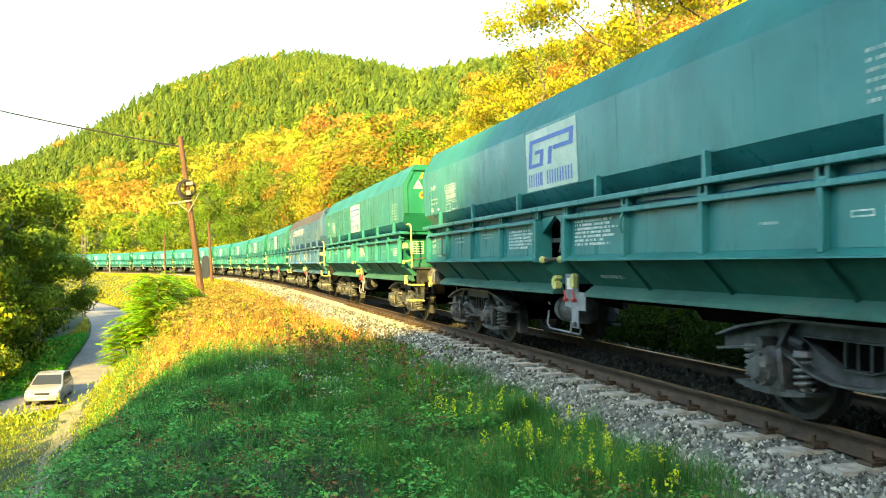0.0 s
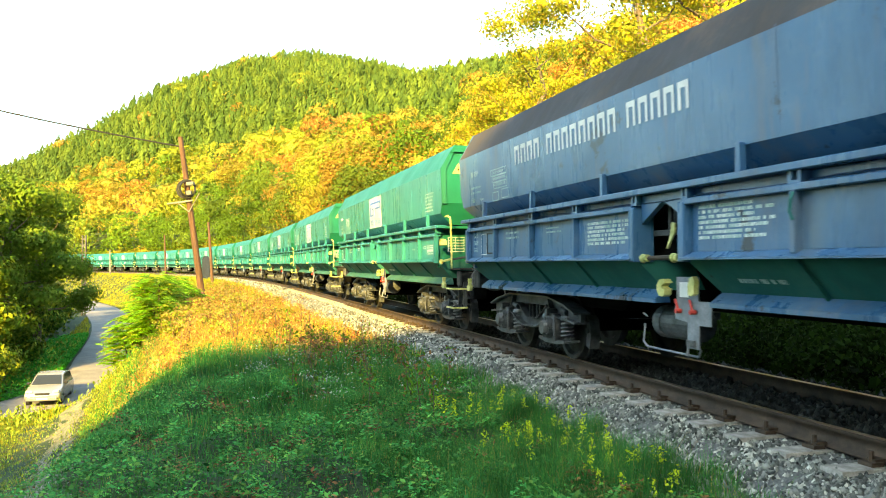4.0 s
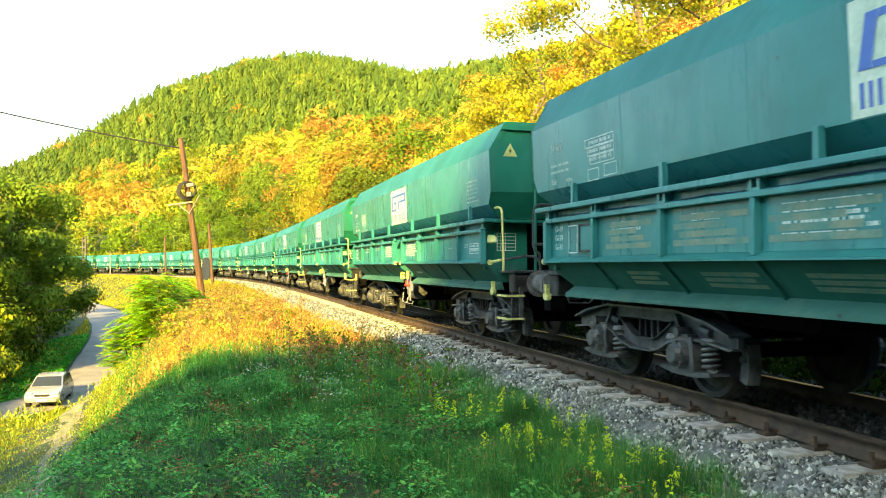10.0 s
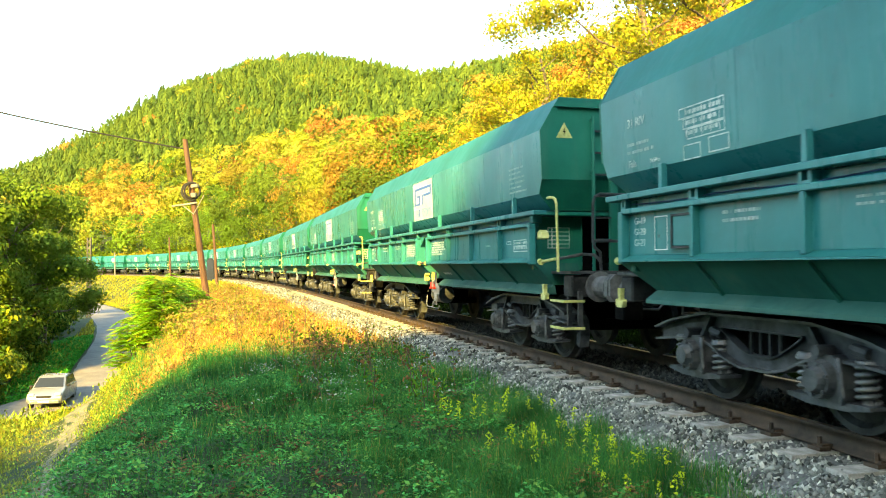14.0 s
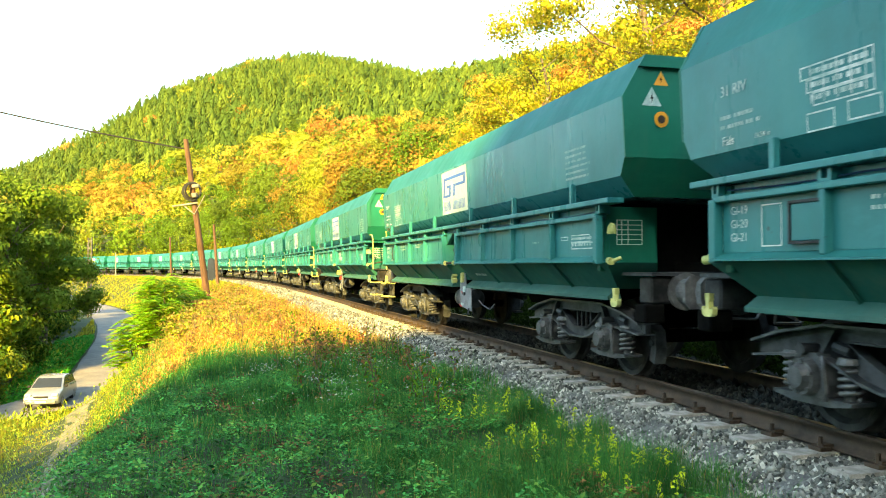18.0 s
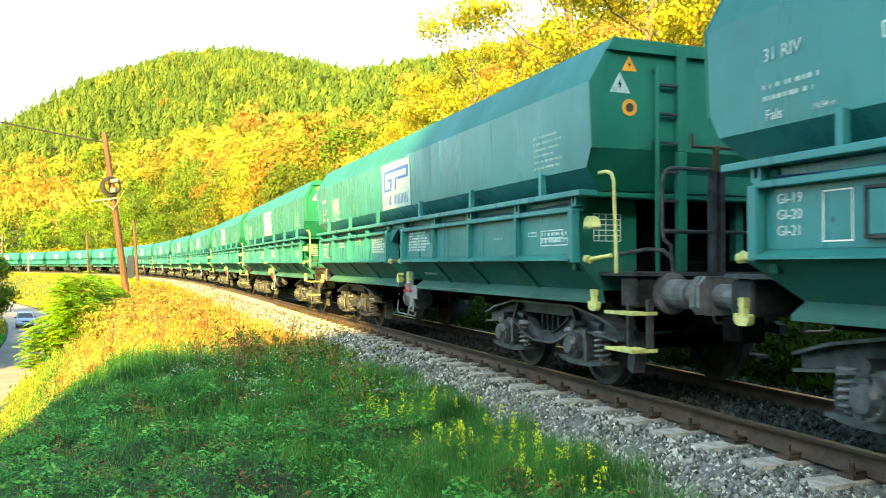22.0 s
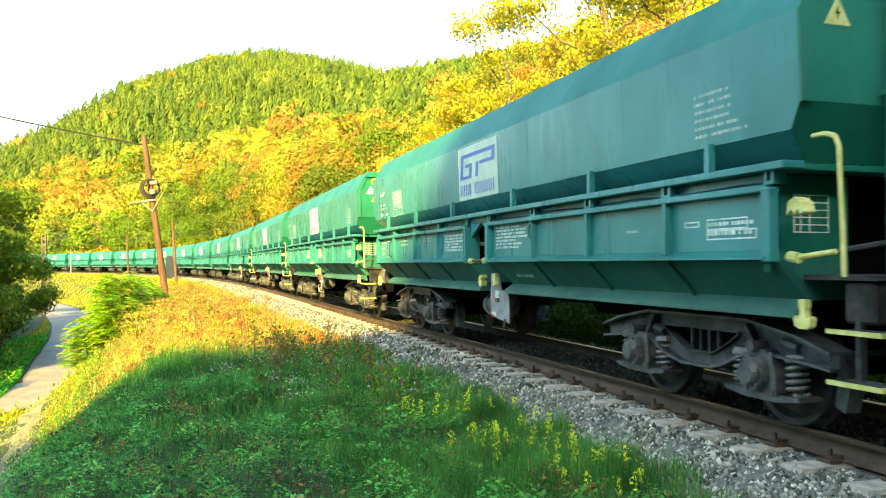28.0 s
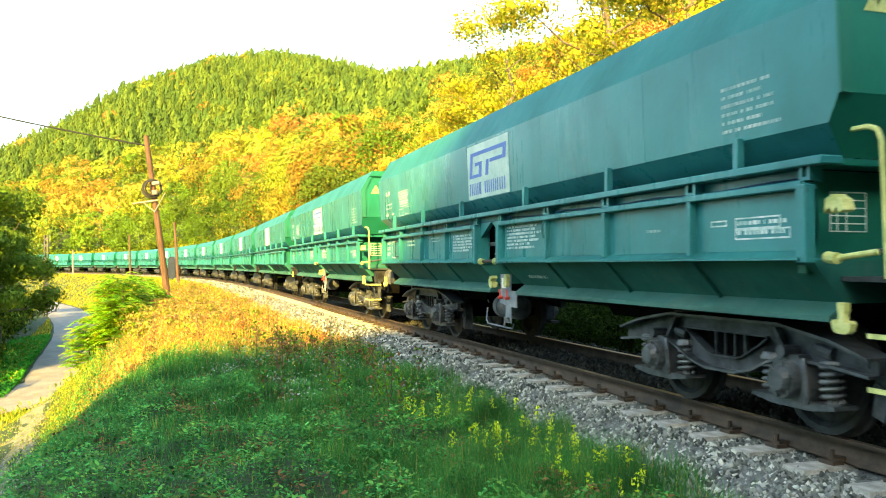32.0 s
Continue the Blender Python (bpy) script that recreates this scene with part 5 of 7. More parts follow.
def text_rects(rs, x0, x1, z0, z1, rows, ragged=0.35, gap=0.012, tight=0.0):
    """Rows of unreadable small print."""
    out = []
    h = (z1 - z0) / rows
    for i in range(rows):
        x = x0
        end = x1 - rs.uniform(0, ragged) * (x1 - x0)
        while x < end:
            w = rs.uniform(0.012, 0.05)
            out.append((x, min(x + w, end), z0 + h * (rows - 1 - i) + h * 0.36 - tight, z0 + h * (rows - i) - h * 0.24))
            x += w + (gap if rs.uniform() < 0.8 else 0.04)
    return out


def logo(parent, rs, shift=0.0):
    x0, x1, z0, z1 = -0.90 + shift, 0.68 + shift, 2.29, 3.07
    stencil(parent, "logo_panel", [(x0, x1, z0, z1)], lambda z: side_y(z), PANEL, "scuffed white painted panel")
    y = lambda z: side_y(z) - 0.004
    W, H = x1 - x0, z1 - z0
    R = lambda a, b, c, d: (x0 + a * W, x0 + b * W, z0 + c * H, z0 + d * H)
    bars = [R(0.06, 0.13, 0.39, 0.86), R(0.132, 0.93, 0.79, 0.86), R(0.855, 0.93, 0.60, 0.788), R(0.56, 0.853, 0.60, 0.665), R(0.47, 0.545, 0.39, 0.665),
            R(0.30, 0.375, 0.39, 0.60), R(0.19, 0.375, 0.602, 0.665), R(0.132, 0.298, 0.39, 0.45)]
    stencil(parent, "logo_mark", bars, y, BLUEPRINT, "blue angular painted mark", 0.22)
    # the owner's name below it, as upright strokes
    x, word = 0.05, []
    for w in (0.078, 0.082, 0.024, 0.06, -0.05, 0.078, 0.085, 0.08, 0.085, 0.085):
        if w > 0.05:
            word += [R(x, x + 0.024, 0.07, 0.29), R(x + w - 0.030, x + w - 0.006, 0.07, 0.29)]
        elif w > 0:
            word += [R(x, x + w, 0.07, 0.29)]
        x += abs(w) + 0.018
    stencil(parent, "logo_word", word, y, BLUEPRINT, "row of upright blue painted bars")


def coil(bm, x, y, z0, z1, r, wire, turns, seg=9):
    """A helical spring standing upright."""
    n = turns * seg
    rings = []
    for i in range(n + 1):
        a, z = 6.28318 * i / seg, z0 + (z1 - z0) * i / n
        c, d = Vector((x + r * math.cos(a), y + r * math.sin(a), z)), Vector((math.cos(a), math.sin(a), 0))
        rings.append([c + d * wire, c + Vector((0, 0, wire)), c - d * wire, c - Vector((0, 0, wire))])
    loft(bm, rings)
    for f in bm.faces:
        f.smooth = True


def bogie(parent, cx, full):
    """A two-axle bogie with sprung axleboxes and a bellied frame pierced by a window."""
    b = new("bogie")
    b.parent = parent
    b.location = (cx, 0, 0)
    belly = [(-0.80, 0.62), (-0.62, 0.56), (-0.42, 0.47), (-0.20, 0.42), (0.20, 0.42), (0.42, 0.47), (0.62, 0.56), (0.80, 0.62)]
    hole = [(-0.56, 0.735), (-0.44, 0.66), (-0.24, 0.555), (-0.15, 0.53), (0.15, 0.53), (0.24, 0.555), (0.44, 0.66), (0.56, 0.735)]
    crown = [(-1.64, 0.66), (-1.30, 0.76), (-0.75, 0.85), (0.75, 0.85), (1.30, 0.76), (1.64, 0.66)]
    for sy in (-1, 1):
        y = sy * 1.0
        bm = bmesh.new()
        if sy < 0 and full:
            # web round the window: upper beam with arms, belly below
            prism(bm, crown + [(1.64, 0.56), (1.30, 0.60), (0.80, 0.62), (0.56, 0.735), (-0.56, 0.735), (-0.80, 0.62), (-1.30, 0.60), (-1.64, 0.56)], y - 0.03, y + 0.03)
            for i in range(7):
                prism(bm, [belly[i], belly[i + 1], hole[i + 1], hole[i]], y - 0.03, y + 0.03)
            for sx in (-1, 1):
                prism(bm, [(sx * 0.80, 0.62), (sx * 0.56, 0.735), (sx * 0.44, 0.66), (sx * 0.62, 0.56)], y - 0.03, y + 0.03)
        else:
            prism(bm, crown + [(1.64, 0.56), (1.28, 0.58)] + belly[::-1] + [(-1.28, 0.58), (-1.64, 0.56)], y - 0.05, y + 0.05)
        webs = bm
        if sy < 0 and full:
            bm = bmesh.new()
            prism(bm, crown + [(x, z + 0.024) for x, z in crown[::-1]], y - 0.13, y + 0.11)
            part("frame_flange", bm, STEELGREY, b)
            bm = bmesh.new()
            low = [(-1.64, 0.56), (-1.26, 0.60), *belly, (1.26, 0.60), (1.64, 0.56)]
            for p, q in zip(low[:-1], low[1:]):
                prism(bm, [p, q, (q[0], q[1] - 0.022), (p[0], p[1] - 0.022)], y - 0.12, y + 0.10)
            part("belly_rib", bm, STEELGREY, b)
            bm = webs
            for p, q in zip(hole[:-1], hole[1:]):
                prism(bm, [p, q, (q[0], q[1] - 0.014), (p[0], p[1] - 0.014)], y - 0.065, y - 0.03)
            prism(bm, [(-0.56, 0.735), (0.56, 0.735), (0.56, 0.749), (-0.56, 0.749)], y - 0.065, y - 0.03)
            for x in (-0.16, -0.03, 0.10, 0.23):
                box(bm, x - 0.011, x + 0.011, y - 0.02, y, 0.53, 0.74)
            for sx in (-1, 1):
                prism(bm, [(sx * 0.66, 0.83), (sx * 0.70, 0.83), (sx * 0.86, 0.61), (sx * 0.82, 0.60)], y - 0.10, y - 0.03)
                box(bm, sx * 1.18, sx * 1.56, y - 0.035, y - 0.026, 0.60, 0.70)
            for ax in (-0.9, 0.9):
                rod(bm, (ax - 0.04, y - 0.02, 0.66), (ax - 0.04, y - 0.19, 0.66), 0.05, seg=10)
                rod(bm, (ax + 0.20, y - 0.05, 0.70), (ax + 0.36, y - 0.05, 0.67), 0.045, seg=8)
        part("side_frame", webs, DARK, b)
        for ax in (-0.9, 0.9):
            bm = bmesh.new()
            if sy > 0 or not full:
                box(bm, ax - 0.17, ax + 0.17, y - 0.13, y + 0.13, 0.30, 0.62, 0.03)
                rod(bm, (ax, y + sy * 0.10, 0.46), (ax, y + sy * 0.22, 0.46), 0.135, 0.10, seg=12)
                box(bm, ax - 0.42, ax + 0.42, y - 0.09, y + 0.09, 0.255, 0.30, 0.01)
                part("axlebox", bm, DARK, b)
                continue
            # casting with a round nose, wings under the springs
            prism(bm, [(ax - 0.17, 0.30), (ax + 0.17, 0.30), (ax + 0.19, 0.40), (ax + 0.17, 0.56), (ax + 0.10, 0.64), (ax - 0.10, 0.64), (ax - 0.17, 0.56), (ax - 0.19, 0.40)], y - 0.15, y + 0.10)
            rod(bm, (ax, y - 0.14, 0.45), (ax, y - 0.22, 0.45), 0.155, 0.14, seg=16)
            rod(bm, (ax, y - 0.22, 0.45), (ax, y - 0.275, 0.45), 0.115, 0.085, seg=14)
            for i in range(6):
                a = 1.047 * i + 0.3
                rod(bm, (ax + 0.125 * math.cos(a), y - 0.215, 0.45 + 0.125 * math.sin(a)), (ax + 0.125 * math.cos(a), y - 0.24, 0.45 + 0.125 * math.sin(a)), 0.017, seg=6)
            prism(bm, [(ax - 0.44, 0.27), (ax - 0.20, 0.235), (ax + 0.20, 0.235), (ax + 0.44, 0.27), (ax + 0.44, 0.30), (ax + 0.18, 0.30), (ax - 0.18, 0.30), (ax - 0.44, 0.30)], y - 0.13, y + 0.10)
            part("axlebox", bm, STEELGREY, b)
            for dx in (-0.31, 0.31):
                bm = bmesh.new()
                coil(bm, ax + dx, y - 0.02, 0.315, 0.585, 0.078, 0.019, 5)
                rod(bm, (ax + dx, y - 0.02, 0.30), (ax + dx, y - 0.02, 0.60), 0.045, seg=8)
                rod(bm, (ax + dx, y - 0.02, 0.575), (ax + dx, y - 0.02, 0.62), 0.105, 0.085, seg=12)
                part("coil_spring", bm, SPRING, b)
            bm = bmesh.new()
            s = 1 if ax > 0 else -1
            pipe(bm, [(ax + 0.19, y - 0.15, 0.29), (ax + 0.225, y - 0.17, 0.35), (ax + 0.20, y - 0.17, 0.52), (ax + 0.15, y - 0.14, 0.62)], 0.022)
            part("damper", bm, STEELGREY, b)
            bm = bmesh.new()
            x0 = ax + s * 0.51
            prism(bm, [(x0 - 0.02 * s, 0.24), (x0 + 0.09 * s, 0.20), (x0 + 0.13 * s, 0.36), (x0 + 0.10 * s, 0.58), (x0 + 0.01 * s, 0.64), (x0 + 0.02 * s, 0.42)], -0.84, -0.70)
            rod(bm, (x0 + 0.05 * s, -0.86, 0.44), (x0 + 0.05 * s, -0.68, 0.44), 0.04, seg=8)
            part("brake_block", bm, STEELGREY, b)
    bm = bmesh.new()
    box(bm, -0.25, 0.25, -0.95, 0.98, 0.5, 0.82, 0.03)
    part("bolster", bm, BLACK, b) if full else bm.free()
    return b


def wheelset(parent, x):
    ws = new("wheelset")
    ws.parent = parent
    ws.location = (x, 0, 0.46)
    for sy in (-1, 1):
        bm = bmesh.new()
        prof = [(0.0, 0.09), (0.07, 0.11), (0.12, 0.105), (0.13, 0.06), (0.36, 0.045), (0.40, 0.09), (0.455, 0.09), (0.46, 0.0), (0.485, -0.02), (0.485, -0.045), (0.38, -0.045), (0.34, 0.0), (0.12, 0.02), (0.0, 0.0)]
        n, rings = 22, []
        for i in range(n):
            a = 6.28318 * i / n
            rings.append([bm.verts.new((r * math.cos(a), sy * (0.72 + w), r * math.sin(a))) if r > 0 else None for r, w in prof])
        c0, c1 = bm.verts.new((0, sy * 0.81, 0)), bm.verts.new((0, sy * 0.72, 0))
        for i in range(n):
            a, b = rings[i], rings[(i + 1) % n]
            for j in range(1, len(prof) - 2):
                bm.faces.new((a[j], a[j + 1], b[j + 1], b[j]))
            bm.faces.new((c0, a[1], b[1]))
            bm.faces.new((c1, b[len(prof) - 2], a[len(prof) - 2]))
        bmesh.ops.recalc_face_normals(bm, faces=bm.faces[:])
        me = bpy.data.meshes.new("wheel")
        bm.to_mesh(me)
        bm.free()
        part_of("wheel", me, WHEEL, ws)
    bm = bmesh.new()
    rod(bm, (0, -0.95, 0), (0, 0.95, 0), 0.08, seg=10)
    part("axle", bm, BLACK, ws)
    return ws


def rounded_plate(bm, x, yc, zc, hw, hh, t, cut=0.07):
    pts = [(-hw + cut, -hh), (hw - cut, -hh), (hw, -hh + cut), (hw, hh - cut), (hw - cut, hh), (-hw + cut, hh), (-hw, hh - cut), (-hw, -hh + cut)]
    a = [bm.verts.new((x, yc + p, zc + q)) for p, q in pts]
    b = [bm.verts.new((x + t, yc + p * 0.96, zc + q * 0.96)) for p, q in pts]
    bm.faces.new(a[::-1])
    bm.faces.new(b)
    for i in range(8):
        bm.faces.new((a[i], a[(i + 1) % 8], b[(i + 1) % 8], b[i]))
    bmesh.ops.recalc_face_normals(bm, faces=bm.faces[:])


def wagon(paint, label, full=True, seed=1, mark=True, code="Fals", plate="cross", sign="warn", turned=False, faded=False, notices=True):
    rs = np.random.RandomState(seed)
    w = new("hopper_wagon")
    sides = (-1, 1)
    # the tub: side sheets, sloping top bands, ends that rake in below
    EP, EM, ZT = 6.25, 6.53, 3.55
    bm = bmesh.new()
    left = [(-1.28, 2.07), (-1.507, 2.28), (-1.514, 2.47), (-1.54, 3.11), (-1.28, ZT)]

    def ring(sx, E):
        xs = (E - 0.22, E - 0.10, E, E, E)
        return [(sx * x, y, z) for x, (y, z) in zip(xs, left)] + [(sx * x, -y, z) for x, (y, z) in zip(xs[::-1], left[::-1])]
    va, vb = [[bm.verts.new(p) for p in ring(sx, E)] for sx, E in ((-1, EM), (1, EP))]
    for i in range(10):
        bm.faces.new((va[i], va[(i + 1) % 10], vb[(i + 1) % 10], vb[i]))
    for i in range(4):
        for r in (va, vb):
            bm.faces.new((r[i], r[i + 1], r[8 - i], r[9 - i]))
    bmesh.ops.recalc_face_normals(bm, faces=bm.faces[:])
    tub = part("tub", bm, paint, w)
    tub.data.materials.append(DULL_GREEN if paint is GREEN else RUSTY_BLUE)
    ends = END_GREEN if paint is GREEN else paint
    tub.data.materials.append(ends)
    for f in tub.data.polygons:
        if f.center.z > 3.2 and abs(f.normal.y) > 0.3:
            f.material_index = 1
        elif abs(f.normal.x) > 0.4:
            f.material_index = 2
    for sx, E in ((-1, EM), (1, EP)):
        bm = bmesh.new()
        rim = ((-1.36, 3.43), (1.36, 3.43), (1.285, 3.555), (-1.285, 3.555))
        loft(bm, [[(sx * (E + 0.004), y, z) for y, z in rim], [(sx * (E + 0.05), y, z) for y, z in rim]])
        part("top_rim", bm, ends, w)
        for sy in sides:
            bm = bmesh.new()
            outer, inner = [(1.516, 2.46), (1.545, 3.11), (1.365, 3.42)], [(1.42, 2.46), (1.445, 3.09), (1.28, 3.42)]
            for k in range(2):
                a = [outer[k], outer[k + 1], inner[k + 1], inner[k]]
                loft(bm, [[(sx * (E + 0.003), sy * y, z) for y, z in a], [(sx * (E + 0.028), sy * y, z) for y, z in a]])
            part("corner_strip", bm, ends, w)
        if sx > 0 and full:
            bm = bmesh.new()
            box(bm, 5.93, E - 0.10, -1.50, 1.50, 1.995, 2.045, 0.006)
            part("end_beam", bm, ends, w)
            bm = bmesh.new()
            box(bm, E - 0.16, E - 0.09, -0.44, 1.40, 2.05, 2.25, 0.006)
            part("end_band", bm, ends, w)
    for sy in sides:
        bm = bmesh.new()
        box(bm, -6.31, 6.17, sy * 1.40, sy * (CHORD_Y + 0.02), 2.0, 2.06, 0.008)
        part("upper_chord", bm, paint, w)
        bm = bmesh.new()
        box(bm, -5.98, 5.98, sy * 1.40, sy * 1.47, 1.90, 1.995)
        part("recess", bm, paint, w)
        for a, b in ((-5.98, JAMBS[0]), (JAMBS[1], 5.98)):
            bm = bmesh.new()
            box(bm, a, b, sy * 1.44, sy * (CHORD_Y + 0.01), 1.85, 1.905, 0.008)
            part("hinge_beam", bm, paint, w) if full or sy < 0 else bm.free()
            bm = bmesh.new()
            prism(bm, [(a, 1.36), (b, 1.36), (b, 1.375), (a, 1.375)], sy * 1.3, sy * (CHORD_Y + 0.04))
            part("sill_flange", bm, paint, w) if full or sy < 0 else bm.free()
            bm = bmesh.new()
            loft(bm, [[(a, sy * 1.49, 1.44), (a, sy * (CHORD_Y + 0.035), 1.376), (a, sy * 1.40, 1.376)], [(b, sy * 1.49, 1.44), (b, sy * (CHORD_Y + 0.035), 1.376), (b, sy * 1.40, 1.376)]])
            part("sill", bm, DULL_GREEN if paint is GREEN else paint, w) if full or sy < 0 else bm.free()
            # chute: sheet that rakes in to the lip
            bm = bmesh.new()
            a1, b1 = (-6.14, b) if a < -5 else (a, 6.02)
            a2, b2 = (-5.85, b + 0.08) if a < -5 else (a + (0.03 if turned else 0.11), 6.0)
            loft(bm, [[(a1, sy * 1.53, 1.358), (b1, sy * 1.53, 1.358), (b1, sy * 0.9, 1.358), (a1, sy * 0.9, 1.358)], [(a2, sy * 1.24, 1.06), (b2, sy * 1.24, 1.06), (b2, sy * 0.8, 1.06), (a2, sy * 0.8, 1.06)]])
            part("chute", bm, DEEP, w)
            bm = bmesh.new()
            loft(bm, [[(a2, sy * 1.235, 1.075), (a2, sy * 1.375, 0.975), (a2, sy * 1.375, 0.935), (a2, sy * 1.2, 0.935)], [(b2, sy * 1.235, 1.075), (b2, sy * 1.375, 0.975), (b2, sy * 1.375, 0.935), (b2, sy * 1.2, 0.935)]])
            part("chute_lip", bm, LIP if paint is GREEN else paint, w, "dusty flared chute lip") if full or sy < 0 else bm.free()
        xs = [-5.96, *RIBS[:3], JAMBS[0] - 0.04]
        xs2 = [JAMBS[1] + 0.04, *RIBS[3:], 5.96]
        for lo_, hi_ in (list(zip(xs[:-1], xs[1:])) + list(zip(xs2[:-1], xs2[1:]))) if full and sy < 0 else [(xs[0], xs[-1]), (xs2[0], xs2[-1])]:
            bm = bmesh.new()
            box(bm, lo_ + 0.03, hi_ - 0.03, sy * 1.38, sy * 1.515, 1.43, 1.855)
            part("flap_panel", bm, paint, w)
        for x in RIBS if sy < 0 else ():
            bm = bmesh.new()
            box(bm, x - 0.03, x + 0.03, sy * 1.40, sy * 1.585, 1.40, 1.86, 0.006)
            part("rib", bm, paint, w)
            bm = bmesh.new()
            v = [(x, sy * 1.56, 1.355), (x, sy * 1.26, 1.03), (x, sy * 1.20, 1.2), (x, sy * 1.3, 1.355)]
            loft(bm, [[(p[0] - 0.012, p[1], p[2]) for p in v], [(p[0] + 0.012, p[1], p[2]) for p in v]])
            part("gusset", bm, DEEP, w)
            if full and sy < 0:
                bm = bmesh.new()
                prism(bm, [(x - 0.07, 1.905), (x + 0.07, 1.905), (x + 0.07, 2.0), (x + 0.03, 2.0), (x + 0.03, 1.93), (x - 0.03, 1.93), (x - 0.03, 2.0), (x - 0.07, 2.0)], min(sy * 1.46, sy * 1.56), max(sy * 1.46, sy * 1.56))
                part("hinge", bm, paint, w)
        for x in (*JAMBS, -5.98, 5.98):
            bm = bmesh.new()
            box(bm, x - 0.05, x + 0.05, sy * (1.36 if abs(x) < 3 else 1.51), sy * 1.60, 1.34, 1.88, 0.01)
            part("jamb", bm, paint, w)
            if full and sy < 0:
                bm = bmesh.new()
                prism(bm, [(x - 0.05, 1.905), (x + 0.05, 1.905), (x + 0.05, 2.0), (x + 0.02, 2.0), (x + 0.02, 1.93), (x - 0.02, 1.93), (x - 0.02, 2.0), (x - 0.05, 2.0)], min(sy * 1.46, sy * 1.56), max(sy * 1.46, sy * 1.56))
                part("hinge", bm, paint, w)
        for x in POSTS if sy < 0 else ():
            bm = bmesh.new()
            box(bm, x - 0.032, x + 0.032, sy * 1.49, sy * 1.555, 2.06, 2.30, 0.005)
            part("stanchion", bm, paint, w)
    if full:
        for x in (-4.1, -2.0, 1.65, 3.9):
            bm = bmesh.new()
            loft(bm, [[(x, -1.506, 2.28), (x + 0.01, -1.506, 2.28), (x + 0.01, -1.508, 2.28), (x, -1.508, 2.28)], [(x, -1.541, 3.13), (x + 0.01, -1.541, 3.13), (x + 0.01, -1.543, 3.13), (x, -1.543, 3.13)]])
            part("weld_seam", bm, paint, w)
        bm = bmesh.new()
        drape = []
        for i in range(33):
            x = -5.9 + 11.8 * i / 32
            drape.append((x, -1.50, 1.945 - 0.022 * abs(math.sin((x + 5.9) * 1.9)) + 0.01 * math.sin(x * 0.8 + seed)))
        loft(bm, [[(x, -1.493, z), (x, -1.50, z + 0.007), (x, -1.507, z), (x, -1.50, z - 0.007)] for x, y, z in drape])
        part("brake_cable", bm, CABLE, w, "thin dark blue cable draped along the side")
    # doorway in the middle
    for sy in sides:
        bm = bmesh.new()
        y0, y1 = sy * 1.44, sy * 1.50
        a, b, c = JAMBS[0] + 0.05, JAMBS[1] - 0.05, (JAMBS[0] + JAMBS[1]) / 2
        prism(bm, [(a, 1.995), (a, 1.72), (c, 1.93), (b, 1.72), (b, 1.995)], min(y0, y1), max(y0, y1))
        part("arch_plate", bm, paint, w)
    # black block filling the inside, so that the doorway reads as deep shade
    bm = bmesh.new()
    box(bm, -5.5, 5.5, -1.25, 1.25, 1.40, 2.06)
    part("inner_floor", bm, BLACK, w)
    # sill and hoppers below share that black, their shade in the colour
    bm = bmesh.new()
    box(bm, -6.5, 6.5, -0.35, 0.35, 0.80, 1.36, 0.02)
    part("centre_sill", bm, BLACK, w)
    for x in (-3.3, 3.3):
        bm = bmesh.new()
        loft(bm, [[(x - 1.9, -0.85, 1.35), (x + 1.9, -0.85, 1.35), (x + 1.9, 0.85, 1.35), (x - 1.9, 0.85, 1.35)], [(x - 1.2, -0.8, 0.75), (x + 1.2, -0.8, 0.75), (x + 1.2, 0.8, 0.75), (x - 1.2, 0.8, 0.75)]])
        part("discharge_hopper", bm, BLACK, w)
    # ends: headstock, buffers, platform
    for sx in (-1, 1):
        bm = bmesh.new()
        box(bm, sx * 6.36, sx * 6.62, -1.26, 1.26, 0.92, 1.20, 0.02)
        part("headstock", bm, WHEEL, w)
        bm = bmesh.new()
        box(bm, sx * 5.7, sx * 6.66, -1.28, 1.28, 1.215, 1.25)
        part("platform", bm, DARK, w)
        for y in (-0.875, 0.875):
            bm = bmesh.new()
            rod(bm, (sx * 6.62, y, 1.05), (sx * 6.67, y, 1.05), 0.20, seg=16)
            rod(bm, (sx * 6.66, y, 1.05), (sx * 6.98, y, 1.05), 0.135, seg=16)
            rod(bm, (sx * 6.97, y, 1.05), (sx * 7.22, y, 1.05), 0.105, seg=16)
            rounded_plate(bm, sx * 7.20, y, 1.05, 0.225, 0.17, sx * 0.06)
            part("buffer", bm, SPRING, w)
        bm = bmesh.new()
        pipe(bm, [(sx * 6.64, -0.2, 1.0), (sx * 7.0, -0.16, 0.98), (sx * 7.2, 0, 0.97)], 0.04)
        part("coupling", bm, BLACK, w) if full else bm.free()
        # corner plates, and a black sheet standing for the shaded void behind the platform
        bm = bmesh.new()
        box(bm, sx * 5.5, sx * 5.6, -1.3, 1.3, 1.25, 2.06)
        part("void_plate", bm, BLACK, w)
        for sy in sides:
            bm = bmesh.new()
            box(bm, sx * 5.84, sx * 5.93, sy * 0.78, sy * 1.50, 1.26, 1.99, 0.01)
            part("corner_plate", bm, ends, w)
        if full:
            if sx > 0:
                bm = bmesh.new()
                rod(bm, (EP + 0.07, -0.80, 1.25), (EP + 0.07, -0.80, 3.33), 0.024, seg=8)
                for z in (3.27, 2.56):
                    box(bm, EP, EP + 0.08, -0.82, -0.78, z - 0.02, z + 0.02)
                part("ladder_rail", bm, ends, w)
                bm = bmesh.new()
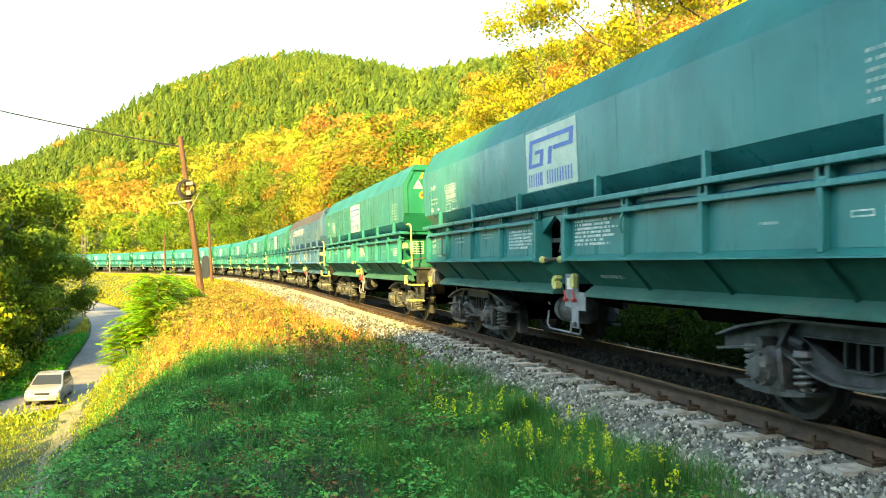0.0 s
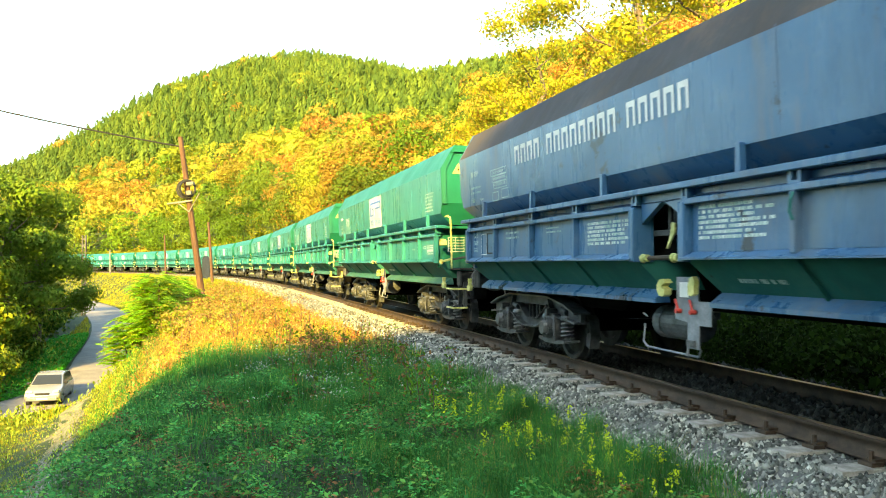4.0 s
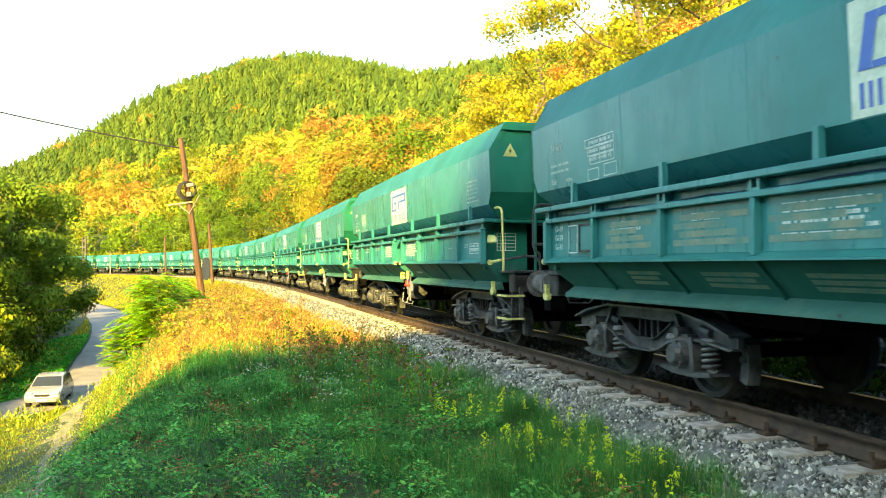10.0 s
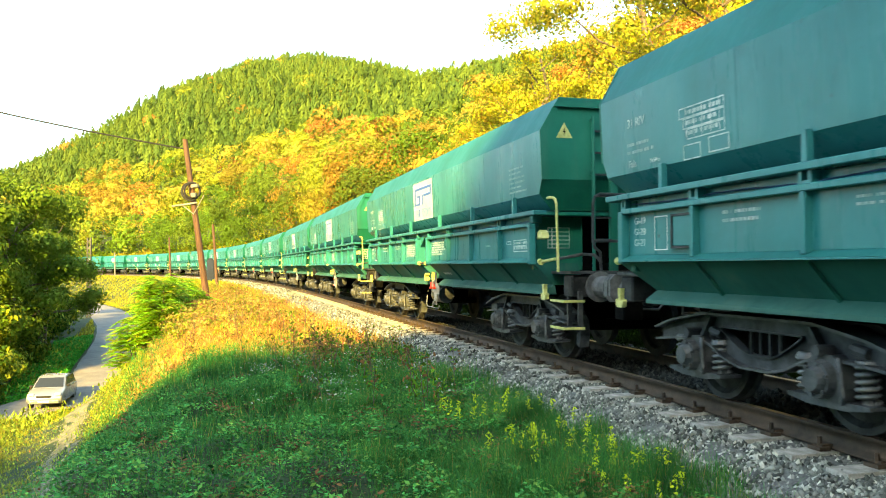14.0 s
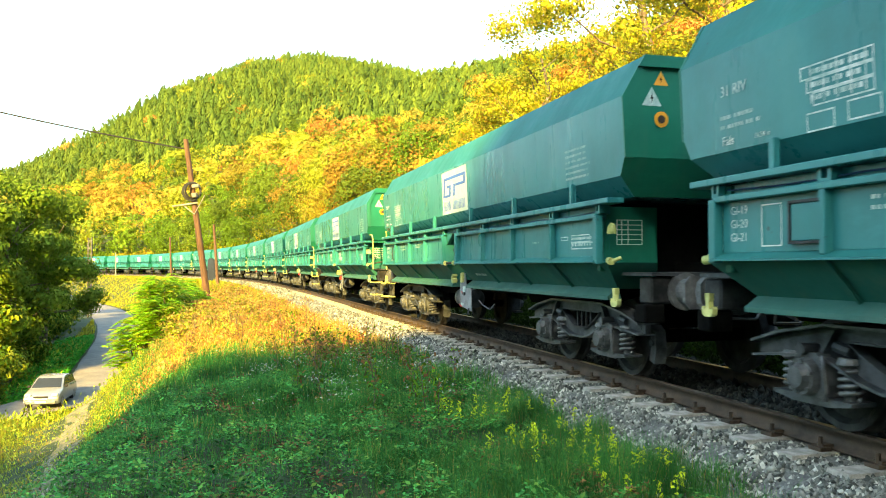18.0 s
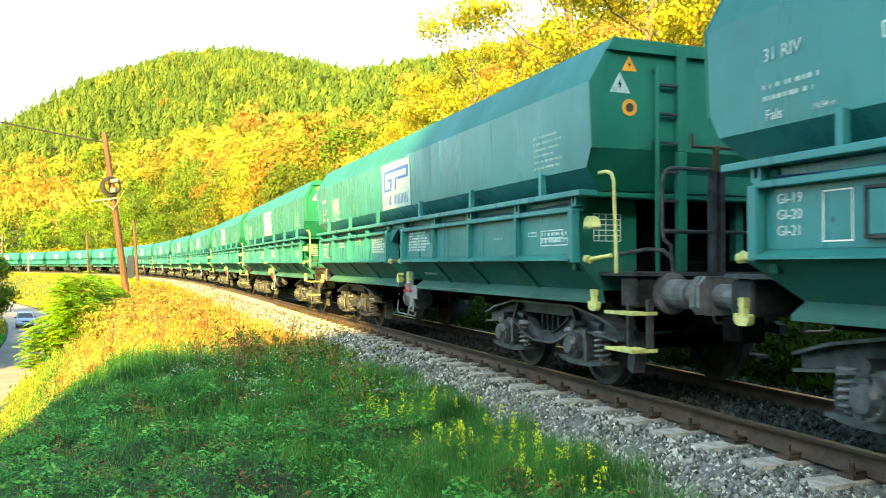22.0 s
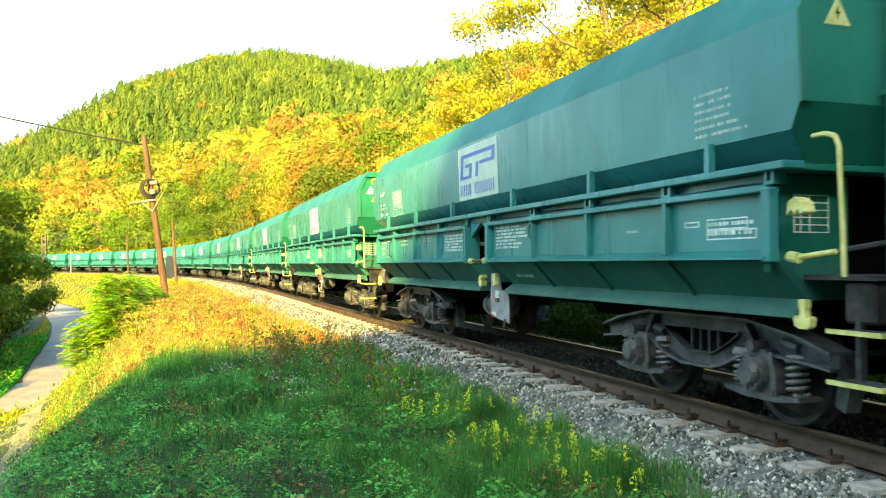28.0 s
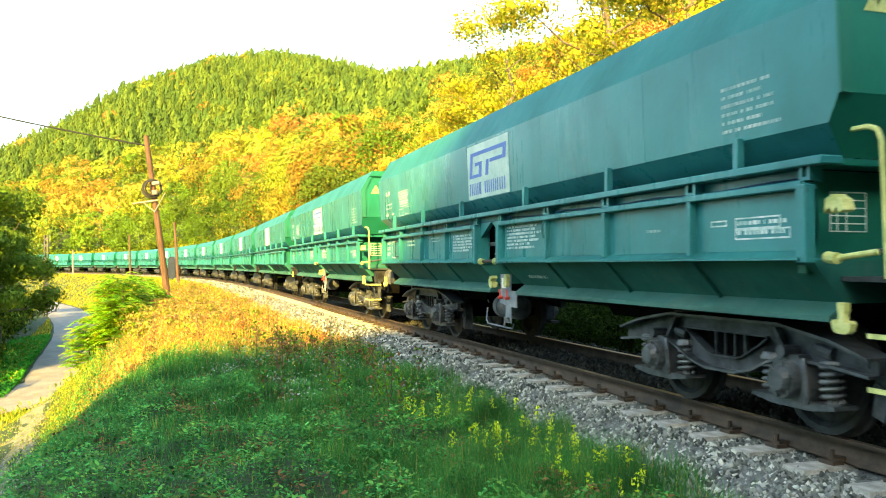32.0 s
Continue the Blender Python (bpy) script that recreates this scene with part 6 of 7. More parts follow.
                box(bm, EP + 0.004, EP + 0.07, -0.55, -0.44, 2.46, 3.54, 0.006)
                box(bm, EP + 0.004, EP + 0.07, -0.55, -0.44, 1.25, 2.458, 0.006)
                part("ladder_rail", bm, ends, w)
            for i in range(6) if sx > 0 else ():
                bm = bmesh.new()
                box(bm, EP + 0.03, EP + 0.075, -0.80, -0.54, 1.66 + i * 0.29, 1.682 + i * 0.29)
                part("rung", bm, DARK, w)
            for y in (0.5, 1.0):
                bm = bmesh.new()
                box(bm, sx * 5.88, sx * 5.98, y - 0.05, y + 0.05, 1.25, 2.0)
                part("end_post", bm, ends, w)
            for sy in sides:
                if sx > 0:
                    bm = bmesh.new()
                    pipe(bm, [(6.30, sy * 1.46, 2.21), (6.40, sy * 1.44, 2.215), (6.46, sy * 1.42, 2.19), (6.485, sy * 1.41, 2.12), (6.50, sy * 1.40, 1.6), (6.51, sy * 1.40, 1.24)], 0.018)
                    part("handrail", bm, YELLOW, w, "bent yellow handrail")
                if sy > 0:
                    continue
                if sx > 0:
                    for pts in ([(6.62, -0.96, 1.62), (6.62, -0.96, 2.12), (6.62, -0.93, 2.21), (6.62, -0.86, 2.25), (6.62, -0.40, 2.25)], [(6.62, -0.96, 1.64), (6.62, -0.94, 1.56), (6.62, -0.86, 1.50), (6.62, -0.84, 1.24)], [(6.62, -0.95, 1.64), (6.62, -0.40, 1.64)], [(6.62, -0.24, 2.25), (6.62, 0.90, 2.25), (6.62, 0.96, 2.17), (6.62, 0.96, 1.24)], [(6.62, -0.24, 1.64), (6.62, 0.96, 1.64)]):
                        bm = bmesh.new()
                        pipe(bm, pts, 0.019)
                        part("platform_rail", bm, DARK, w)
                for z in (0.86, 0.52) if sx > 0 else ():
                    bm = bmesh.new()
                    bmesh.ops.create_grid(bm, x_segments=7, y_segments=4, size=0.5, matrix=Matrix.Translation((sx * 6.64, sy * 1.33, z + 0.012)) @ Matrix.Diagonal((0.44, 0.26, 1, 1)))
                    bmesh.ops.wireframe(bm, faces=bm.faces[:], thickness=0.022, use_boundary=True, use_even_offset=True, use_replace=True)
                    st = part("step", bm, YELLOW if seed in (2, 3) else DARK, w, "yellow-painted tread" if seed in (2, 3) else "grimy open-mesh tread")
                    bm = bmesh.new()
                    box(bm, sx * 6.42, sx * 6.86, sy * 1.462, sy * 1.476, z + 0.002, z + 0.034)
                    box(bm, sx * 6.862, sx * 6.874, sy * 1.20, sy * 1.476, z + 0.002, z + 0.034)
                    part("step_edge", bm, YELLOW, st, "yellow step edge")
                if sx < 0:
                    bm = bmesh.new()
                    box(bm, -6.62, -6.40, -1.34, -1.10, 0.72, 0.915, 0.015)
                    part("bracket_box", bm, BLACK, w)
                for x in (6.48, 6.80) if sx > 0 else ():
                    bm = bmesh.new()
                    box(bm, sx * (x - 0.02), sx * (x + 0.02), sy * 1.20, sy * 1.26, 0.52, 1.0)
                    part("step_hanger", bm, DARK, w)
                bm = bmesh.new()
                y = sy * 1.44
                hook = [(-0.038, 1.06), (0.038, 1.06), (0.038, 1.01), (0.026, 0.985), (0.03, 0.93), (0.06, 0.915), (0.085, 0.945), (0.10, 0.925), (0.085, 0.875), (0.045, 0.855), (-0.045, 0.855), (-0.085, 0.875), (-0.10, 0.925), (-0.085, 0.945), (-0.06, 0.915), (-0.03, 0.93), (-0.026, 0.985), (-0.038, 1.01)]
                prism(bm, [(sx * 6.22 + p * 0.85, q + 0.02) for p, q in hook], min(y, y + sy * 0.05), max(y, y + sy * 0.05))
                lx = 6.20 if sx > 0 else -6.10
                part("rope_hook", bm, YELLOW, w, "yellow anchor-shaped tow hook")
                bm = bmesh.new()
                prism(bm, [(lx + 0.78 * p, 1.72 + 0.78 * q) for p, q in ((-0.10, -0.06), (-0.08, 0.06), (0, 0.10), (0.09, 0.05), (0.12, -0.04), (0.06, -0.06), (0.04, -0.01), (0, -0.06), (-0.04, -0.01))], min(sy * 1.43, sy * (1.53 if sx > 0 else 1.46)), max(sy * 1.43, sy * (1.53 if sx > 0 else 1.46)))
                part("cam_latch", bm, YELLOW, w, "chipped yellow cam latch")
                bm = bmesh.new()
                rod(bm, (sx * 6.10, sy * 1.48, 1.38), (sx * 6.22, sy * 1.51, 1.37), 0.04, seg=10)
                rod(bm, (sx * 6.22, sy * 1.50, 1.375), (sx * (6.46 if sx > 0 else 6.27), sy * 1.42, 1.41), 0.021, seg=8)
                part("lock_bar", bm, YELLOW, w, "yellow locking bar with a knob")
            bm = bmesh.new()
            pipe(bm, [(sx * 6.64, -0.45, 0.95), (sx * 6.72, -0.42, 0.76), (sx * 6.76, -0.1, 0.75), (sx * 6.72, 0.1, 0.95)], 0.014)
            part("shunter_grip", bm, TREAD, w)
            if sx > 0:
                for y in (-0.37, -0.27):
                    bm = bmesh.new()
                    box(bm, 6.57, 6.65, y - 0.025, y + 0.025, 1.0, 2.24)
                    part("brake_column", bm, DARK, w)
                bm = bmesh.new()
                rod(bm, (6.61, -0.32, 2.24), (6.61, -0.32, 2.45), 0.032)
                rod(bm, (6.61, -0.60, 2.47), (6.61, -0.04, 2.47), 0.017)
                rod(bm, (6.61, -0.60, 2.47), (6.61, -0.60, 2.60), 0.015)
                bmesh.ops.create_icosphere(bm, subdivisions=1, radius=0.045, matrix=Matrix.Translation((6.61, -0.32, 2.46)))
                part("brake_crank", bm, RUST, w, "rusty hand brake crank")
                bm = bmesh.new()
                pipe(bm, [(6.30, -1.38, 1.40), (6.50, -1.05, 1.47), (6.58, -0.92, 1.46), (6.63, -0.86, 1.38), (6.64, -0.85, 1.24)], 0.020)
                part("brake_pipe", bm, DARK, w)
    if turned:
        # a wagon marshalled the other way round: everything but its painted marks changes ends
        for q in w.children:
            q.data.transform(Matrix.Diagonal((-1, 1, 1, 1)))
            q.data.flip_normals()
            for r in q.children:
                r.data.transform(Matrix.Diagonal((-1, 1, 1, 1)))
                r.data.flip_normals()
    # signs on the raked end facing the line ahead
    if full:
        XE = EM if turned else EP
        def tri(y, z, r, material, name):
            bm = bmesh.new()
            x = XE + 0.006
            v = [bm.verts.new((x, y + dy, z + dz)) for dy, dz in ((-r, -r * 0.75), (r, -r * 0.75), (0, r))]
            bm.faces.new(v)
            t = part(name, bm, material, w, "triangular warning sign")
            bm = bmesh.new()
            vv = [bm.verts.new((x + 0.004, y + dy * r, z + dz * r)) for dy, dz in ((0.05, 0.45), (-0.18, -0.1), (-0.02, -0.1), (-0.08, -0.55), (0.18, 0.05), (0.02, 0.05))]
            bm.faces.new(vv)
            part("bolt_mark", bm, BLACK, t)
        # large triangle, with a small one and a round label over and under it on some wagons
        tri(-1.19, 3.11, 0.118, YELLOW if sign == "warn" else WORN, "warning_sign")
        if sign != "warn":
            yy, zt, zr = (-1.08, 3.31, 2.88) if sign == "white" else (-1.10, 2.90, 3.32)
            tri(yy, zt, 0.088, ORANGE, "warning_sign")
            turn_x = Euler((0, radians(90), 0)).to_matrix().to_4x4()
            bm = bmesh.new()
            bmesh.ops.create_cone(bm, cap_ends=True, segments=16, radius1=0.085, radius2=0.085, depth=0.006, matrix=Matrix.Translation((XE + 0.008, yy, zr)) @ turn_x)
            disc = part("round_sign", bm, ORANGE, w, "round orange label")
            bm = bmesh.new()
            bmesh.ops.create_cone(bm, cap_ends=True, segments=10, radius1=0.045, radius2=0.045, depth=0.006, matrix=Matrix.Translation((XE + 0.014, yy, zr)) @ turn_x)
            part("pictogram", bm, RUST, disc)
        # chalk table on the corner plate
        bm = bmesh.new()
        for i in range(6):
            z = 1.56 + i * 0.055
            box(bm, 5.934, 5.937, -1.30, -0.98, z, z + 0.008)
        for y in (-1.30, -1.24, -1.16, -0.985):
            box(bm, 5.934, 5.937, y, y + 0.008, 1.56, 1.843)
        tagged(part("chalk_table", bm, WHITE, w, "white painted chalk table"), kind="stuff")
        # painted marks on the near side
        yb = -1.519
        if mark:
            logo(w, rs, 0.30 if turned else 0.0)
        else:
            y, x, word = side_y, -3.9, []
            for run_ in (4, 0, 8, 0, 5):
                for i in range(run_):
                    word += [(x, x + 0.05, 2.72, 2.98), (x + 0.13, x + 0.18, 2.72, 2.98), (x + 0.05, x + 0.13, 2.92, 2.98)]
                    x += 0.24
                if run_ == 0:
                    x += 0.18
            stencil(w, "name_bar", word, y, WHITE, "row of upright white painted bars")
        stencil(w, "owner_text", text_rects(rs, 5.05, 5.72, 2.34, 2.74, 6), lambda z: side_y(z), WORN, "rows of small white print")
        stencil(w, "number_bar", text_rects(rs, -5.95, -5.4, 2.44, 2.60, 2, 0.2), lambda z: side_y(z), WORN, "white painted bars")
        me = word_mesh("31 RIV", 0.13, NOTICE)
        ob = part_of("lettering", me, NOTICE, w, "white painted lettering")
        ob.location = (-5.93, side_y(2.75) - 0.004, 2.74)
        me = word_mesh(code, 0.11, NOTICE)
        ob = part_of("lettering", me, NOTICE, w, "white painted lettering")
        ob.location = (-5.93, side_y(2.36) - 0.003, 2.33)
        ob = part_of("lettering", word_mesh("14.54 m", 0.06, NOTICE), NOTICE, w, "small white painted lettering")
        ob.location = (-5.5, side_y(2.36) - 0.003, 2.335)
        grid = []
        for i in range(3):
            grid += frame_rects(-4.95 + 0.06 * i, -4.25, 2.66 - i * 0.1, 2.76 - i * 0.1)
        grid += frame_rects(-4.9, -4.62, 2.28, 2.42) + frame_rects(-4.5, -4.2, 2.30, 2.44)
        for i in range(5):
            grid.append((-4.85 + 0.13 * i, -4.84 + 0.13 * i, 2.48, 2.75))
        stencil(w, "load_table", grid + text_rects(rs, -4.85, -4.3, 2.47, 2.75, 3, 0.1), lambda z: side_y(z), NOTICE, "white painted load limit table")
        if notices:
            stencil(w, "notice", text_rects(rs, -1.6, -0.62, 1.53, 1.80, 6, 0.3, 0.008, 0.012), yb, NOTICE, "rows of small white print on a flap")
        if notices and not turned:
            stencil(w, "notice", text_rects(rs, 0.60, 1.64, 1.53, 1.84, 7, 0.35, 0.007, 0.010), yb, NOTICE, "rows of small white print on a flap")
        stencil(w, "small_notice", text_rects(rs, -4.3, -3.7, 1.66, 1.80, 2, 0.2) + text_rects(rs, -2.8, -2.3, 1.70, 1.80, 2, 0.3) + text_rects(rs, 3.95, 4.2, 1.6, 1.66, 1, 0.1), yb, WORN)
        if faded:
            # old notices, painted out and worn to bars
            for a, b in ((-4.45, -3.5), (-3.1, -2.0), (-1.75, -0.65), (2.0, 3.1), (3.5, 4.5)):
                stencil(w, "worn_notice", [(a + 0.1 * (i % 2), b - 0.15 * ((i * 7) % 3), 1.50 + 0.075 * i, 1.555 + 0.075 * i) for i in range(4)], yb - 0.001, FADED, "faded tan painted bars")
                stencil(w, "worn_notice", [(a + 0.3, b - 0.1 * (i % 2), 1.13 + 0.05 * i, 1.165 + 0.05 * i) for i in range(3)], lambda z: -(1.24 + (z - 1.06) / 0.3 * 0.29) - 0.006, FADED, "faded tan painted bars")
        stencil(w, "inspection_grid", frame_rects(5.2, 5.8, 1.52, 1.60) + frame_rects(5.2, 5.7, 1.60, 1.69) + text_rects(rs, 5.22, 5.78, 1.53, 1.68, 2, 0.1) + frame_rects(4.9, 5.1, 1.63, 1.68), yb, NOTICE, "small white inspection table")
        tagged(stencil(w, "chute_text", text_rects(rs, 0.95, 1.55, 1.13, 1.22, 1, 0.1, 0.008), lambda z: -(1.24 + (z - 1.06) / 0.3 * 0.29) - 0.006, WORN), kind="stuff")
        for i, tx in enumerate(("Gl-19", "Gl-20", "Gl-21")):
            ob = part_of("lettering", word_mesh(tx, 0.10, NOTICE), NOTICE, w)
            ob.location = (-5.82, yb, 1.74 - i * 0.11)
        bm = bmesh.new()
        box(bm, -5.05, -4.74, -1.545, -1.515, 1.50, 1.78, 0.008)
        hatch = part("hatch", bm, paint, w, "small hinged hatch")
        bm = bmesh.new()
        for a, b, c, d in frame_rects(-5.07, -4.72, 1.48, 1.80, 0.02):
            box(bm, a, b, -1.555, -1.516, c, d)
        part("hatch_frame", bm, DARK, hatch)
        stencil(w, "label_holder", frame_rects(-5.42, -5.18, 1.47, 1.80, 0.010), yb, WHITE)
        # doorway gear: yellow lock rod, cam, valve plate, air tank
        bm = bmesh.new()
        rod(bm, (-0.20, -1.55, 1.378), (0.30, -1.55, 1.385), 0.022, seg=8)
        bar = part("lock_rod", bm, RUST, w, "rusty locking rod between yellow knobs")
        for x in (-0.24, 0.31):
            bm = bmesh.new()
            rod(bm, (x - 0.055, -1.555, 1.378), (x - 0.015, -1.56, 1.378), 0.046, 0.040, seg=12)
            rod(bm, (x - 0.015, -1.555, 1.378), (x + 0.04, -1.56, 1.380), 0.034, 0.036, seg=12)
            part("knob", bm, YELLOW, bar, "yellow knob")
        bm = bmesh.new()
        prism(bm, [(-0.10 + (p + 0.22) * 0.9, 1.10 + (q - 1.12) * 0.9) for p, q in ((-0.30, 1.07), (-0.31, 1.14), (-0.26, 1.20), (-0.18, 1.21), (-0.13, 1.17), (-0.18, 1.16), (-0.22, 1.13), (-0.18, 1.10), (-0.15, 1.11), (-0.16, 1.04), (-0.21, 1.02), (-0.27, 1.03))], -1.48, -1.40)
        part("cam_hook", bm, YELLOW, w, "yellow cam hook")
        bm = bmesh.new()
        prism(bm, [(0.33, 1.04), (0.32, 1.12), (0.35, 1.19), (0.40, 1.21), (0.43, 1.17), (0.42, 1.05), (0.38, 1.03)], -1.46, -1.41)
        part("cam_hook", bm, YELLOW, w, "yellow cam hook")
        # hanging valve plate: a cross, or a broad sheet cut at one corner
        bm = bmesh.new()
        if plate == "cross":
            out = [(-0.02, 1.20), (0.34, 1.20), (0.34, 0.98), (0.54, 0.98), (0.54, 0.76), (0.35, 0.76), (0.35, 0.54), (0.16, 0.54), (0.16, 0.78), (-0.04, 0.80), (-0.04, 0.98), (-0.02, 0.98)]
        else:
            out = [(0.0, 0.95), (0.02, 1.2), (0.30, 1.2), (0.40, 0.97), (0.62, 0.95), (0.66, 0.86), (0.67, 0.53), (0.02, 0.60)]
        prism(bm, out, -1.36, -1.345)
        plate_ob = part("valve_plate", bm, PLATE, w, "bare grey metal valve plate")
        if plate == "cross":
            for x in (-0.02, 0.22):
                bm = bmesh.new()
                rod(bm, (x, -1.375, 0.985), (x + 0.09, -1.40, 0.885), 0.013)
                rod(bm, (x + 0.09, -1.37, 0.88), (x + 0.09, -1.43, 0.88), 0.022, seg=8)
                part("valve_lever", bm, RED, plate_ob, "dull red valve lever")
            bm = bmesh.new()
            box(bm, 0.05, 0.19, -1.372, -1.362, 1.01, 1.15)
            part("paper_label", bm, WHITE, plate_ob)
            bm = bmesh.new()
            box(bm, 0.19, 0.31, -1.40, -1.362, 0.56, 0.62, 0.008)
            rod(bm, (0.24, -1.40, 0.60), (0.26, -1.42, 0.48), 0.013)
            part("cock", bm, SPRING, plate_ob, "small grey cock")
        else:
            for x, z in ((0.20, 0.84), (0.06, 0.61)):
                bm = bmesh.new()
                box(bm, x, x + 0.15, -1.372, -1.362, z, z + (0.12 if z > 0.7 else 0.05), 0.004)
                part("paper_label", bm, NOTICE, plate_ob)
                bm = bmesh.new()
                rod(bm, (x - 0.02, -1.385, z + 0.02), (x + 0.10, -1.39, z - 0.01), 0.012)
                part("valve_lever", bm, RED, plate_ob, "dull red valve lever")
            bm = bmesh.new()
            box(bm, 0.26, 0.36, -1.40, -1.373, 0.80, 0.86, 0.008)
            rod(bm, (0.56, -1.37, 0.58), (0.60, -1.40, 0.47), 0.014)
            part("cock", bm, DARK, plate_ob)
        bm = bmesh.new()
        back = -1.06 if turned else -0.86
        rod(bm, (back + 0.06, -1.0, 0.72), (-0.15, -1.0, 0.72), 0.17, seg=24)
        rod(bm, (back, -1.0, 0.72), (back + 0.06, -1.0, 0.72), 0.12, 0.17, seg=24)
        rod(bm, (back + 0.18, -1.0, 0.72), (back + 0.21, -1.0, 0.72), 0.178, seg=24)
        part("air_tank", bm, STEELGREY, w, "dull steel air tank")
        if plate == "cross" or turned:
            bm = bmesh.new()
            if turned:
                pipe(bm, [(0.62, -1.2, 0.72), (0.95, -1.25, 0.66), (1.45, -1.28, 0.60), (1.62, -1.26, 0.70)], 0.010)
            else:
                pipe(bm, [(-0.92, -1.2, 0.80), (-0.76, -1.25, 0.78)], 0.010)
                pipe(bm, [(-0.80, -1.25, 0.70), (-0.80, -1.27, 0.52), (-0.70, -1.28, 0.47), (0.24, -1.29, 0.46), (0.26, -1.28, 0.53)], 0.011)
            part("release_rod", bm, PLATE, w, "thin bare release rod")
        # door gear seen in the doorway: bar, hanging rods, pointed lever
        bm = bmesh.new()
        box(bm, -0.41, 0.37, -1.38, -1.34, 1.60, 1.655, 0.006)
        gear = part("door_bar", bm, DARK if turned else STEELGREY, w)
        for x in (-0.12, -0.02, 0.07):
            bm = bmesh.new()
            rod(bm, (x, -1.36, 1.656), (x, -1.36, 1.90), 0.020, seg=8)
            part("hanging_rod", bm, DARK, gear)
        if notices and not turned:
            bm = bmesh.new()
            prism(bm, [(-0.02, 1.72), (0.03, 1.71), (0.025, 1.62), (-0.10, 1.47), (-0.115, 1.475), (-0.05, 1.60)], -1.41, -1.39)
            part("door_lever", bm, YELLOW if seed != 1 else PLATE, gear, "pale pointed lever")
        bm = bmesh.new()
        pipe(bm, [(1.89, -1.59, 1.84), (1.90, -1.615, 1.79), (1.88, -1.61, 1.70), (1.90, -1.60, 1.64)], 0.013)
        part("rib_clip", bm, DULL_GREEN, w)
    for cx in (-4.47, 4.44):
        bg = bogie(w, cx, full)
        for ax in (-0.9, 0.9):
            wheelset(bg, ax)
    return tagged(w, label, "wagon", "wagons of the train")


# distance run by the train at given times, metres
RUN = [(0.0, -6.8), (1.0, 1.1), (3.0, 16.96), (5.0, 32.65), (7.0, 48.3), (9.0, 63.94), (12.0, 87.3), (14.0, 102.7), (17.0, 125.74), (20.0, 148.7), (22.0, 163.93),
       (24.0, 179.07), (25.0, 186.66), (28.0, 209.85), (28.5, 213.6), (30.0, 224.32), (32.0, 239.26)]


def run(t):
    return float(np.interp(t, [r[0] for r in RUN], [r[1] for r in RUN]))


def wagon_pose(s):
    a, b = Vector(line_at(s - BOGIES / 2)), Vector(line_at(s + BOGIES / 2))
    d = a - b
    m = (a + b) / 2
    return pose(m.x, m.y, m.z, 0, math.degrees(math.asin(-d.z / d.length)), math.degrees(math.atan2(d.y, d.x)))


WAGONS = []


def train():
    near = "weathered green steel hopper wagon with a white and blue side panel"
    kinds = [wagon(GREEN, near, seed=1), wagon(GREEN, near, seed=2, code="Falns", plate="square", sign="white", turned=True, notices=False), wagon(GREEN, near, seed=3, sign="white"), wagon(GREEN, near, seed=6, plate="square"), wagon(GREEN, "weathered green steel hopper wagon with faded tan patches on its flaps", seed=7, faded=True), wagon(GREEN, near, seed=8, sign="round"), wagon(GREEN, near, seed=9, notices=False)]
    blue = wagon(BLUE, "peeling blue steel hopper wagon with white side marks", seed=4, mark=False)
    light = wagon(GREEN, "green steel hopper wagon far back in the train", full=False, seed=5)
    stencil(light, "logo_panel", [(-0.96, 0.66, 2.28, 3.10)], side_y, WHITE)
    used = set()
    special = {1: 2, 3: 6, 5: 4, 7: 3, 9: 3, 10: 1, 11: 2, 12: 2, 13: 5, 15: 3, 16: 5}
    for k in range(-1, 37):
        src = blue if k == 2 else light if k > 18 else kinds[special.get(k, 0)]
        ob = copy_thing(src, Matrix()) if src in used else src
        used.add(src)
        WAGONS.append((k, ob))


train()

KEY_TIMES = sorted({r[0] for r in RUN} | {10.5, 15.5, 18.5, 26.5})
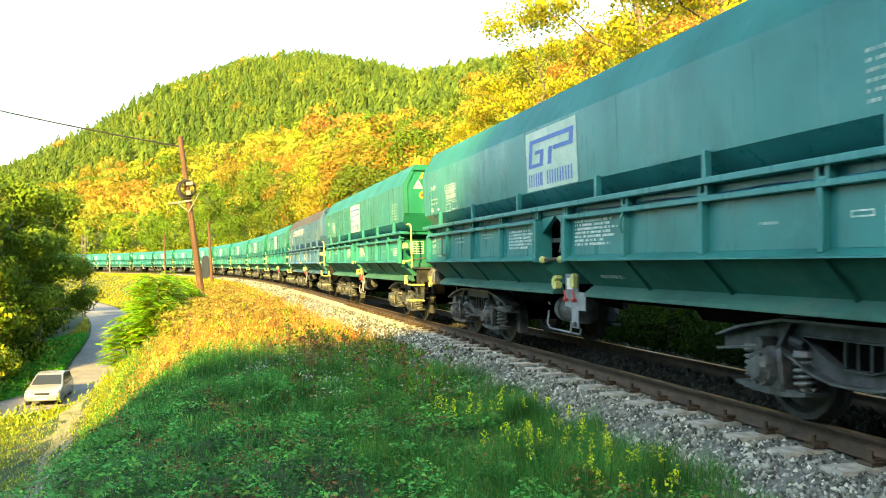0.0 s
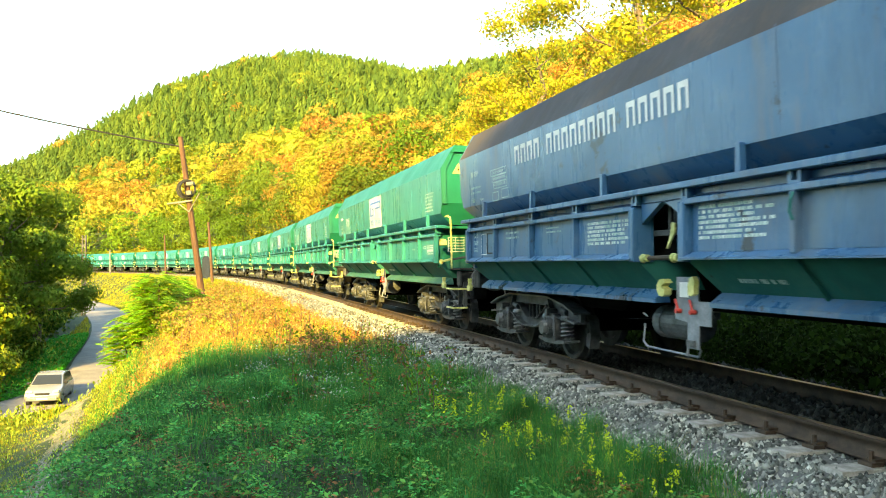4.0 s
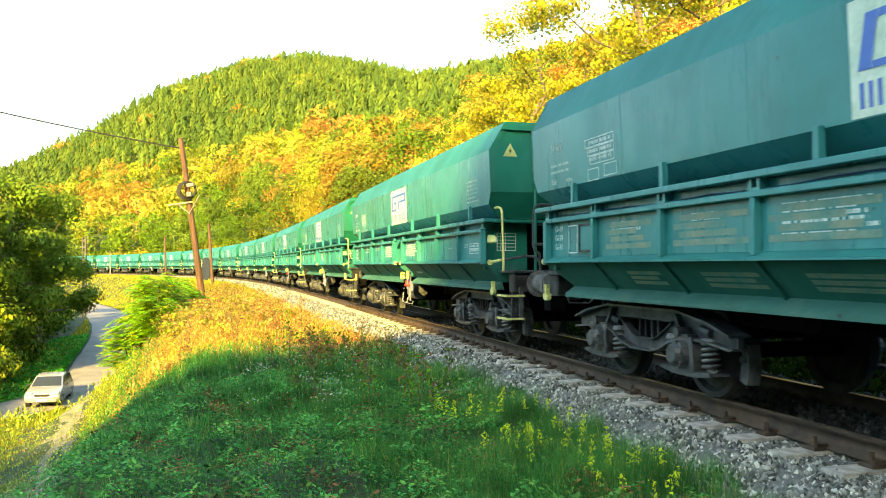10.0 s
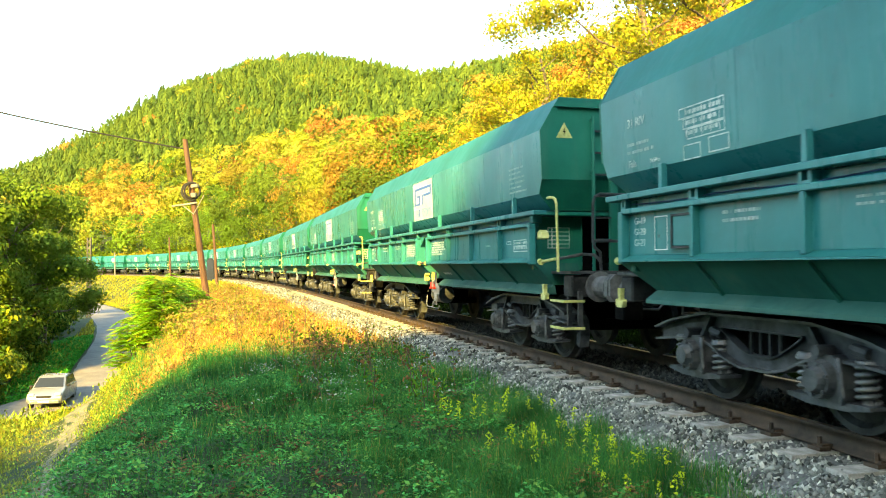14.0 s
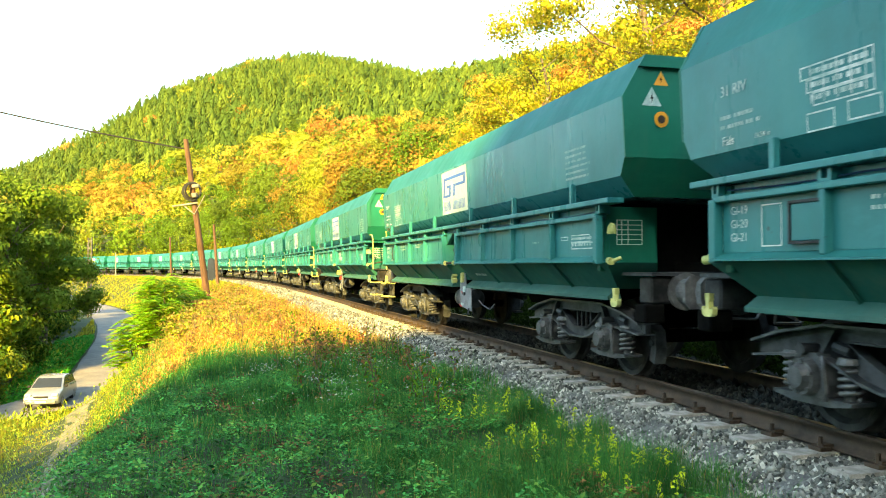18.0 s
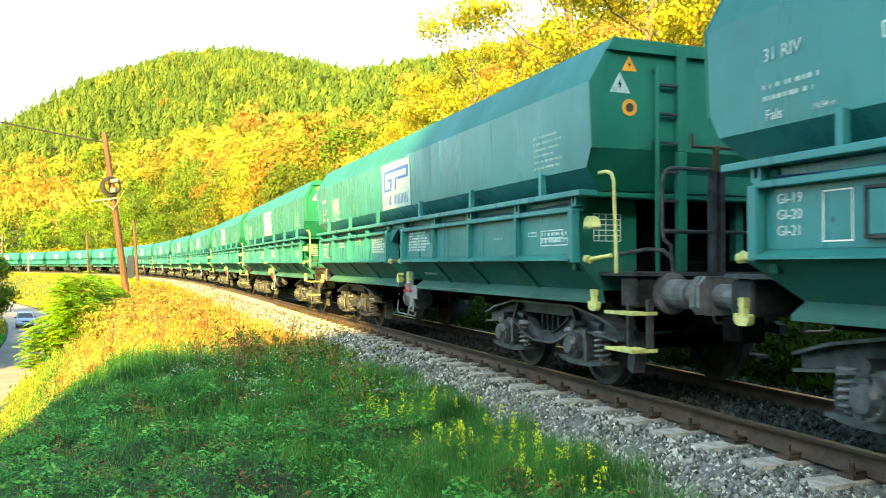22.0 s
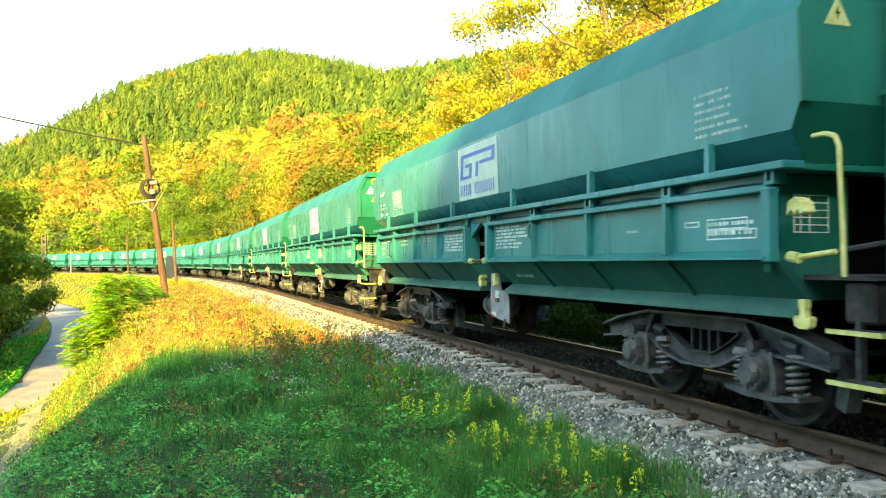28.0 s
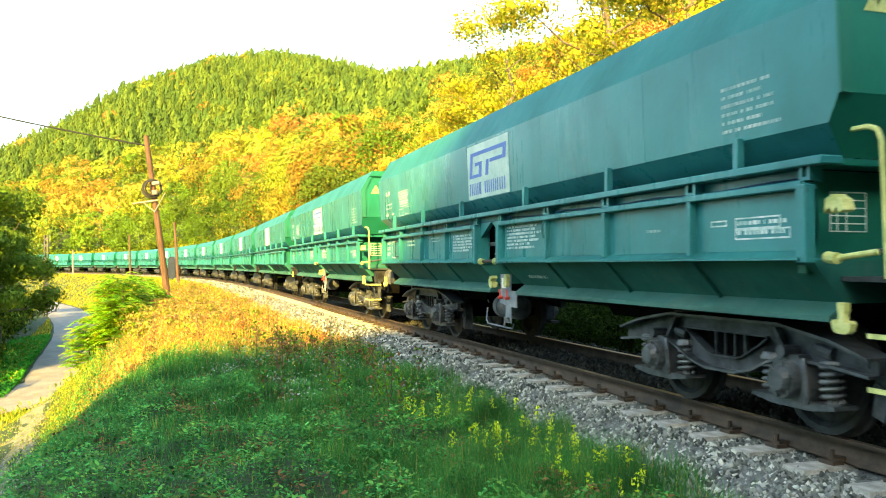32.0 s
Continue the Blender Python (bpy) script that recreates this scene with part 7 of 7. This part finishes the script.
# the cars' way along the road: seconds, metres along the line, offset across the road
CAR_A_WAY = [(0.0, -16.95, 35.1, -75), (9.0, -16.95, 35.1, -75), (13.0, -17.0, 35.0, -76), (19.0, -17.1, 34.8, -79), (20.5, -18.2, 33.7, -118), (22.0, -21.5, 31.4, -148), (23.5, -28.0, 29.0, -162), (25.0, -40.0, 28.0, -176), (32.0, -100.0, 28.6, -182)]
CAR_B_WAY = [(0.0, 262.0, 1.0), (17.0, 150.0, 1.2), (19.0, 116.0, 1.2), (21.0, 85.0, 1.0), (23.0, 64.0, 0.8), (24.5, 50.5, 0.8), (25.0, 44.5, 0.8), (25.5, 37.8, 0.8), (26.2, 36.0, 1.6)]


def car_xy(x, y, heading):
    return pose(x, y, float(height(x, y)[0]) + 0.12, 0, 0, heading)


def car_pose(s, off, turn=0.0):
    a, b = Vector(line_at(s + 1.2, float(road_lat(s + 1.2)) + off, -3.87)), Vector(line_at(s - 1.2, float(road_lat(s - 1.2)) + off, -3.87))
    d, m = b - a, (a + b) / 2
    return pose(m.x, m.y, m.z - float(dip(m.x, m.y)), 0, 0, math.degrees(math.atan2(d.y, d.x)) + turn)


def motions():
    for k, ob in WAGONS:
        walk(ob, [(t, wagon_pose(PITCH_W * k - run(t) - {3: 0.52, 10: 0.35}.get(k, 0.0))) for t in KEY_TIMES])
    # wheels: every set turns alike
    turns = np.arange(0, 32.01, 0.08)
    first = None
    for k, ob in WAGONS:
        for q in ob.children_recursive:
            if not q.name.startswith("wheelset"):
                continue
            if first is None:
                walk(q, [(float(t), Matrix.Translation(q.location) @ Euler((0, (run(float(t)) + 6.8) / 0.46 % 6.283185, 0)).to_matrix().to_4x4()) for t in turns])
                first, at = q, q.location.copy()
                rot_only(q)
            else:
                q.rotation_mode = "QUATERNION"
                q.animation_data_create()
                q.animation_data.action = first.animation_data.action
                q.animation_data.action_slot = first.animation_data.action_slot
    walk(CAR_A, [(t, car_xy(x, y, a)) for t, x, y, a in CAR_A_WAY])
    walk(CAR_B, [(t, car_pose(s, o)) for t, s, o in CAR_B_WAY[:-1]] + [(26.2, car_xy(-18.6, 33.4, -125)), (27.0, car_xy(-26.0, 29.6, -160)), (28.5, car_xy(-44.0, 27.7, -176)), (32.0, car_xy(-95.0, 28.4, -182))])


def rot_only(q):
    """Leave the turn alone in the shared action, so that each set keeps its own place."""
    a = q.animation_data
    bag = a.action.layers[0].strips[0].channelbag(a.action_slot)
    for c in [c for c in bag.fcurves if c.data_path == "location"]:
        bag.fcurves.remove(c)


motions()
